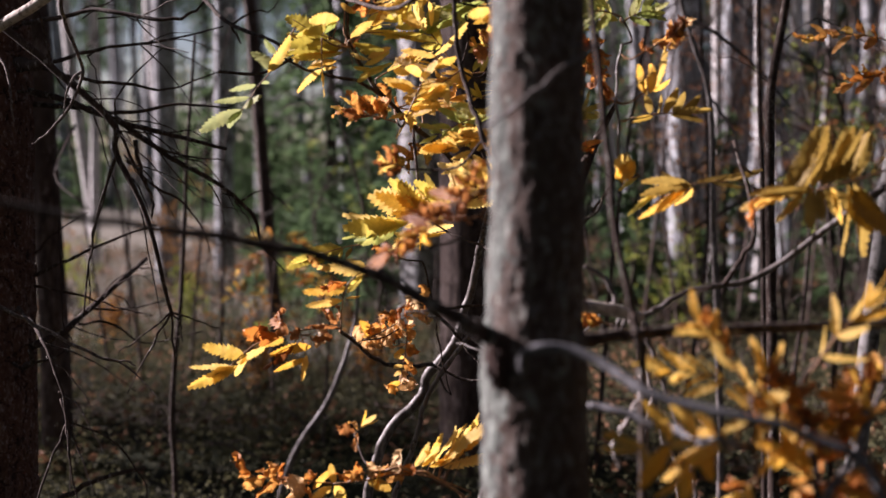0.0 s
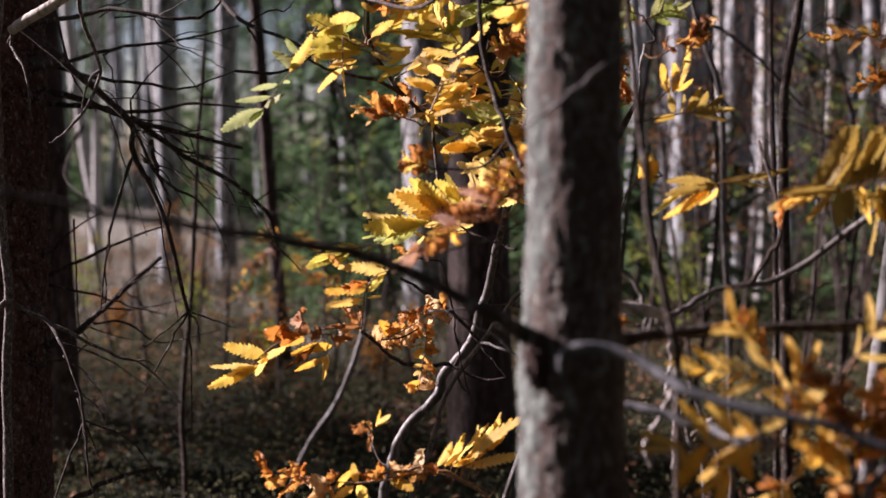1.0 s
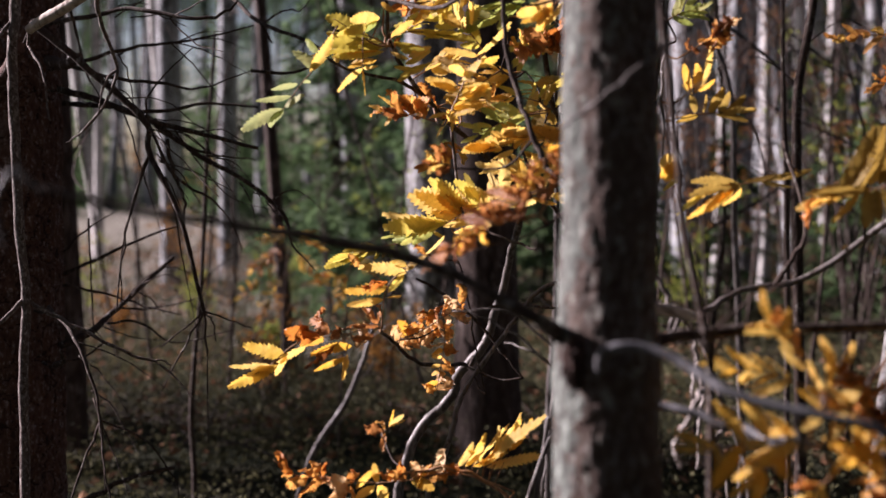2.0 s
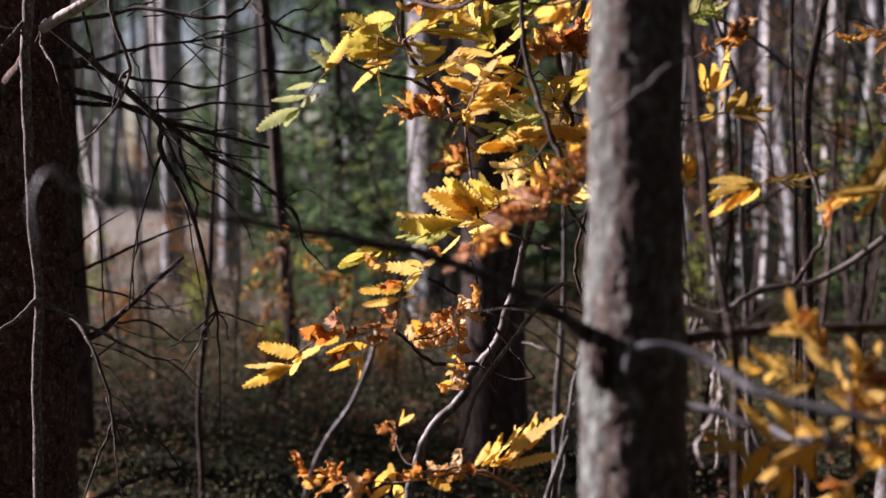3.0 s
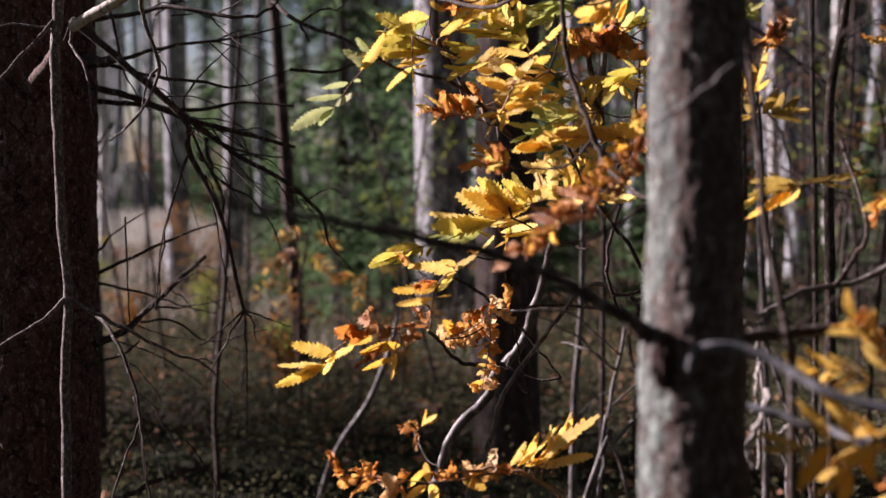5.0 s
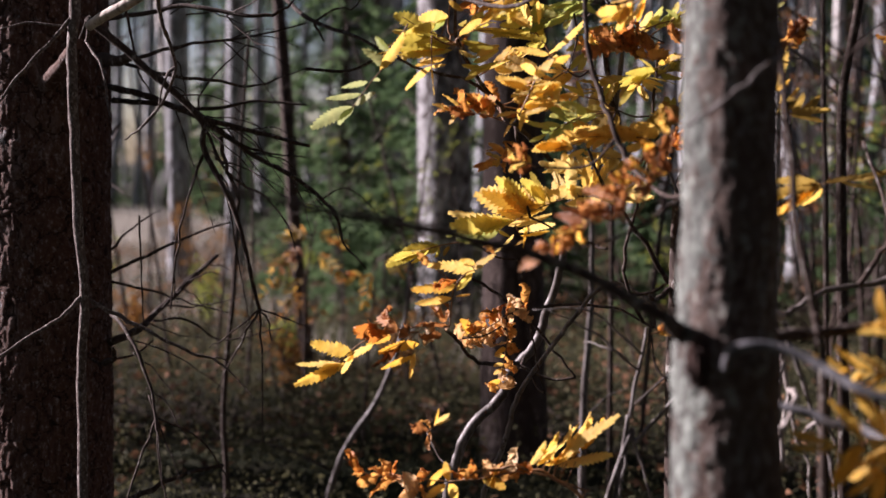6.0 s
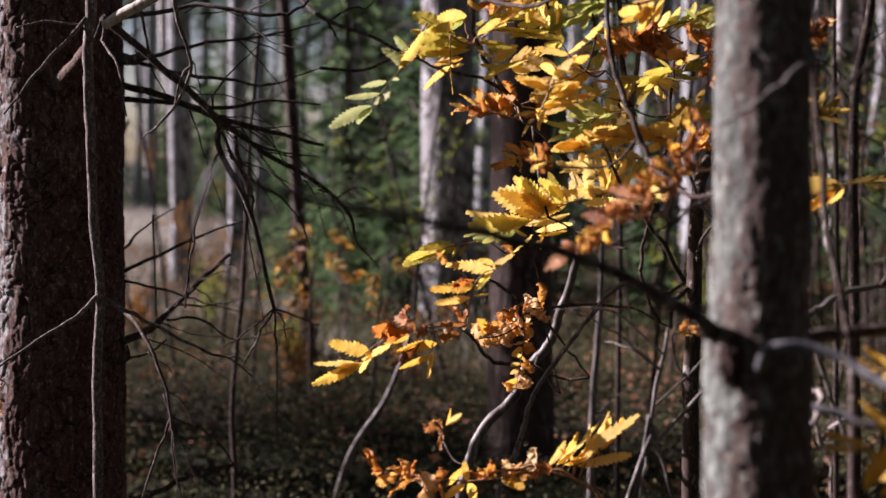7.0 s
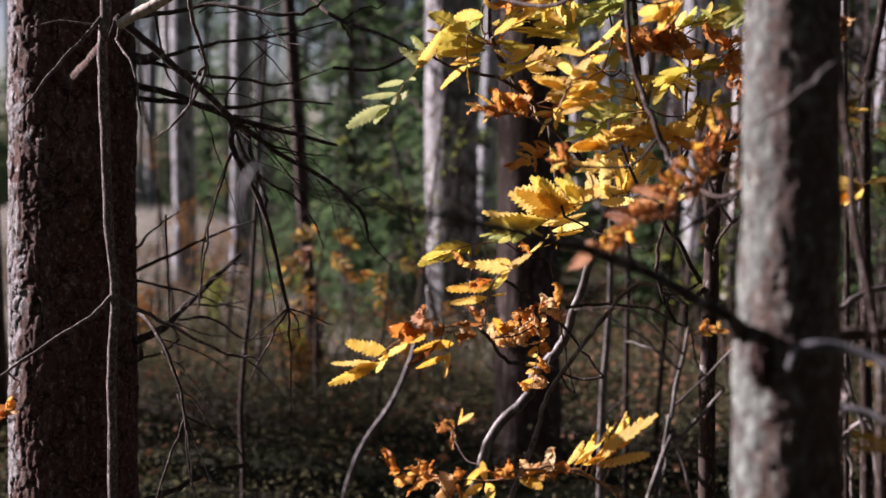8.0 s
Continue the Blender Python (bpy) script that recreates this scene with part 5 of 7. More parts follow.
    # the bottom leaf: curled dry leaflets, then a bright fan
    spray(r, [(0.038, 1.623, 0.656), (-0.015, 1.623, 0.676), (-0.057, 1.623, 0.682), (-0.103, 1.623, 0.672), (-0.149, 1.623, 0.668)], [((-0.004, 1.623, 0.691), (0.065, 1.593, 0.769), 0.22, "yellow"), ((-0.000, 1.623, 0.690), (0.073, 1.624, 0.699), 0.24, "yellow"), ((-0.008, 1.623, 0.697), (0.044, 1.648, 0.727), 0.27, "gold"), ((-0.027, 1.623, 0.691), (-0.004, 1.611, 0.738), 0.25, "yellow"), ((-0.038, 1.623, 0.691), (-0.020, 1.611, 0.725), 0.28, "yellow"), ((-0.019, 1.623, 0.691), (0.024, 1.619, 0.712), 0.3, "yellow"), ((0.019, 1.623, 0.710), (0.053, 1.643, 0.748), 0.27, "yellow"), ((0.007, 1.623, 0.694), (0.017, 1.638, 0.741), 0.18, "yellow"), ((-0.004, 1.623, 0.694), (-0.024, 1.613, 0.714), 0.3, "yellow"), ((0.030, 1.623, 0.712), (0.060, 1.643, 0.752), 0.3, "gold")])
    spray(r, [(-0.057, 1.633, 0.679), (-0.103, 1.633, 0.670), (-0.149, 1.633, 0.665), (-0.188, 1.633, 0.669)], [((-0.055, 1.633, 0.679), (-0.078, 1.614, 0.698), 0.5, "tan"), ((-0.061, 1.633, 0.681), (-0.033, 1.618, 0.692), 0.42, "rust"), ((-0.086, 1.633, 0.670), (-0.104, 1.632, 0.696), 0.5, "tan"), ((-0.079, 1.633, 0.685), (-0.092, 1.621, 0.664), 0.5, "gold"), ((-0.103, 1.633, 0.670), (-0.074, 1.624, 0.657), 0.5, "gold"), ((-0.109, 1.633, 0.670), (-0.128, 1.639, 0.685), 0.42, "rust"), ((-0.111, 1.633, 0.670), (-0.135, 1.643, 0.673), 0.4, "rust"), ((-0.148, 1.633, 0.665), (-0.153, 1.634, 0.691), 0.4, "gold"), ((-0.152, 1.633, 0.662), (-0.178, 1.629, 0.644), 0.5, "gold"), ((-0.148, 1.633, 0.662), (-0.136, 1.651, 0.635), 0.5, "yellow"), ((-0.178, 1.633, 0.657), (-0.155, 1.638, 0.681), 0.35, "gold"), ((-0.065, 1.633, 0.678), (-0.051, 1.629, 0.665), 0.4, "rust"), ((-0.094, 1.633, 0.673), (-0.070, 1.650, 0.680), 0.5, "tan")])
    spray(r, [(-0.149, 1.653, 0.660), (-0.188, 1.653, 0.664), (-0.227, 1.653, 0.666), (-0.266, 1.653, 0.672), (-0.293, 1.653, 0.693)], [((-0.187, 1.653, 0.664), (-0.217, 1.640, 0.647), 0.55, "tan"), ((-0.192, 1.653, 0.664), (-0.206, 1.655, 0.633), 0.5, "tan"), ((-0.196, 1.653, 0.664), (-0.179, 1.662, 0.673), 0.42, "rust"), ((-0.187, 1.653, 0.656), (-0.163, 1.652, 0.639), 0.5, "rust"), ((-0.226, 1.653, 0.666), (-0.231, 1.645, 0.687), 0.6, "rust"), ((-0.241, 1.653, 0.669), (-0.249, 1.658, 0.686), 0.6, "rust"), ((-0.223, 1.653, 0.666), (-0.259, 1.645, 0.650), 0.32, "rust"), ((-0.265, 1.653, 0.672), (-0.282, 1.644, 0.675), 0.42, "rust"), ((-0.265, 1.653, 0.673), (-0.293, 1.638, 0.700), 0.28, "rust"), ((-0.212, 1.653, 0.664), (-0.225, 1.671, 0.645), 0.5, "brown")])
    # a small dry leaf further back
    spray(r, [(-0.184, 2.483, 0.543), (-0.163, 2.483, 0.562), (-0.143, 2.483, 0.579)], [((-0.169, 2.483, 0.557), (-0.140, 2.475, 0.583), 0.35, "yellow"), ((-0.169, 2.483, 0.557), (-0.162, 2.499, 0.588), 0.32, "gold"), ((-0.177, 2.483, 0.552), (-0.190, 2.488, 0.577), 0.4, "rust"), ((-0.180, 2.483, 0.548), (-0.224, 2.479, 0.547), 0.4, "brown"), ((-0.177, 2.483, 0.545), (-0.171, 2.492, 0.512), 0.35, "brown"), ((-0.156, 2.483, 0.562), (-0.135, 2.486, 0.573), 0.3, "gold")])
    # tan shrivelled sprigs
    spray(r, [(-0.126, 1.873, 0.827), (-0.097, 1.873, 0.839), (-0.066, 1.873, 0.857), (-0.030, 1.873, 0.882)], [((-0.126, 1.873, 0.827), (-0.142, 1.863, 0.847), 0.55, "tan"), ((-0.111, 1.873, 0.833), (-0.129, 1.872, 0.855), 0.55, "gold"), ((-0.097, 1.873, 0.839), (-0.111, 1.863, 0.858), 0.55, "rust"), ((-0.082, 1.873, 0.848), (-0.090, 1.875, 0.873), 0.55, "rust"), ((-0.066, 1.873, 0.857), (-0.075, 1.878, 0.883), 0.55, "rust"), ((-0.048, 1.873, 0.869), (-0.058, 1.857, 0.888), 0.55, "tan"), ((-0.030, 1.873, 0.882), (-0.038, 1.893, 0.899), 0.55, "rust"), ((-0.126, 1.873, 0.827), (-0.117, 1.888, 0.813), 0.55, "tan"), ((-0.111, 1.873, 0.833), (-0.096, 1.882, 0.819), 0.55, "tan"), ((-0.097, 1.873, 0.839), (-0.087, 1.879, 0.827), 0.55, "tan"), ((-0.082, 1.873, 0.848), (-0.074, 1.895, 0.829), 0.55, "tan"), ((-0.066, 1.873, 0.857), (-0.059, 1.877, 0.837), 0.55, "rust"), ((-0.048, 1.873, 0.869), (-0.029, 1.886, 0.852), 0.55, "tan"), ((-0.030, 1.873, 0.882), (-0.022, 1.884, 0.871), 0.55, "rust")])
    spray(r, [(-0.058, 1.868, 0.852), (-0.056, 1.868, 0.830), (-0.061, 1.868, 0.794), (-0.068, 1.868, 0.750)], [((-0.058, 1.868, 0.852), (-0.080, 1.852, 0.849), 0.55, "tan"), ((-0.057, 1.868, 0.838), (-0.072, 1.905, 0.829), 0.55, "tan"), ((-0.057, 1.868, 0.823), (-0.067, 1.858, 0.814), 0.55, "tan"), ((-0.060, 1.868, 0.801), (-0.075, 1.862, 0.802), 0.55, "gold"), ((-0.064, 1.868, 0.777), (-0.076, 1.880, 0.771), 0.55, "gold"), ((-0.068, 1.868, 0.750), (-0.091, 1.862, 0.745), 0.55, "rust"), ((-0.058, 1.868, 0.852), (-0.042, 1.868, 0.845), 0.55, "rust"), ((-0.057, 1.868, 0.838), (-0.045, 1.871, 0.832), 0.55, "rust"), ((-0.057, 1.868, 0.823), (-0.040, 1.873, 0.815), 0.55, "rust"), ((-0.060, 1.868, 0.801), (-0.037, 1.875, 0.794), 0.55, "rust"), ((-0.064, 1.868, 0.777), (-0.051, 1.871, 0.771), 0.55, "tan"), ((-0.068, 1.868, 0.750), (-0.057, 1.896, 0.742), 0.55, "tan")])
    # the broad middle leaf
    spray(r, [(0.091, 1.823, 1.061), (0.032, 1.823, 1.048), (-0.018, 1.823, 1.030), (-0.060, 1.823, 1.013), (-0.103, 1.823, 0.996)], [((-0.065, 1.823, 1.010), (-0.144, 1.809, 1.021), 0.32, "yellow"), ((-0.050, 1.823, 1.013), (-0.128, 1.802, 1.002), 0.28, "olive"), ((-0.033, 1.823, 1.022), (-0.099, 1.807, 1.056), 0.42, "yellow"), ((-0.025, 1.823, 1.027), (-0.077, 1.803, 1.074), 0.34, "olive"), ((-0.013, 1.823, 1.032), (-0.063, 1.802, 1.049), 0.4, "yellow"), ((0.004, 1.823, 1.039), (-0.030, 1.819, 1.080), 0.34, "olive"), ((0.012, 1.823, 1.043), (-0.036, 1.818, 1.058), 0.4, "yellow"), ((-0.011, 1.823, 1.029), (-0.079, 1.812, 1.019), 0.3, "yellow"), ((0.020, 1.823, 1.046), (0.004, 1.854, 1.072), 0.4, "yellow"), ((0.034, 1.823, 1.048), (0.031, 1.806, 1.106), 0.32, "yellow")])
    spray(r, [(0.116, 1.818, 1.070), (0.091, 1.818, 1.061), (0.053, 1.818, 1.053)], [((0.054, 1.818, 1.052), (0.058, 1.851, 1.106), 0.3, "yellow"), ((0.065, 1.818, 1.056), (0.087, 1.834, 1.102), 0.3, "yellow"), ((0.071, 1.818, 1.053), (0.099, 1.838, 1.085), 0.3, "yellow"), ((0.045, 1.818, 1.048), (0.003, 1.813, 1.055), 0.34, "yellow"), ((0.024, 1.818, 1.039), (0.079, 1.846, 1.042), 0.24, "yellow"), ((0.067, 1.818, 1.053), (0.021, 1.826, 1.064), 0.3, "yellow"), ((0.104, 1.818, 1.053), (0.159, 1.843, 1.049), 0.3, "yellow"), ((0.113, 1.818, 1.057), (0.155, 1.844, 1.071), 0.3, "yellow"), ((0.074, 1.818, 1.050), (0.108, 1.815, 1.040), 0.28, "gold")])
    spray(r, [(-0.013, 1.843, 1.030), (-0.051, 1.843, 1.010), (-0.102, 1.843, 0.993), (-0.147, 1.843, 0.986)], [((-0.109, 1.843, 0.992), (-0.150, 1.838, 0.986), 0.3, "green"), ((-0.089, 1.843, 0.992), (-0.121, 1.852, 0.978), 0.36, "green"), ((-0.101, 1.843, 0.995), (-0.130, 1.860, 0.996), 0.3, "green"), ((-0.072, 1.843, 1.000), (-0.103, 1.822, 0.979), 0.32, "green"), ((-0.075, 1.843, 0.997), (-0.058, 1.833, 0.988), 0.3, "olive"), ((-0.043, 1.843, 1.010), (-0.012, 1.851, 1.029), 0.18, "yellow"), ((-0.046, 1.843, 1.002), (0.004, 1.838, 1.021), 0.17, "yellow"), ((-0.044, 1.843, 0.995), (0.013, 1.874, 1.005), 0.17, "yellow"), ((-0.041, 1.843, 0.989), (0.002, 1.843, 0.994), 0.17, "yellow"), ((-0.034, 1.843, 0.980), (-0.048, 1.871, 0.969), 0.3, "gold"), ((-0.030, 1.843, 1.004), (-0.034, 1.845, 0.971), 0.2, "yellow")])
    spray(r, [(-0.110, 1.953, 0.973), (-0.156, 1.953, 0.967), (-0.201, 1.953, 0.954)], [((-0.160, 1.953, 0.963), (-0.202, 1.972, 0.962), 0.4, "olive"), ((-0.174, 1.953, 0.961), (-0.222, 1.970, 0.951), 0.35, "olive"), ((-0.187, 1.953, 0.956), (-0.237, 1.959, 0.942), 0.35, "olive"), ((-0.201, 1.953, 0.952), (-0.244, 1.925, 0.934), 0.35, "olive"), ((-0.178, 1.953, 0.958), (-0.200, 1.925, 0.938), 0.35, "olive"), ((-0.146, 1.953, 0.965), (-0.155, 1.944, 0.950), 0.35, "dull")])
    # rusty and golden leaves above it
    spray(r, [(-0.068, 1.823, 1.161), (-0.103, 1.823, 1.171), (-0.135, 1.823, 1.174), (-0.150, 1.823, 1.183)], [((-0.119, 1.823, 1.170), (-0.153, 1.829, 1.193), 0.42, "rust"), ((-0.110, 1.823, 1.170), (-0.142, 1.843, 1.164), 0.42, "brown"), ((-0.102, 1.823, 1.173), (-0.112, 1.808, 1.201), 0.5, "rust"), ((-0.093, 1.823, 1.175), (-0.090, 1.848, 1.204), 0.5, "rust"), ((-0.085, 1.823, 1.173), (-0.124, 1.825, 1.187), 0.5, "rust"), ((-0.077, 1.823, 1.170), (-0.064, 1.807, 1.179), 0.4, "brown"), ((-0.110, 1.823, 1.173), (-0.077, 1.819, 1.187), 0.5, "rust"), ((-0.093, 1.823, 1.170), (-0.103, 1.822, 1.163), 0.5, "brown")])
    spray(r, [(-0.051, 1.723, 1.167), (-0.037, 1.723, 1.198), (-0.022, 1.723, 1.230), (-0.002, 1.723, 1.256)], [((-0.012, 1.723, 1.251), (0.031, 1.693, 1.291), 0.25, "yellow"), ((-0.026, 1.723, 1.232), (-0.066, 1.741, 1.248), 0.28, "gold"), ((-0.019, 1.723, 1.237), (0.017, 1.727, 1.249), 0.4, "yellow"), ((-0.033, 1.723, 1.217), (-0.009, 1.695, 1.241), 0.4, "yellow"), ((-0.040, 1.723, 1.209), (-0.083, 1.725, 1.218), 0.4, "gold"), ((-0.033, 1.723, 1.209), (0.003, 1.717, 1.210), 0.42, "yellow"), ((-0.038, 1.723, 1.190), (0.004, 1.718, 1.202), 0.45, "yellow"), ((-0.052, 1.723, 1.166), (-0.017, 1.707, 1.173), 0.36, "gold"), ((-0.055, 1.723, 1.174), (-0.038, 1.741, 1.159), 0.5, "gold"), ((-0.010, 1.723, 1.250), (-0.056, 1.721, 1.258), 0.22, "gold"), ((-0.040, 1.723, 1.201), (-0.075, 1.722, 1.210), 0.35, "gold"), ((-0.047, 1.723, 1.179), (-0.018, 1.736, 1.191), 0.42, "yellow"), ((-0.029, 1.723, 1.224), (-0.052, 1.700, 1.232), 0.4, "yellow")])
    spray(r, [(0.141, 1.703, 1.139), (0.092, 1.703, 1.133), (0.045, 1.703, 1.130), (-0.002, 1.703, 1.118)], [((0.007, 1.703, 1.126), (-0.031, 1.718, 1.115), 0.5, "gold"), ((0.023, 1.703, 1.119), (-0.011, 1.712, 1.128), 0.5, "gold"), ((0.053, 1.703, 1.141), (0.017, 1.685, 1.134), 0.46, "gold"), ((0.086, 1.703, 1.135), (0.046, 1.719, 1.144), 0.5, "gold"), ((0.101, 1.703, 1.135), (0.074, 1.699, 1.148), 0.5, "gold"), ((0.124, 1.703, 1.135), (0.093, 1.712, 1.144), 0.5, "gold"), ((0.141, 1.703, 1.138), (0.110, 1.666, 1.151), 0.42, "gold"), ((0.039, 1.703, 1.119), (0.014, 1.706, 1.106), 0.4, "gold"), ((0.112, 1.703, 1.136), (0.132, 1.708, 1.122), 0.4, "rust")])
    # the pale green tip and the olive leaves of the crown
    spray(r, [(-0.209, 1.744, 1.294), (-0.227, 1.744, 1.265), (-0.244, 1.744, 1.233), (-0.260, 1.744, 1.214), (-0.273, 1.744, 1.196), (-0.285, 1.744, 1.179), (-0.293, 1.744, 1.171)], [((-0.266, 1.744, 1.212), (-0.300, 1.732, 1.203), 0.34, "pale"), ((-0.275, 1.744, 1.195), (-0.321, 1.736, 1.187), 0.22, "pale"), ((-0.285, 1.744, 1.177), (-0.343, 1.748, 1.148), 0.30, "pale"), ((-0.288, 1.744, 1.175), (-0.306, 1.756, 1.152), 0.50, "pale"), ((-0.285, 1.744, 1.180), (-0.257, 1.729, 1.195), 0.50, "pale"), ((-0.260, 1.744, 1.215), (-0.248, 1.754, 1.215), 0.34, "pale"), ((-0.244, 1.744, 1.234), (-0.273, 1.754, 1.258), 0.56, "pale"), ((-0.236, 1.744, 1.258), (-0.258, 1.759, 1.275), 0.55, "green"), ((-0.249, 1.744, 1.229), (-0.217, 1.729, 1.278), 0.26, "yellow")], False)
    spray(r, [(-0.140, 1.803, 1.271), (-0.158, 1.803, 1.282), (-0.187, 1.803, 1.292), (-0.220, 1.803, 1.311)], [((-0.185, 1.803, 1.289), (-0.229, 1.814, 1.312), 0.5, "olive"), ((-0.194, 1.803, 1.280), (-0.225, 1.807, 1.266), 0.4, "olive"), ((-0.148, 1.803, 1.269), (-0.225, 1.814, 1.262), 0.2, "olive"), ((-0.146, 1.803, 1.263), (-0.220, 1.810, 1.256), 0.16, "olive"), ((-0.154, 1.803, 1.279), (-0.195, 1.790, 1.271), 0.24, "olive"), ((-0.157, 1.803, 1.251), (-0.197, 1.805, 1.239), 0.24, "gold"), ((-0.152, 1.803, 1.312), (-0.193, 1.795, 1.309), 0.55, "yellow"), ((-0.156, 1.803, 1.308), (-0.174, 1.809, 1.294), 0.5, "green"), ((-0.184, 1.803, 1.294), (-0.213, 1.796, 1.286), 0.3, "olive"), ((-0.149, 1.803, 1.276), (-0.187, 1.812, 1.285), 0.26, "olive")])
    spray(r, [(-0.176, 1.783, 1.282), (-0.176, 1.783, 1.258), (-0.176, 1.783, 1.235)], [((-0.176, 1.783, 1.238), (-0.211, 1.796, 1.205), 0.24, "yellow"), ((-0.176, 1.783, 1.236), (-0.172, 1.773, 1.199), 0.22, "yellow"), ((-0.176, 1.783, 1.238), (-0.156, 1.797, 1.242), 0.26, "yellow"), ((-0.176, 1.783, 1.248), (-0.194, 1.801, 1.246), 0.3, "gold")])
    spray(r, [(-0.140, 1.803, 1.279), (-0.117, 1.803, 1.291), (-0.071, 1.803, 1.291), (-0.038, 1.803, 1.283)], [((-0.136, 1.803, 1.284), (-0.104, 1.790, 1.302), 0.35, "gold"), ((-0.113, 1.803, 1.294), (-0.069, 1.815, 1.295), 0.2, "olive"), ((-0.070, 1.803, 1.289), (-0.015, 1.803, 1.278), 0.28, "olive"), ((-0.134, 1.803, 1.276), (-0.091, 1.787, 1.261), 0.26, "olive"), ((-0.111, 1.803, 1.255), (-0.079, 1.798, 1.269), 0.3, "gold"), ((-0.119, 1.803, 1.235), (-0.078, 1.799, 1.248), 0.2, "olive"), ((-0.127, 1.803, 1.220), (-0.107, 1.787, 1.232), 0.25, "olive"), ((-0.137, 1.803, 1.263), (-0.112, 1.812, 1.254), 0.24, "yellow"), ((-0.131, 1.803, 1.269), (-0.119, 1.807, 1.285), 0.3, "rust"), ((-0.063, 1.803, 1.288), (-0.086, 1.810, 1.282), 0.3, "olive")])
    spray(r, [(-0.017, 1.823, 1.351), (-0.046, 1.823, 1.339), (-0.079, 1.823, 1.331), (-0.113, 1.823, 1.318)], [((-0.069, 1.823, 1.331), (-0.036, 1.812, 1.302), 0.45, "gold"), ((-0.021, 1.823, 1.340), (-0.015, 1.827, 1.307), 0.45, "yellow"), ((-0.104, 1.823, 1.303), (-0.083, 1.782, 1.329), 0.4, "gold"), ((-0.136, 1.823, 1.332), (-0.103, 1.808, 1.318), 0.4, "rust"), ((-0.049, 1.823, 1.339), (-0.063, 1.808, 1.305), 0.5, "olive"), ((-0.079, 1.823, 1.331), (-0.104, 1.813, 1.321), 0.5, "brown"), ((-0.038, 1.823, 1.341), (-0.017, 1.815, 1.355), 0.4, "yellow"), ((-0.094, 1.823, 1.326), (-0.074, 1.836, 1.316), 0.4, "olive"), ((-0.129, 1.823, 1.323), (-0.148, 1.814, 1.336), 0.4, "gold")])
    spray(r, [(0.071, 1.803, 1.347), (0.040, 1.803, 1.334), (0.015, 1.803, 1.322)], [((0.053, 1.803, 1.331), (-0.005, 1.813, 1.302), 0.34, "green"), ((0.061, 1.803, 1.337), (0.019, 1.796, 1.322), 0.3, "green"), ((0.029, 1.803, 1.331), (-0.009, 1.819, 1.328), 0.25, "green"), ((0.048, 1.803, 1.332), (0.062, 1.784, 1.317), 0.3, "green")])
    spray(r, [(0.096, 1.553, 1.313), (0.078, 1.553, 1.299), (0.057, 1.553, 1.292)], [((0.065, 1.553, 1.297), (0.034, 1.541, 1.286), 0.5, "gold"), ((0.091, 1.553, 1.304), (0.070, 1.543, 1.268), 0.3, "yellow"), ((0.065, 1.553, 1.285), (0.041, 1.568, 1.278), 0.4, "gold"), ((0.078, 1.553, 1.300), (0.062, 1.571, 1.310), 0.4, "gold")])
    spray(r, [(0.160, 1.773, 1.273), (0.124, 1.773, 1.269), (0.083, 1.773, 1.266)], [((0.084, 1.773, 1.269), (0.047, 1.759, 1.260), 0.6, "brown"), ((0.109, 1.773, 1.274), (0.075, 1.788, 1.290), 0.52, "rust"), ((0.125, 1.773, 1.271), (0.095, 1.776, 1.287), 0.52, "rust"), ((0.146, 1.773, 1.266), (0.114, 1.777, 1.279), 0.52, "brown"), ((0.101, 1.773, 1.261), (0.072, 1.788, 1.254), 0.4, "tan"), ((0.132, 1.773, 1.268), (0.158, 1.793, 1.260), 0.5, "rust"), ((0.091, 1.773, 1.267), (0.121, 1.786, 1.262), 0.5, "rust")])
    # the dull leaflets of this spray are olive ones tinted as shaded
    spray(r, [(0.108, 1.903, 1.184), (0.073, 1.903, 1.177), (0.042, 1.903, 1.165), (0.025, 1.903, 1.152)], [((0.052, 1.903, 1.174), (0.016, 1.930, 1.174), 0.5, "olive"), ((0.061, 1.903, 1.174), (0.024, 1.890, 1.187), 0.35, "olive"), ((0.040, 1.903, 1.159), (-0.001, 1.916, 1.143), 0.4, "green"), ((0.043, 1.903, 1.165), (0.034, 1.891, 1.133), 0.46, "green"), ((0.075, 1.903, 1.177), (0.034, 1.918, 1.183), 0.3, "olive"), ((0.108, 1.903, 1.186), (0.074, 1.914, 1.156), 0.5, "dull"), ((0.092, 1.903, 1.181), (0.118, 1.910, 1.162), 0.5, "dull")])
    spray(r, [(0.092, 1.903, 1.195), (0.073, 1.903, 1.200), (0.059, 1.903, 1.203)], [((0.057, 1.903, 1.205), (0.027, 1.911, 1.219), 0.3, "olive"), ((0.060, 1.903, 1.200), (0.049, 1.899, 1.225), 0.3, "olive"), ((0.052, 1.903, 1.203), (0.037, 1.896, 1.192), 0.26, "yellow"), ((0.078, 1.903, 1.203), (0.082, 1.892, 1.223), 0.26, "olive"), ((0.099, 1.903, 1.198), (0.106, 1.902, 1.221), 0.26, "yellow"), ((0.090, 1.903, 1.195), (0.101, 1.905, 1.183), 0.4, "yellow")])
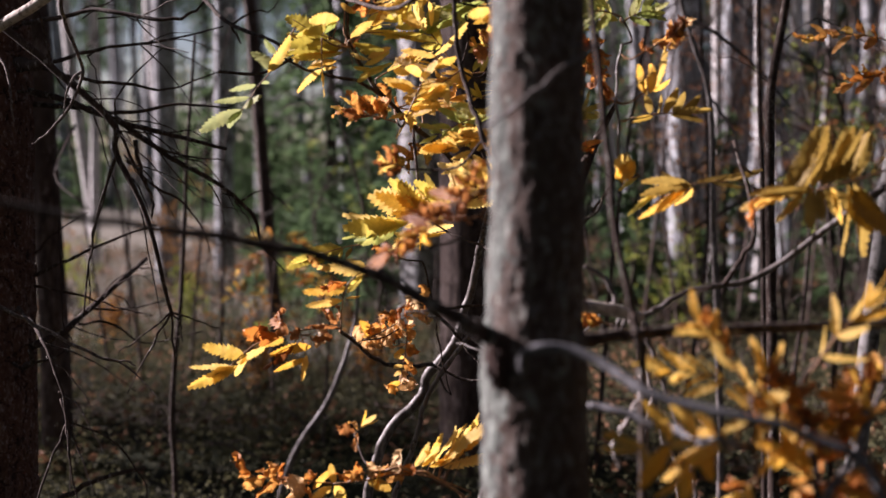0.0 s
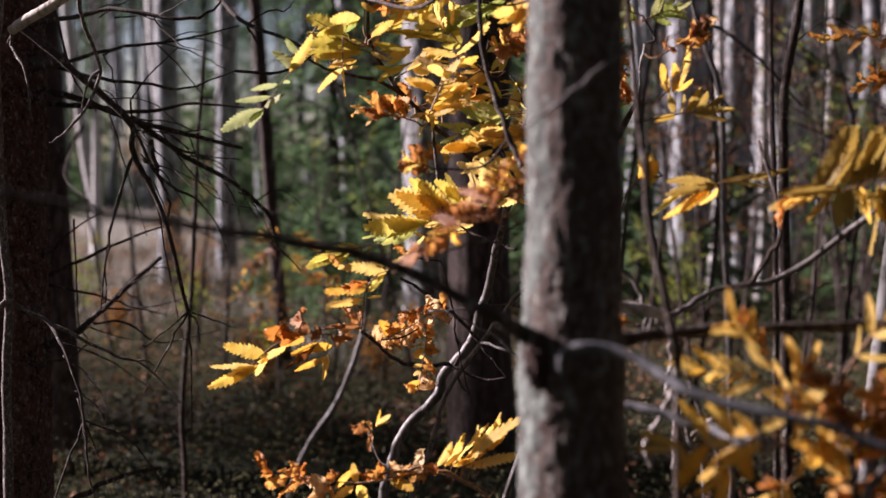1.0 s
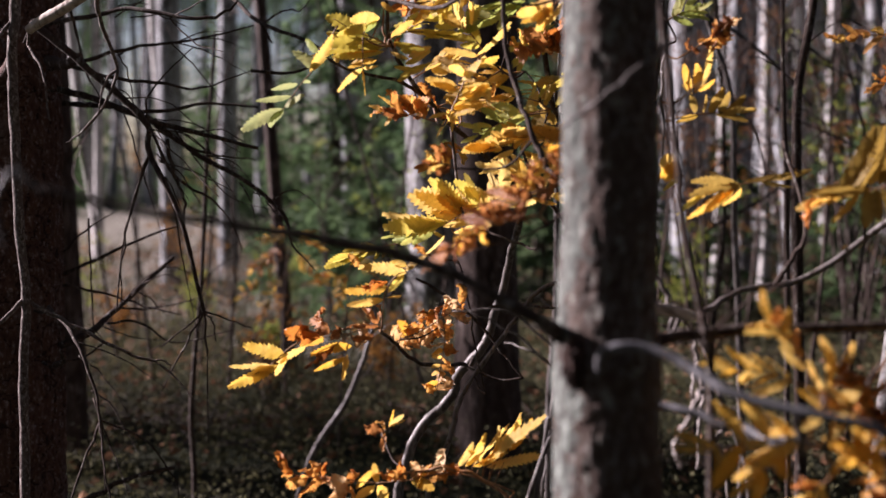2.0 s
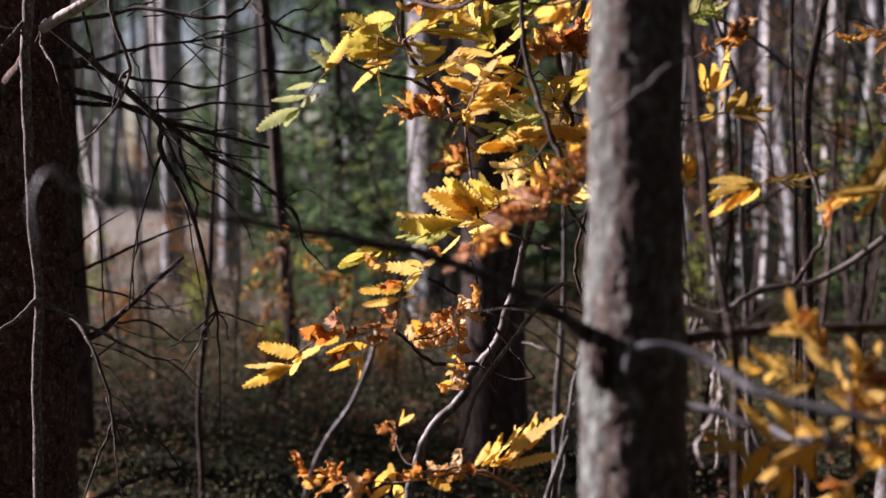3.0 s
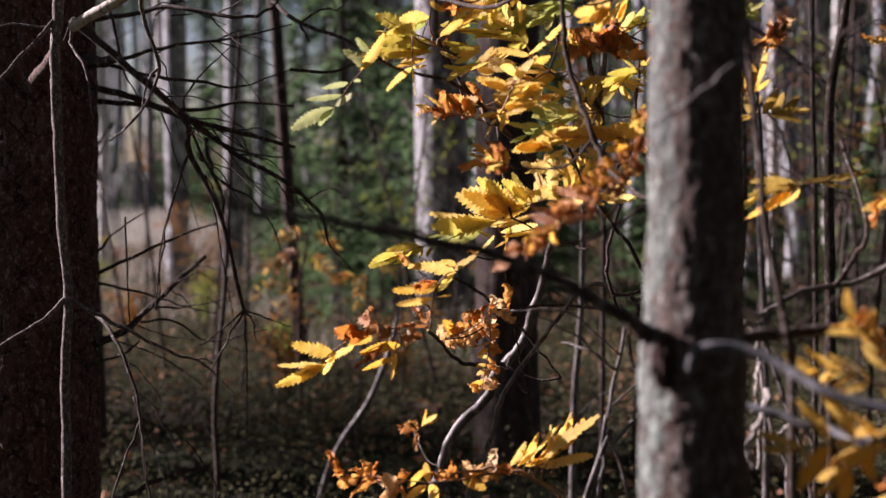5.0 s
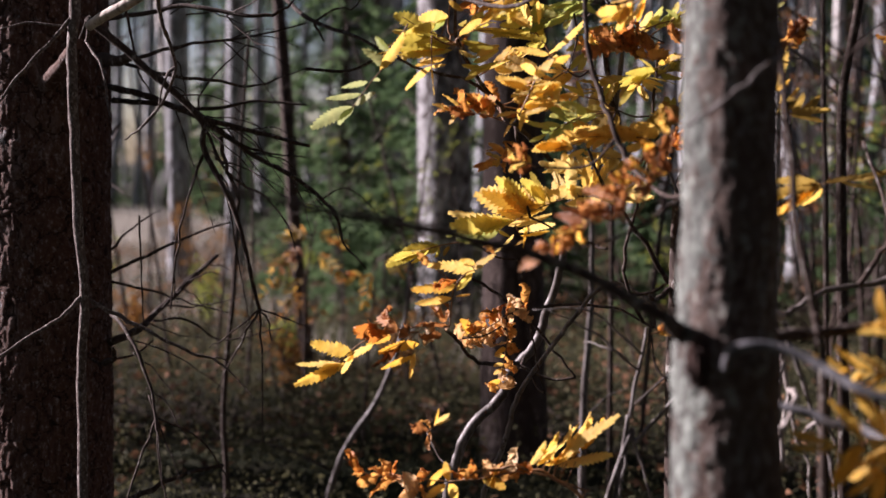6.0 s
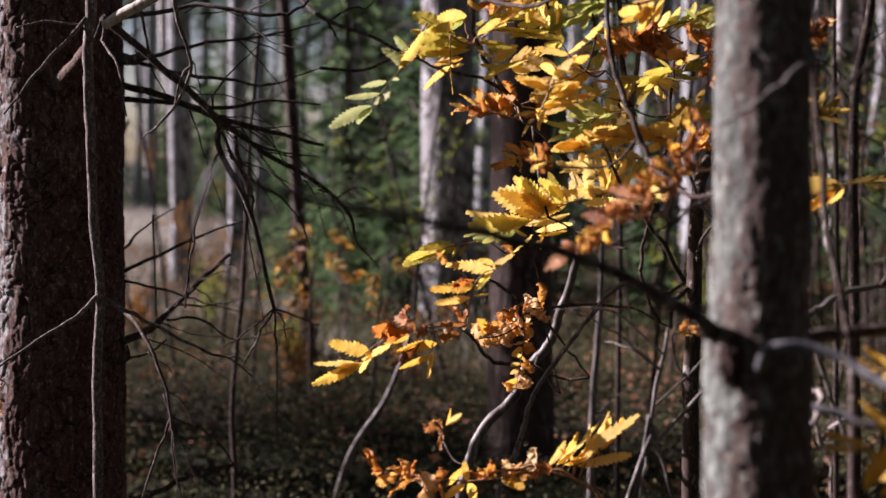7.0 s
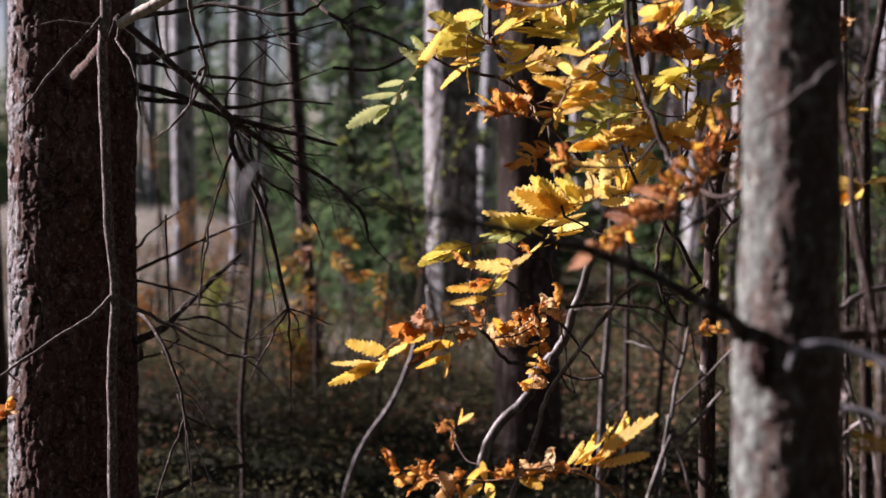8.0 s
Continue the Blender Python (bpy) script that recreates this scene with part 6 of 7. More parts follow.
    spray(r, [(0.189, 1.923, 1.258), (0.167, 1.923, 1.240), (0.145, 1.923, 1.222), (0.130, 1.923, 1.205)], [((0.154, 1.923, 1.231), (0.121, 1.957, 1.217), 0.26, "olive"), ((0.165, 1.923, 1.233), (0.126, 1.927, 1.233), 0.26, "olive"), ((0.173, 1.923, 1.249), (0.150, 1.935, 1.241), 0.4, "yellow"), ((0.142, 1.923, 1.219), (0.118, 1.901, 1.189), 0.3, "olive"), ((0.145, 1.923, 1.224), (0.165, 1.935, 1.200), 0.4, "yellow"), ((0.159, 1.923, 1.235), (0.184, 1.890, 1.224), 0.3, "olive"), ((0.172, 1.923, 1.245), (0.196, 1.933, 1.262), 0.3, "olive")])
    # leaves that come out from behind the young pine
    spray(r, [(0.131, 1.853, 1.294), (0.165, 1.853, 1.309), (0.203, 1.853, 1.318), (0.238, 1.853, 1.330)], [((0.145, 1.853, 1.301), (0.173, 1.869, 1.335), 0.3, "green"), ((0.177, 1.853, 1.304), (0.234, 1.835, 1.326), 0.22, "olive"), ((0.128, 1.853, 1.317), (0.144, 1.854, 1.348), 0.3, "gold"), ((0.136, 1.853, 1.306), (0.162, 1.875, 1.327), 0.4, "yellow"), ((0.186, 1.853, 1.308), (0.218, 1.844, 1.301), 0.25, "olive"), ((0.154, 1.853, 1.304), (0.128, 1.860, 1.293), 0.3, "yellow"), ((0.198, 1.853, 1.315), (0.177, 1.852, 1.330), 0.3, "green")])
    spray(r, [(0.246, 1.853, 1.287), (0.217, 1.853, 1.271), (0.197, 1.853, 1.264)], [((0.222, 1.853, 1.278), (0.172, 1.841, 1.283), 0.5, "brown"), ((0.219, 1.853, 1.275), (0.226, 1.836, 1.288), 0.6, "rust"), ((0.209, 1.853, 1.268), (0.205, 1.853, 1.288), 0.6, "rust"), ((0.218, 1.853, 1.251), (0.232, 1.834, 1.234), 0.6, "brown"), ((0.216, 1.853, 1.246), (0.208, 1.859, 1.229), 0.6, "brown"), ((0.214, 1.853, 1.219), (0.237, 1.843, 1.213), 0.4, "brown"), ((0.210, 1.853, 1.212), (0.202, 1.866, 1.195), 0.4, "dull")])
    # its last two leaflets carry shade in their dull tint
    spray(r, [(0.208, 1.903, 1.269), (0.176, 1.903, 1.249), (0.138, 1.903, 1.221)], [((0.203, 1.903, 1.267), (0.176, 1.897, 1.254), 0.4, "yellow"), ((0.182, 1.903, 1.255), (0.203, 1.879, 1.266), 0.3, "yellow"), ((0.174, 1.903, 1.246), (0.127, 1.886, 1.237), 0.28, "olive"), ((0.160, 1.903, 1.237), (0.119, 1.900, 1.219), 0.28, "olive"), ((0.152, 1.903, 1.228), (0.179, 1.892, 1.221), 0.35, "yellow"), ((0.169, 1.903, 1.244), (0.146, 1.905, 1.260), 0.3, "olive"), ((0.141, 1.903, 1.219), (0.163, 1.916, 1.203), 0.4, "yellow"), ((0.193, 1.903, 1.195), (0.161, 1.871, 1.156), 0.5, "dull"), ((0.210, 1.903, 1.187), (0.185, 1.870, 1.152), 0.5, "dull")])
    # more leaves within the crown
    rowan_leaf(r, (-0.142, 1.857, 1.280), (-0.229, 1.826, 1.262), "yellow", (-0.15, -0.45, 0.85), 4, 0.042, seed=18)
    rowan_leaf(r, (-0.147, 1.878, 1.292), (-0.079, 1.880, 1.325), "olive", (-0.15, -0.45, 0.85), 4, 0.044, seed=20)
    rowan_leaf(r, (-0.150, 1.881, 1.334), (-0.120, 1.885, 1.392), "olive", (-0.15, -0.45, 0.85), 4, 0.044, seed=22)
    rowan_leaf(r, (-0.033, 1.910, 1.181), (-0.155, 1.890, 1.176), "gold", (-0.15, -0.45, 0.85), 5, 0.041, (0.4, 0.5), "rust", seed=24)
    rowan_leaf(r, (0.025, 1.794, 1.236), (-0.051, 1.789, 1.164), "yellow", (-0.25, -0.6, 0.7), 5, 0.044, (0.2, 0.4), "rust", seed=26)
    rowan_leaf(r, (0.094, 1.791, 1.174), (-0.008, 1.769, 1.141), "green", (-0.25, -0.6, 0.7), 5, 0.044, seed=28)
    rowan_leaf(r, (0.162, 1.975, 1.222), (0.236, 1.977, 1.258), "olive", (-0.25, -0.6, 0.7), 5, 0.042, seed=30)
    rowan_leaf(r, (0.164, 1.827, 1.265), (0.054, 1.828, 1.272), "gold", (-0.25, -0.6, 0.7), 5, 0.041, (0.9, 0.9), "rust", seed=32)
    rowan_leaf(r, (0.061, 1.882, 1.323), (-0.022, 1.882, 1.310), "green", (-0.2, -0.5, 0.8), 5, 0.044, seed=34)
    rowan_leaf(r, (0.154, 1.879, 1.291), (0.237, 1.882, 1.337), "olive", (-0.2, -0.5, 0.8), 5, 0.044, seed=36)
    rowan_leaf(r, (0.005, 1.782, 1.360), (-0.082, 1.780, 1.329), "yellow", (-0.2, -0.5, 0.8), 5, 0.044, seed=38)
    rowan_leaf(r, (0.151, 1.716, 1.114), (0.035, 1.689, 1.135), "gold", (-0.2, -0.5, 0.8), 5, 0.041, (0.2, 0.2), "rust", seed=40)
    for i, (b, t, tint, d) in enumerate((
            ((0.166, 1.976, 1.240), (0.087, 1.974, 1.213), "yellow", 0.0), ((0.158, 1.969, 1.143), (0.242, 1.992, 1.188), "olive", 0.0), ((0.163, 1.966, 1.099), (0.093, 1.947, 1.103), "yellow", 0.1),
            ((0.097, 1.864, 1.065), (0.024, 1.886, 1.089), "yellow", 0.1), ((0.070, 1.927, 1.244), (-0.016, 1.925, 1.217), "gold", 0.2), ((0.012, 1.878, 1.256), (-0.043, 1.883, 1.322), "olive", 0.0),
            ((-0.074, 1.893, 1.185), (0.012, 1.874, 1.197), "gold", 0.3), ((0.139, 1.983, 1.336), (0.069, 1.979, 1.274), "olive", 0.0), ((0.153, 1.817, 1.123), (0.202, 1.787, 1.123), "rust", 0.8),
            ((-0.106, 1.927, 1.233), (-0.038, 1.928, 1.260), "yellow", 0.0), ((0.220, 1.879, 1.291), (0.246, 1.873, 1.208), "rust", 0.9), ((-0.004, 2.019, 1.124), (-0.076, 2.017, 1.097), "rust", 0.8))):
        rowan_leaf(r, b, t, tint, (-0.2, -0.55, 0.75), 5, 0.046, (d, d), "rust", seed=70 + i)
    # shrivelled leaves hanging in front
    limb(r, [(0.113, 1.283, 1.075), (0.059, 1.251, 1.046), (0.016, 1.240, 1.023), (-0.034, 1.249, 1.010)], (0.0022, 0.0012), M_TWIG, "twig")
    rowan_leaf(r, (0.038, 1.251, 1.046), (-0.057, 1.249, 1.010), "brown", (-0.15, -0.45, 0.85), 5, 0.045, (0.8, 0.9), "brown", seed=41)
    rowan_leaf(r, (0.047, 1.253, 1.075), (-0.017, 1.251, 1.034), "rust", (-0.15, -0.45, 0.85), 4, 0.042, (0.7, 0.8), "brown", seed=42)
    rowan_leaf(r, (0.095, 1.284, 1.092), (0.031, 1.263, 1.074), "rust", (-0.15, -0.45, 0.85), 4, 0.042, (0.9, 0.9), "brown", seed=43)
    rowan_leaf(r, (0.117, 1.308, 1.147), (0.041, 1.285, 1.098), "rust", (-0.3, -0.9, 0.3), 3, 0.042, (1, 1), "brown", seed=44)
    rowan_leaf(r, (-0.045, 1.503, 1.093), (-0.065, 1.504, 1.100), "brown", (-0.3, -0.9, 0.3), 2, 0.04, (1, 1), "brown", seed=45)
    # shoots that show on the far side of the young pine
    limb(r, [(0.194, 1.698, 1.018), (0.215, 1.650, 1.047), (0.234, 1.625, 1.108), (0.230, 1.631, 1.205), (0.238, 1.635, 1.258)], (0.002, 0.0018), M_GREY, "twig", buds=3)
    # sprays on the far side of the young pine
    spray(r, [(0.249, 1.622, 1.238), (0.276, 1.622, 1.254), (0.299, 1.622, 1.267), (0.318, 1.622, 1.287)], [((0.274, 1.622, 1.253), (0.266, 1.608, 1.240), 0.5, "brown"), ((0.279, 1.622, 1.256), (0.288, 1.625, 1.271), 0.5, "rust"), ((0.288, 1.622, 1.260), (0.308, 1.640, 1.268), 0.6, "rust"), ((0.295, 1.622, 1.265), (0.315, 1.643, 1.282), 0.5, "brown"), ((0.311, 1.622, 1.280), (0.325, 1.638, 1.298), 0.4, "tan"), ((0.284, 1.622, 1.257), (0.301, 1.622, 1.253), 0.5, "brown"), ((0.265, 1.622, 1.248), (0.257, 1.626, 1.262), 0.4, "brown")])
    spray(r, [(0.250, 1.622, 1.182), (0.266, 1.622, 1.195), (0.275, 1.622, 1.204)], [((0.268, 1.622, 1.193), (0.258, 1.618, 1.229), 0.4, "gold"), ((0.275, 1.622, 1.193), (0.271, 1.603, 1.228), 0.35, "gold"), ((0.280, 1.622, 1.197), (0.292, 1.615, 1.251), 0.22, "gold"), ((0.277, 1.622, 1.197), (0.302, 1.635, 1.211), 0.35, "gold"), ((0.272, 1.622, 1.191), (0.258, 1.625, 1.204), 0.4, "gold")])
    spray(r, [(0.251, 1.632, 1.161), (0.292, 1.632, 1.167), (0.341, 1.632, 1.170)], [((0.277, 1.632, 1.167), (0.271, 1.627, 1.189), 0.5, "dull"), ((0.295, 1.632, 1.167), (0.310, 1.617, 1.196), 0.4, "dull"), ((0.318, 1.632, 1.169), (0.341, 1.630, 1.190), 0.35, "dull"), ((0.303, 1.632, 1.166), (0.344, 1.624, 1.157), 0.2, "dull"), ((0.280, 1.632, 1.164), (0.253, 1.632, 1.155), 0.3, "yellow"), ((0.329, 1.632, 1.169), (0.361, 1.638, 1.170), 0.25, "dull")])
    spray(r, [(0.265, 1.642, 1.083), (0.256, 1.642, 1.092), (0.251, 1.642, 1.100)], [((0.256, 1.642, 1.097), (0.228, 1.610, 1.102), 0.7, "gold"), ((0.263, 1.642, 1.084), (0.238, 1.640, 1.065), 0.2, "olive")])
    rowan_leaf(r, (0.249, 1.718, 1.305), (0.202, 1.719, 1.313), "green", (-0.3, -0.8, 0.3), 3, 0.04, seed=12)
    rowan_leaf(r, (0.249, 1.718, 1.297), (0.289, 1.719, 1.313), "green", (-0.3, -0.8, 0.3), 3, 0.035, seed=13)


build_rowan()


def build_rowan_shoots():
    """A second rowan, whose leaves hang on the other side of the young pine."""
    r = thing("rowan_sapling", (0.568, 1.421, -0.088), "rowan sapling with olive and golden feathered leaves and dead grey twigs", "sapling")
    limb(r, [(0.568, 1.421, -0.088), (0.617, 1.425, 0.691), (0.569, 1.403, 1.094), (0.510, 1.402, 1.074), (0.439, 1.418, 1.018), (0.372, 1.434, 0.967), (0.287, 1.413, 0.952), (0.244, 1.392, 0.932), (0.227, 1.381, 0.926)], (0.008, 0.007, 0.0045, 0.0038, 0.0034, 0.0032), M_GREY, "stem", sides=10, buds=8)
    limb(r, [(0.225, 1.371, 0.926), (0.201, 1.362, 0.934), (0.158, 1.352, 0.942), (0.126, 1.343, 0.948)], (0.006, 0.007, 0.0075, 0.0075), M_PALE, "branch_stub", "pale bare broken end", buds=2)
    limb(r, [(0.329, 1.424, 0.958), (0.349, 1.426, 0.988), (0.366, 1.428, 1.027), (0.359, 1.506, 1.128)], (0.0035, 0.002), M_TWIG, "twig", buds=3)
    limb(r, [(0.228, 1.371, 0.921), (0.241, 1.368, 0.877), (0.263, 1.363, 0.813), (0.283, 1.359, 0.755), (0.286, 1.355, 0.698)], (0.003, 0.0022), M_GREY, "twig", buds=4)
    limb(r, [(0.161, 1.375, 0.985), (0.190, 1.374, 0.960), (0.199, 1.371, 0.928), (0.196, 1.370, 0.902)], (0.003, 0.0025), M_GREY, "twig")
    for k, line in enumerate(([(0.212, 1.372, 0.927), (0.224, 1.382, 0.906), (0.234, 1.392, 0.872), (0.244, 1.402, 0.838), (0.240, 1.402, 0.804), (0.238, 1.402, 0.744)], [(0.234, 1.392, 0.872), (0.223, 1.362, 0.861), (0.221, 1.352, 0.840), (0.215, 1.352, 0.821)],
                              [(0.244, 1.402, 0.838), (0.205, 1.250, 0.862), (0.187, 1.202, 0.849), (0.175, 1.192, 0.834), (0.168, 1.182, 0.820), (0.174, 1.182, 0.801)], [(0.243, 1.402, 0.837), (0.259, 1.412, 0.775), (0.274, 1.422, 0.753), (0.282, 1.432, 0.695)], [(0.259, 1.412, 0.775), (0.284, 1.402, 0.801), (0.302, 1.402, 0.770)])):
        limb(r, line, (0.0030, 0.0026, 0.0022) if k % 2 == 0 else (0.0022, 0.0014), M_PALE_TWIG, "twig", "pale curled dead twig", buds=2, seed=k)
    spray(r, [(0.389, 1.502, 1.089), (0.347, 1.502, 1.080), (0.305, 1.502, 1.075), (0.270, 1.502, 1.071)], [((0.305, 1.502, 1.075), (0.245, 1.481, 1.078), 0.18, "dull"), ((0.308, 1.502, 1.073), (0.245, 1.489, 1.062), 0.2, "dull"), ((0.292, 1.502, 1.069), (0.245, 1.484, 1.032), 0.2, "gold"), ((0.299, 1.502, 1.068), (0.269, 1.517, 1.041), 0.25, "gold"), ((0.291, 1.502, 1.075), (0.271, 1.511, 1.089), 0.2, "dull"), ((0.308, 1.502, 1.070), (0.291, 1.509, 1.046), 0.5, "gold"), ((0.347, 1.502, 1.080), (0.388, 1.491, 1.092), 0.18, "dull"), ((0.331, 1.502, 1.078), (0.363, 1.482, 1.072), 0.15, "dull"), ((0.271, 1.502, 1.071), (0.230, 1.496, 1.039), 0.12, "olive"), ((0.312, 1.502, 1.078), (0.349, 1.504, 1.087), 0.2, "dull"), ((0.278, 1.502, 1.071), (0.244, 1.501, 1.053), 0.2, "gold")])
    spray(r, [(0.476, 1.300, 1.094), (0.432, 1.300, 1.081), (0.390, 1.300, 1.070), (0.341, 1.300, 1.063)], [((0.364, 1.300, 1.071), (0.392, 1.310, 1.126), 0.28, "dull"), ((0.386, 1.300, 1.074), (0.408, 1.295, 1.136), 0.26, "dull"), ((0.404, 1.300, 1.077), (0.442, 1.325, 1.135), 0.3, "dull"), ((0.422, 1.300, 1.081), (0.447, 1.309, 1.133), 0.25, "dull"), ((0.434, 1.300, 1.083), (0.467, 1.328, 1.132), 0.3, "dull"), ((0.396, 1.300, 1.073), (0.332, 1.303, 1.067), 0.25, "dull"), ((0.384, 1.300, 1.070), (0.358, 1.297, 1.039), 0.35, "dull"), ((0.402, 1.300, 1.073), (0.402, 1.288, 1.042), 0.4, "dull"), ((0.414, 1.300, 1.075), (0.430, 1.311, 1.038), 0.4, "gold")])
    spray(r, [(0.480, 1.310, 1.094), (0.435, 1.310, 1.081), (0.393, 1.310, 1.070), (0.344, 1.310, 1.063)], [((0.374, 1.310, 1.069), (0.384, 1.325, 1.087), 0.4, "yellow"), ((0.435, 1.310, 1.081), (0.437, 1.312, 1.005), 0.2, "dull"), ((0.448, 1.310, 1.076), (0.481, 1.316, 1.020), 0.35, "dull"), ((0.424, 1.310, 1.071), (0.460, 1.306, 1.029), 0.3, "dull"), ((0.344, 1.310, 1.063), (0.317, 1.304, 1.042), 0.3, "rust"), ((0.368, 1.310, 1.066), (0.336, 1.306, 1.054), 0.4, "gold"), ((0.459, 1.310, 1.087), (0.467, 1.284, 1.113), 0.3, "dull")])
    rowan_leaf(r, (0.199, 1.440, 0.909), (0.169, 1.440, 0.911), "rust", (-0.3, -0.8, 0.3), 3, 0.028, (0.8, 0.8), "rust", seed=14)


build_rowan_shoots()


def build_front_rowan():
    """The nearest rowan shoot, out of focus."""
    r = thing("rowan_sapling", (0.326, 0.906, 0.006), "close rowan shoot with broad golden leaves and bare grey twigs", "sapling")
    limb(r, [(0.326, 0.906, 0.006), (0.366, 0.867, 0.596), (0.314, 0.845, 0.857), (0.262, 0.860, 0.905), (0.215, 0.872, 0.917), (0.191, 0.882, 0.921), (0.169, 0.892, 0.925), (0.150, 0.902, 0.931), (0.135, 0.917, 0.940), (0.119, 0.930, 0.949), (0.097, 0.940, 0.956), (0.080, 0.942, 0.957), (0.070, 0.944, 0.955), (0.064, 0.946, 0.951), (0.063, 0.951, 0.944), (0.064, 0.960, 0.937)], (0.0035, 0.0034, 0.0033, 0.0034, 0.0036, 0.0039, 0.0042, 0.0046, 0.0047, 0.0042), M_STUB, "stem", sides=16, rough=0.0)
    limb(r, [(0.240, 0.986, 0.869), (0.213, 1.036, 0.866), (0.173, 1.067, 0.876), (0.131, 1.087, 0.882)], (0.0045, 0.004, 0.0035), M_STUB, "branch", sides=10, rough=0.05)
    rowan_leaf(r, (0.259, 1.006, 0.864), (0.164, 1.006, 0.859), "gold", (-0.8, -0.5, 0.4), 3, 0.048, seed=1, spread_deg=65)
    rowan_leaf(r, (0.247, 1.017, 0.881), (0.206, 1.004, 0.840), "gold", (-0.8, -0.5, 0.4), 2, 0.042, seed=2)
    rowan_leaf(r, (0.266, 1.037, 0.879), (0.281, 1.040, 0.920), "gold", (-0.8, -0.5, 0.4), 2, 0.04, (0.2, 0.2), seed=3)
    rowan_leaf(r, (0.271, 1.058, 0.897), (0.222, 1.043, 0.964), "gold", (-0.8, -0.5, 0.4), 4, 0.036, (0.2, 0.5), "rust", seed=4)
    rowan_leaf(r, (0.274, 1.088, 0.896), (0.202, 1.090, 0.912), "gold", (-0.6, -0.4, 0.7), 4, 0.04, seed=5, slim=0.7)
    rowan_leaf(r, (0.319, 1.069, 0.905), (0.379, 1.074, 0.975), "gold", (-0.8, -0.5, 0.4), 3, 0.044, seed=6, slim=0.7)
    rowan_leaf(r, (0.340, 1.085, 0.851), (0.396, 1.090, 0.912), "rust", (-0.8, -0.5, 0.4), 5, 0.042, (0.7, 0.7), "brown", seed=7)
    rowan_leaf(r, (0.320, 1.035, 0.852), (0.300, 1.039, 0.901), "rust", (-0.8, -0.5, 0.4), 5, 0.04, (0.7, 0.7), "brown", seed=8)
    rowan_leaf(r, (0.378, 1.035, 0.842), (0.310, 1.037, 0.872), "rust", (-0.8, -0.5, 0.4), 5, 0.042, (0.8, 0.7), "brown", seed=9)
    rowan_leaf(r, (0.318, 1.013, 0.819), (0.285, 1.016, 0.857), "gold", (-0.8, -0.5, 0.4), 4, 0.042, (0.5, 0.4), "rust", seed=10)
    rowan_leaf(r, (0.304, 1.012, 0.809), (0.371, 1.013, 0.824), "rust", (-0.8, -0.5, 0.4), 5, 0.042, (0.6, 0.6), "brown", seed=11)
    limb(r, [(0.300, 0.953, 0.826), (0.332, 0.985, 0.855), (0.378, 1.039, 0.901), (0.417, 1.093, 0.963)], (0.004, 0.002), M_GREY, "branch")
    limb(r, [(0.303, 0.963, 0.828), (0.306, 1.006, 0.869), (0.325, 1.089, 0.902), (0.366, 1.092, 0.952)], (0.003, 0.002), M_TWIG, "branch")
    limb(r, [(0.246, 0.956, 0.871), (0.253, 0.988, 0.892), (0.264, 1.029, 0.908)], (0.002, 0.0015), M_TWIG, "twig")
    for i, (b, t, tint, d) in enumerate((
            ((0.295, 1.018, 0.895), (0.259, 1.008, 0.888), "gold", 0.2), ((0.354, 1.038, 0.891), (0.330, 1.035, 0.852), "rust", 0.8), ((0.371, 1.017, 0.876), (0.342, 1.019, 0.905), "rust", 0.7), ((0.263, 1.004, 0.836), (0.235, 1.002, 0.812), "gold", 0.2),
            ((0.342, 1.014, 0.833), (0.314, 1.012, 0.809), "rust", 0.8), )):
        rowan_leaf(r, b, t, tint, (-0.8, -0.5, 0.4), 3, 0.036, (d, d), "rust", seed=90 + i, spread_deg=60)


build_front_rowan()


def stem_thing(points, radii, material, label, base, twigs=(), name="sapling_stem"):
    s = thing(name, base, label, "sapling")
    limb(s, [base] + points, radii, material, "stem", sides=10, buds=8, rough=0.2)
    if not twigs:
        rnd = random.Random(int(1000 * abs(base[0])) + len(points))
        line = spline(points, 4)
        for k in range(4):
            b = line[rnd.randrange(2, len(line) - 2)]
            l, w = rnd.uniform(0.05, 0.16), rnd.choice((-1, 1))
            twigs += (([tuple(b), tuple(b + Vector((w * l * 0.5, rnd.gauss(0, 0.02), l * 0.4))), tuple(b + Vector((w * l, rnd.gauss(0, 0.03), l * rnd.uniform(0.4, 1.2))))], (0.0016, 0.0013, 0.0007)),)
    for pts, rad in twigs:
        limb(s, pts, rad, material, "twig", buds=2)
    return s


def side_twigs(rnd, x, y, z, h, a):
    """Short side twigs for a bare stem."""
    out = []
    for _ in range(4):
        k, w, l = rnd.uniform(0.3, 0.95), rnd.choice((-1, 1)), rnd.uniform(0.15, 0.45)
        b = Vector((x + a * h * k, y, z + h * k))
        out.append(([tuple(b), tuple(b + Vector((w * l * 0.5, rnd.gauss(0, 0.1), l * 0.35))), tuple(b + Vector((w * l, rnd.gauss(0, 0.15), l * rnd.uniform(0.3, 0.9))))], (0.004, 0.0025, 0.001)))
    return out


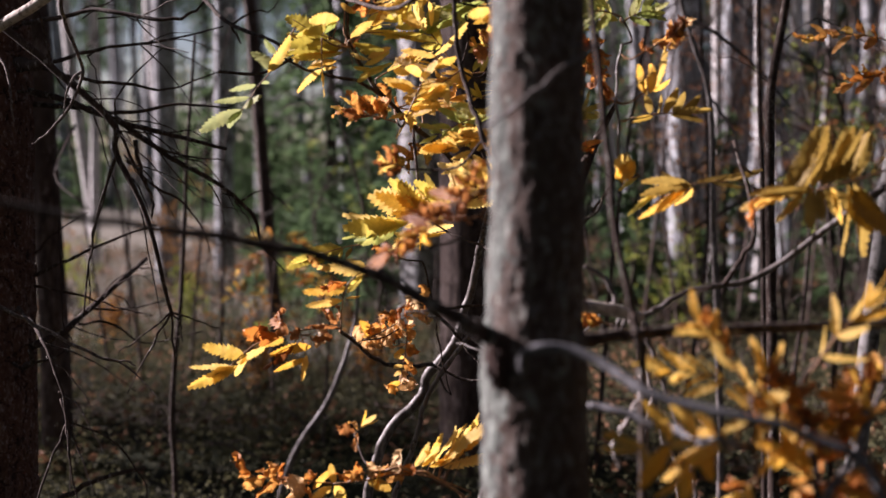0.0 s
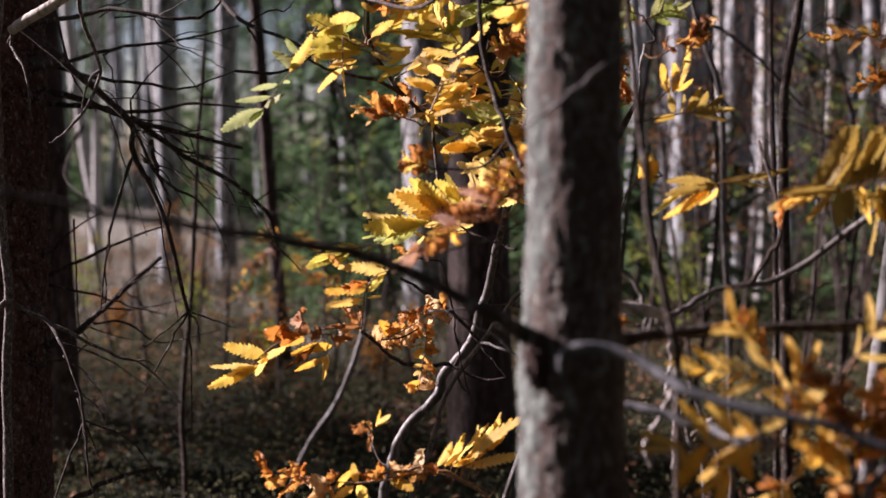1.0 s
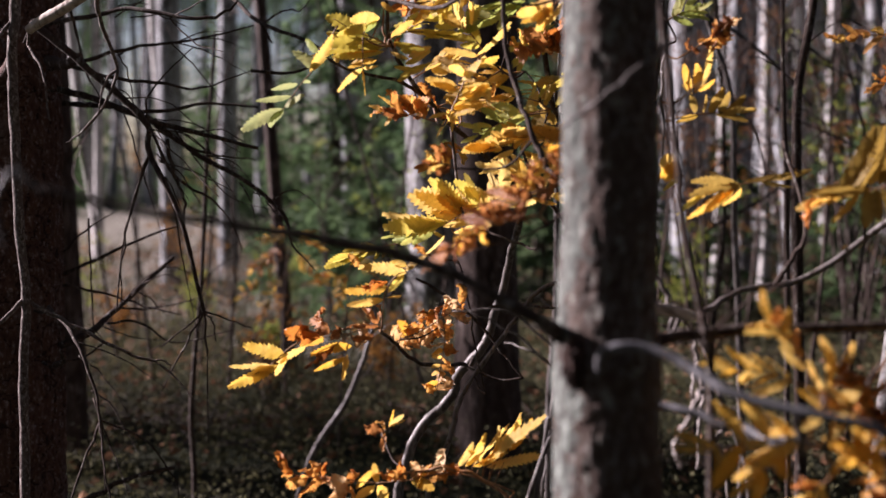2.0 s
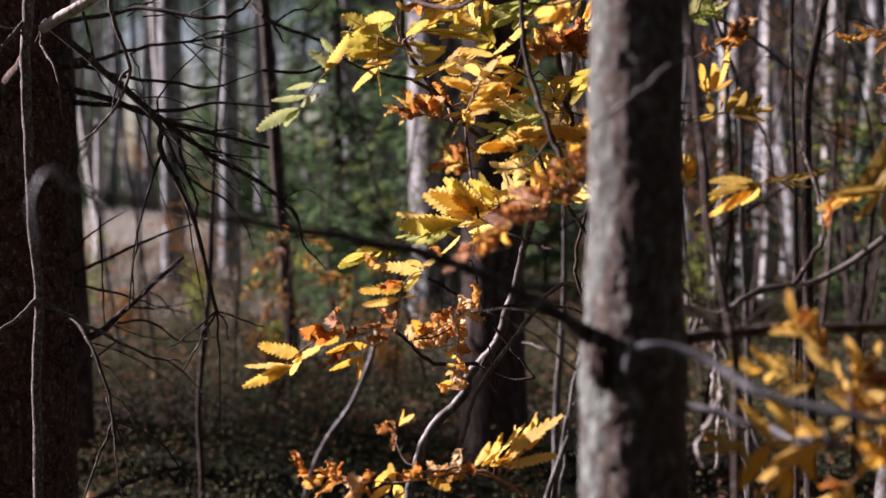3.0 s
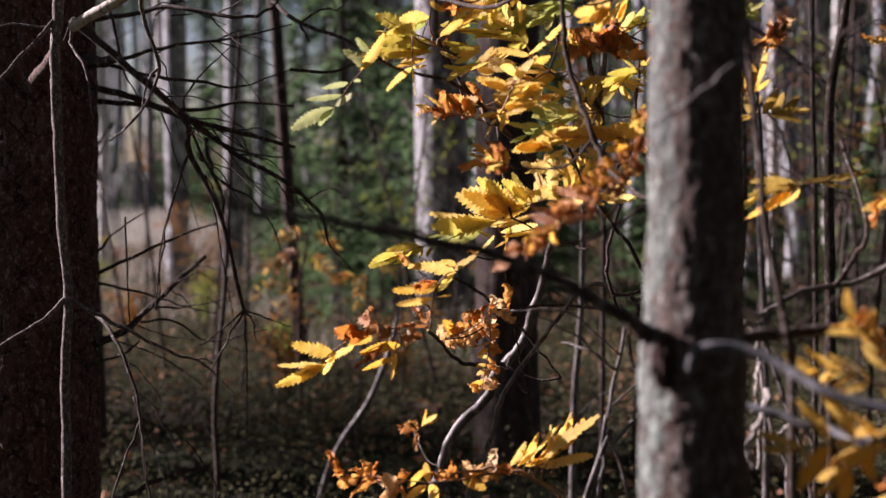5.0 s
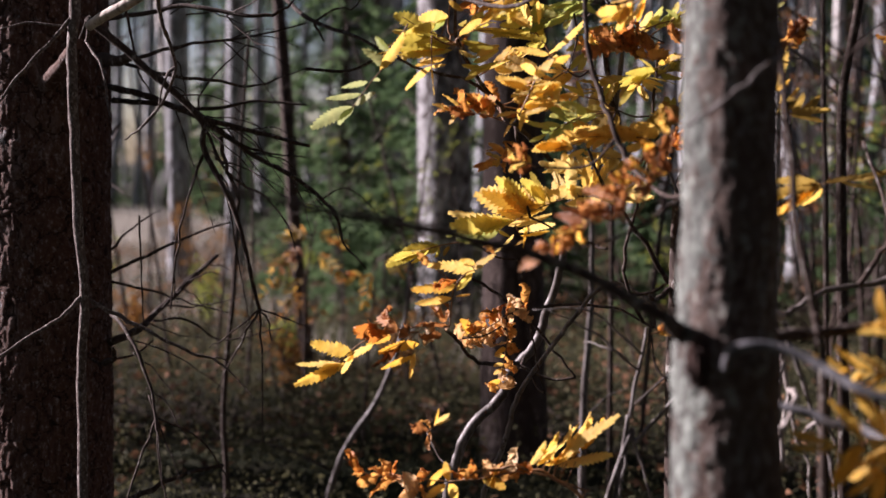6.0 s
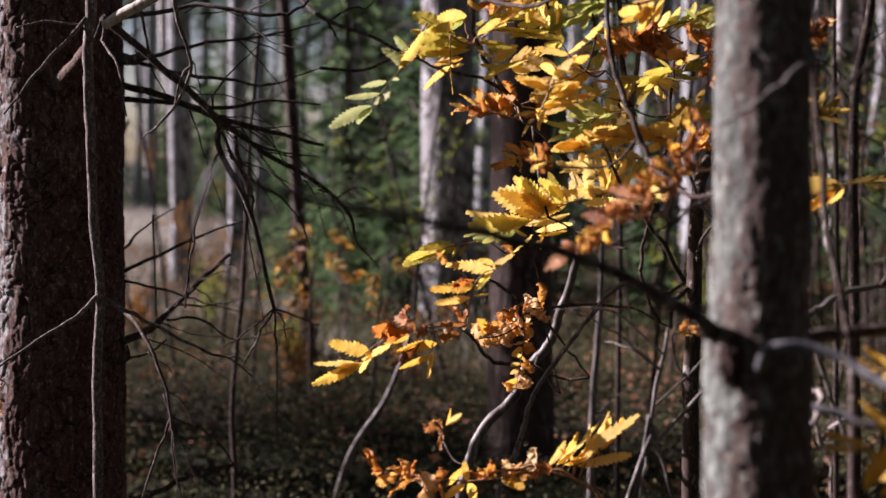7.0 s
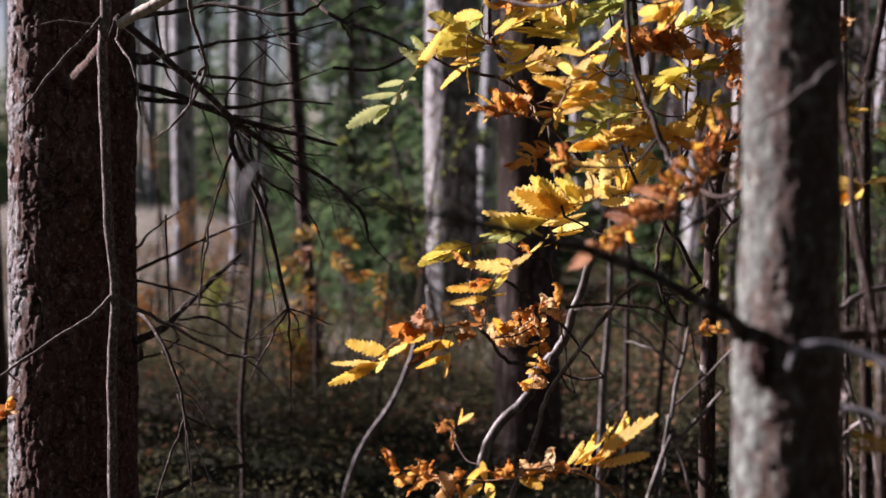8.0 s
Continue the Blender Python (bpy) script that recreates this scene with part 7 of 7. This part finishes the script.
def build_saplings():
    stem_thing([(0.178, 1.065, 0.845), (0.171, 1.072, 0.945), (0.158, 1.077, 1.020), (0.146, 1.084, 1.120), (0.133, 1.093, 1.245), (0.123, 1.103, 1.395)], (0.0048, 0.004, 0.0036, 0.0033, 0.0032, 0.003, 0.002), M_TWIG, "thin dark upright stem close to the young pine", (0.184, 1.005, -0.005))
    stem_thing([(0.729, 3.155, 0.345), (0.722, 3.180, 0.700), (0.710, 3.196, 0.938), (0.700, 3.220, 1.278), (0.636, 3.235, 1.486), (0.573, 3.259, 1.827)], (0.012, 0.010, 0.009, 0.008, 0.007, 0.005), M_GREY, "thin grey sapling with a forked top", (0.729, 3.132, 0.019),
               (([(0.700, 3.220, 1.278), (0.767, 3.213, 1.175), (0.796, 3.204, 1.041)], (0.004, 0.002)), ([(0.640, 3.235, 1.486), (0.737, 3.231, 1.427), (0.826, 3.225, 1.352), (0.915, 3.218, 1.249)], (0.006, 0.003))))
    bent = stem_thing([(0.707, 2.563, 0.486), (0.702, 2.584, 0.775), (0.698, 2.606, 1.088), (0.702, 2.618, 1.269), (0.734, 2.631, 1.450), (0.768, 2.652, 1.751)], (0.013, 0.012, 0.011, 0.010, 0.009, 0.007), M_TWIG, "dark bent sapling stem", (0.707, 2.530, 0.005))
    rowan_leaf(bent, (0.914, 2.318, 1.271), (0.765, 2.316, 1.250), "rust", (-0.3, -0.8, 0.3), 5, 0.05, (0.6, 0.6), "rust", seed=15)
    rowan_leaf(bent, (0.871, 2.321, 1.324), (0.690, 2.322, 1.335), "rust", (-0.3, -0.8, 0.3), 5, 0.05, (0.6, 0.6), "rust", seed=16)
    stem_thing([(0.765, 2.859, 0.416), (0.762, 2.895, 0.926), (0.754, 2.920, 1.289), (0.749, 2.948, 1.691)], (0.008, 0.007, 0.006, 0.005), M_TWIG, "dark thin sapling stem", (0.765, 2.826, -0.055))
    stem_thing([(0.185, 1.771, 0.607), (0.185, 1.784, 0.799), (0.189, 1.793, 0.924), (0.191, 1.800, 1.016), (0.213, 1.855, 1.091), (0.272, 1.912, 1.197)], (0.013, 0.0125, 0.012, 0.011, 0.010, 0.003), M_TWIG, "dark straight sapling stem, broken off above", (0.186, 1.726, -0.035),
               (([(0.192, 1.795, 0.949), (0.186, 1.747, 0.986), (0.198, 1.700, 1.020), (0.230, 1.702, 1.060)], (0.003, 0.0015)), ([(0.182, 1.793, 0.916), (0.147, 1.742, 0.904), (0.142, 1.743, 0.912)], (0.004, 0.003))))
    stem_thing([(0.220, 3.149, 0.254), (0.224, 3.166, 0.491), (0.239, 3.182, 0.714), (0.243, 3.197, 0.936), (0.237, 3.223, 1.307)], (0.012, 0.011, 0.009, 0.007, 0.004), M_GREY, "slim grey sapling in half shade", (0.219, 3.134, 0.032))
    stem_thing([(-0.477, 3.492, 0.126), (-0.424, 3.503, 0.274), (-0.342, 3.511, 0.398), (-0.287, 3.520, 0.529), (-0.257, 3.559, 0.649), (-0.248, 3.589, 0.796)], (0.0095, 0.0095, 0.009, 0.008, 0.006, 0.0035), M_GREY, "bent pale grey sapling stem", (-0.493, 3.483, -0.006))
    stem_thing([(0.055, 1.477, 0.688), (0.075, 1.484, 0.799), (0.090, 1.490, 0.879), (0.093, 1.491, 0.897)], (0.0036, 0.003, 0.0024, 0.0016), M_GREY, "thin pale leaning twig with one dry leaf", (-0.078, 1.423, -0.091))
    s = stem_thing([(0.048, 1.477, 0.695), (0.082, 1.481, 0.758), (0.134, 1.466, 0.825)], (0.0036, 0.003, 0.0022), M_GREY, "thin pale leaning twig", (-0.189, 1.423, -0.092), (([(0.075, 1.482, 0.772), (0.100, 1.476, 0.688)], (0.002, 0.0015)), ([(0.065, 1.496, 0.683), (0.075, 1.502, 0.767)], (0.002, 0.0015))))
    rowan_leaf(s, (0.098, 1.491, 0.889), (0.133, 1.491, 0.894), "gold", (-0.2, -0.8, 0.3), 2, 0.026, (1, 1), "rust", seed=50)
    stem_thing([(-0.748, 3.346, 0.203), (-0.756, 3.363, 0.455), (-0.729, 3.385, 0.770), (-0.717, 3.407, 1.085), (-0.693, 3.434, 1.463)], (0.009, 0.008, 0.007, 0.006, 0.004), M_TWIG, "thin dark sapling in the shade", (-0.745, 3.335, 0.046))
    # young rowans in the half shade behind
    z = ground_z(-0.70, 5.0)
    s = stem_thing([(-0.71, 5.0, 0.35), (-0.70, 5.0, 0.62), (-0.66, 5.0, 0.86)], (0.009, 0.008, 0.006, 0.003), M_SHADED_BARK, "young rowan with drooping orange leaves in half shade", (-0.70, 5.0, z - 0.02), name="rowan_sapling")
    for i, (a, b, tint) in enumerate((((-0.69, 5.0, 0.72), (-0.87, 4.95, 0.56), "dull"), ((-0.68, 5.0, 0.76), (-0.83, 4.9, 0.66), "brown"), ((-0.68, 5.0, 0.74), (-0.55, 4.92, 0.63), "gold"), ((-0.67, 5.0, 0.80), (-0.79, 5.05, 0.79), "dull"), ((-0.69, 5.0, 0.66), (-0.80, 4.9, 0.47), "dull"), ((-0.67, 5.0, 0.82), (-0.56, 5.0, 0.76), "dull"))):
        rowan_leaf(s, a, b, tint, (-0.4, -0.8, 0.4), 5, 0.055, (0.2, 0.5), "rust", seed=60 + i)
    z = ground_z(-0.42, 4.2)
    s = stem_thing([(-0.41, 4.2, 0.3), (-0.39, 4.2, 0.55), (-0.37, 4.2, 0.76)], (0.006, 0.005, 0.004, 0.002), M_SHADED_BARK, "thin young rowan with a few yellow leaves", (-0.42, 4.2, z - 0.02), name="rowan_sapling")
    for i, (a, b, tint) in enumerate((((-0.38, 4.2, 0.74), (-0.41, 4.15, 0.62), "gold"), ((-0.37, 4.2, 0.76), (-0.27, 4.2, 0.72), "dull"), ((-0.38, 4.2, 0.70), (-0.48, 4.15, 0.70), "dull"))):
        rowan_leaf(s, a, b, tint, (-0.4, -0.8, 0.4), 4, 0.045, (0.2, 0.4), "rust", seed=70 + i)
    # birch-side thin stems and brambles on the shaded side
    rnd = random.Random(5)
    for i in range(20):
        x, y = rnd.uniform(0.35, 2.4), rnd.uniform(3.4, 7.5)
        x *= y / 3.6
        h, a = rnd.uniform(1.4, 4.5), rnd.gauss(0, 0.08)
        z = ground_z(x, y)
        stem_thing([(x + a * h * 0.4 + rnd.gauss(0, 0.03), y, z + h * 0.35), (x + a * h * 0.7 + rnd.gauss(0, 0.04), y, z + h * 0.7), (x + a * h + rnd.gauss(0, 0.1), y, z + h)], (0.009, 0.007, 0.005, 0.002), rnd.choice((M_TWIG, M_SHADED_BARK, M_TWIG)), "thin bare sapling stem among others", (x, y, z - 0.02), side_twigs(rnd, x, y, z, h, a))
    for i in range(14):
        x, y = rnd.uniform(-2.6, 0.2), rnd.uniform(4.6, 8.5)
        h, a = rnd.uniform(0.7, 2.4), rnd.gauss(0, 0.12)
        z = ground_z(x, y)
        stem_thing([(x + a * h * 0.4 + rnd.gauss(0, 0.03), y, z + h * 0.35), (x + a * h * 0.7 + rnd.gauss(0, 0.04), y, z + h * 0.7), (x + a * h + rnd.gauss(0, 0.1), y, z + h)], (0.009, 0.007, 0.005, 0.002), M_TWIG, "thin bare sapling stem over the moss", (x, y, z - 0.02), side_twigs(rnd, x, y, z, h, a))


build_saplings()
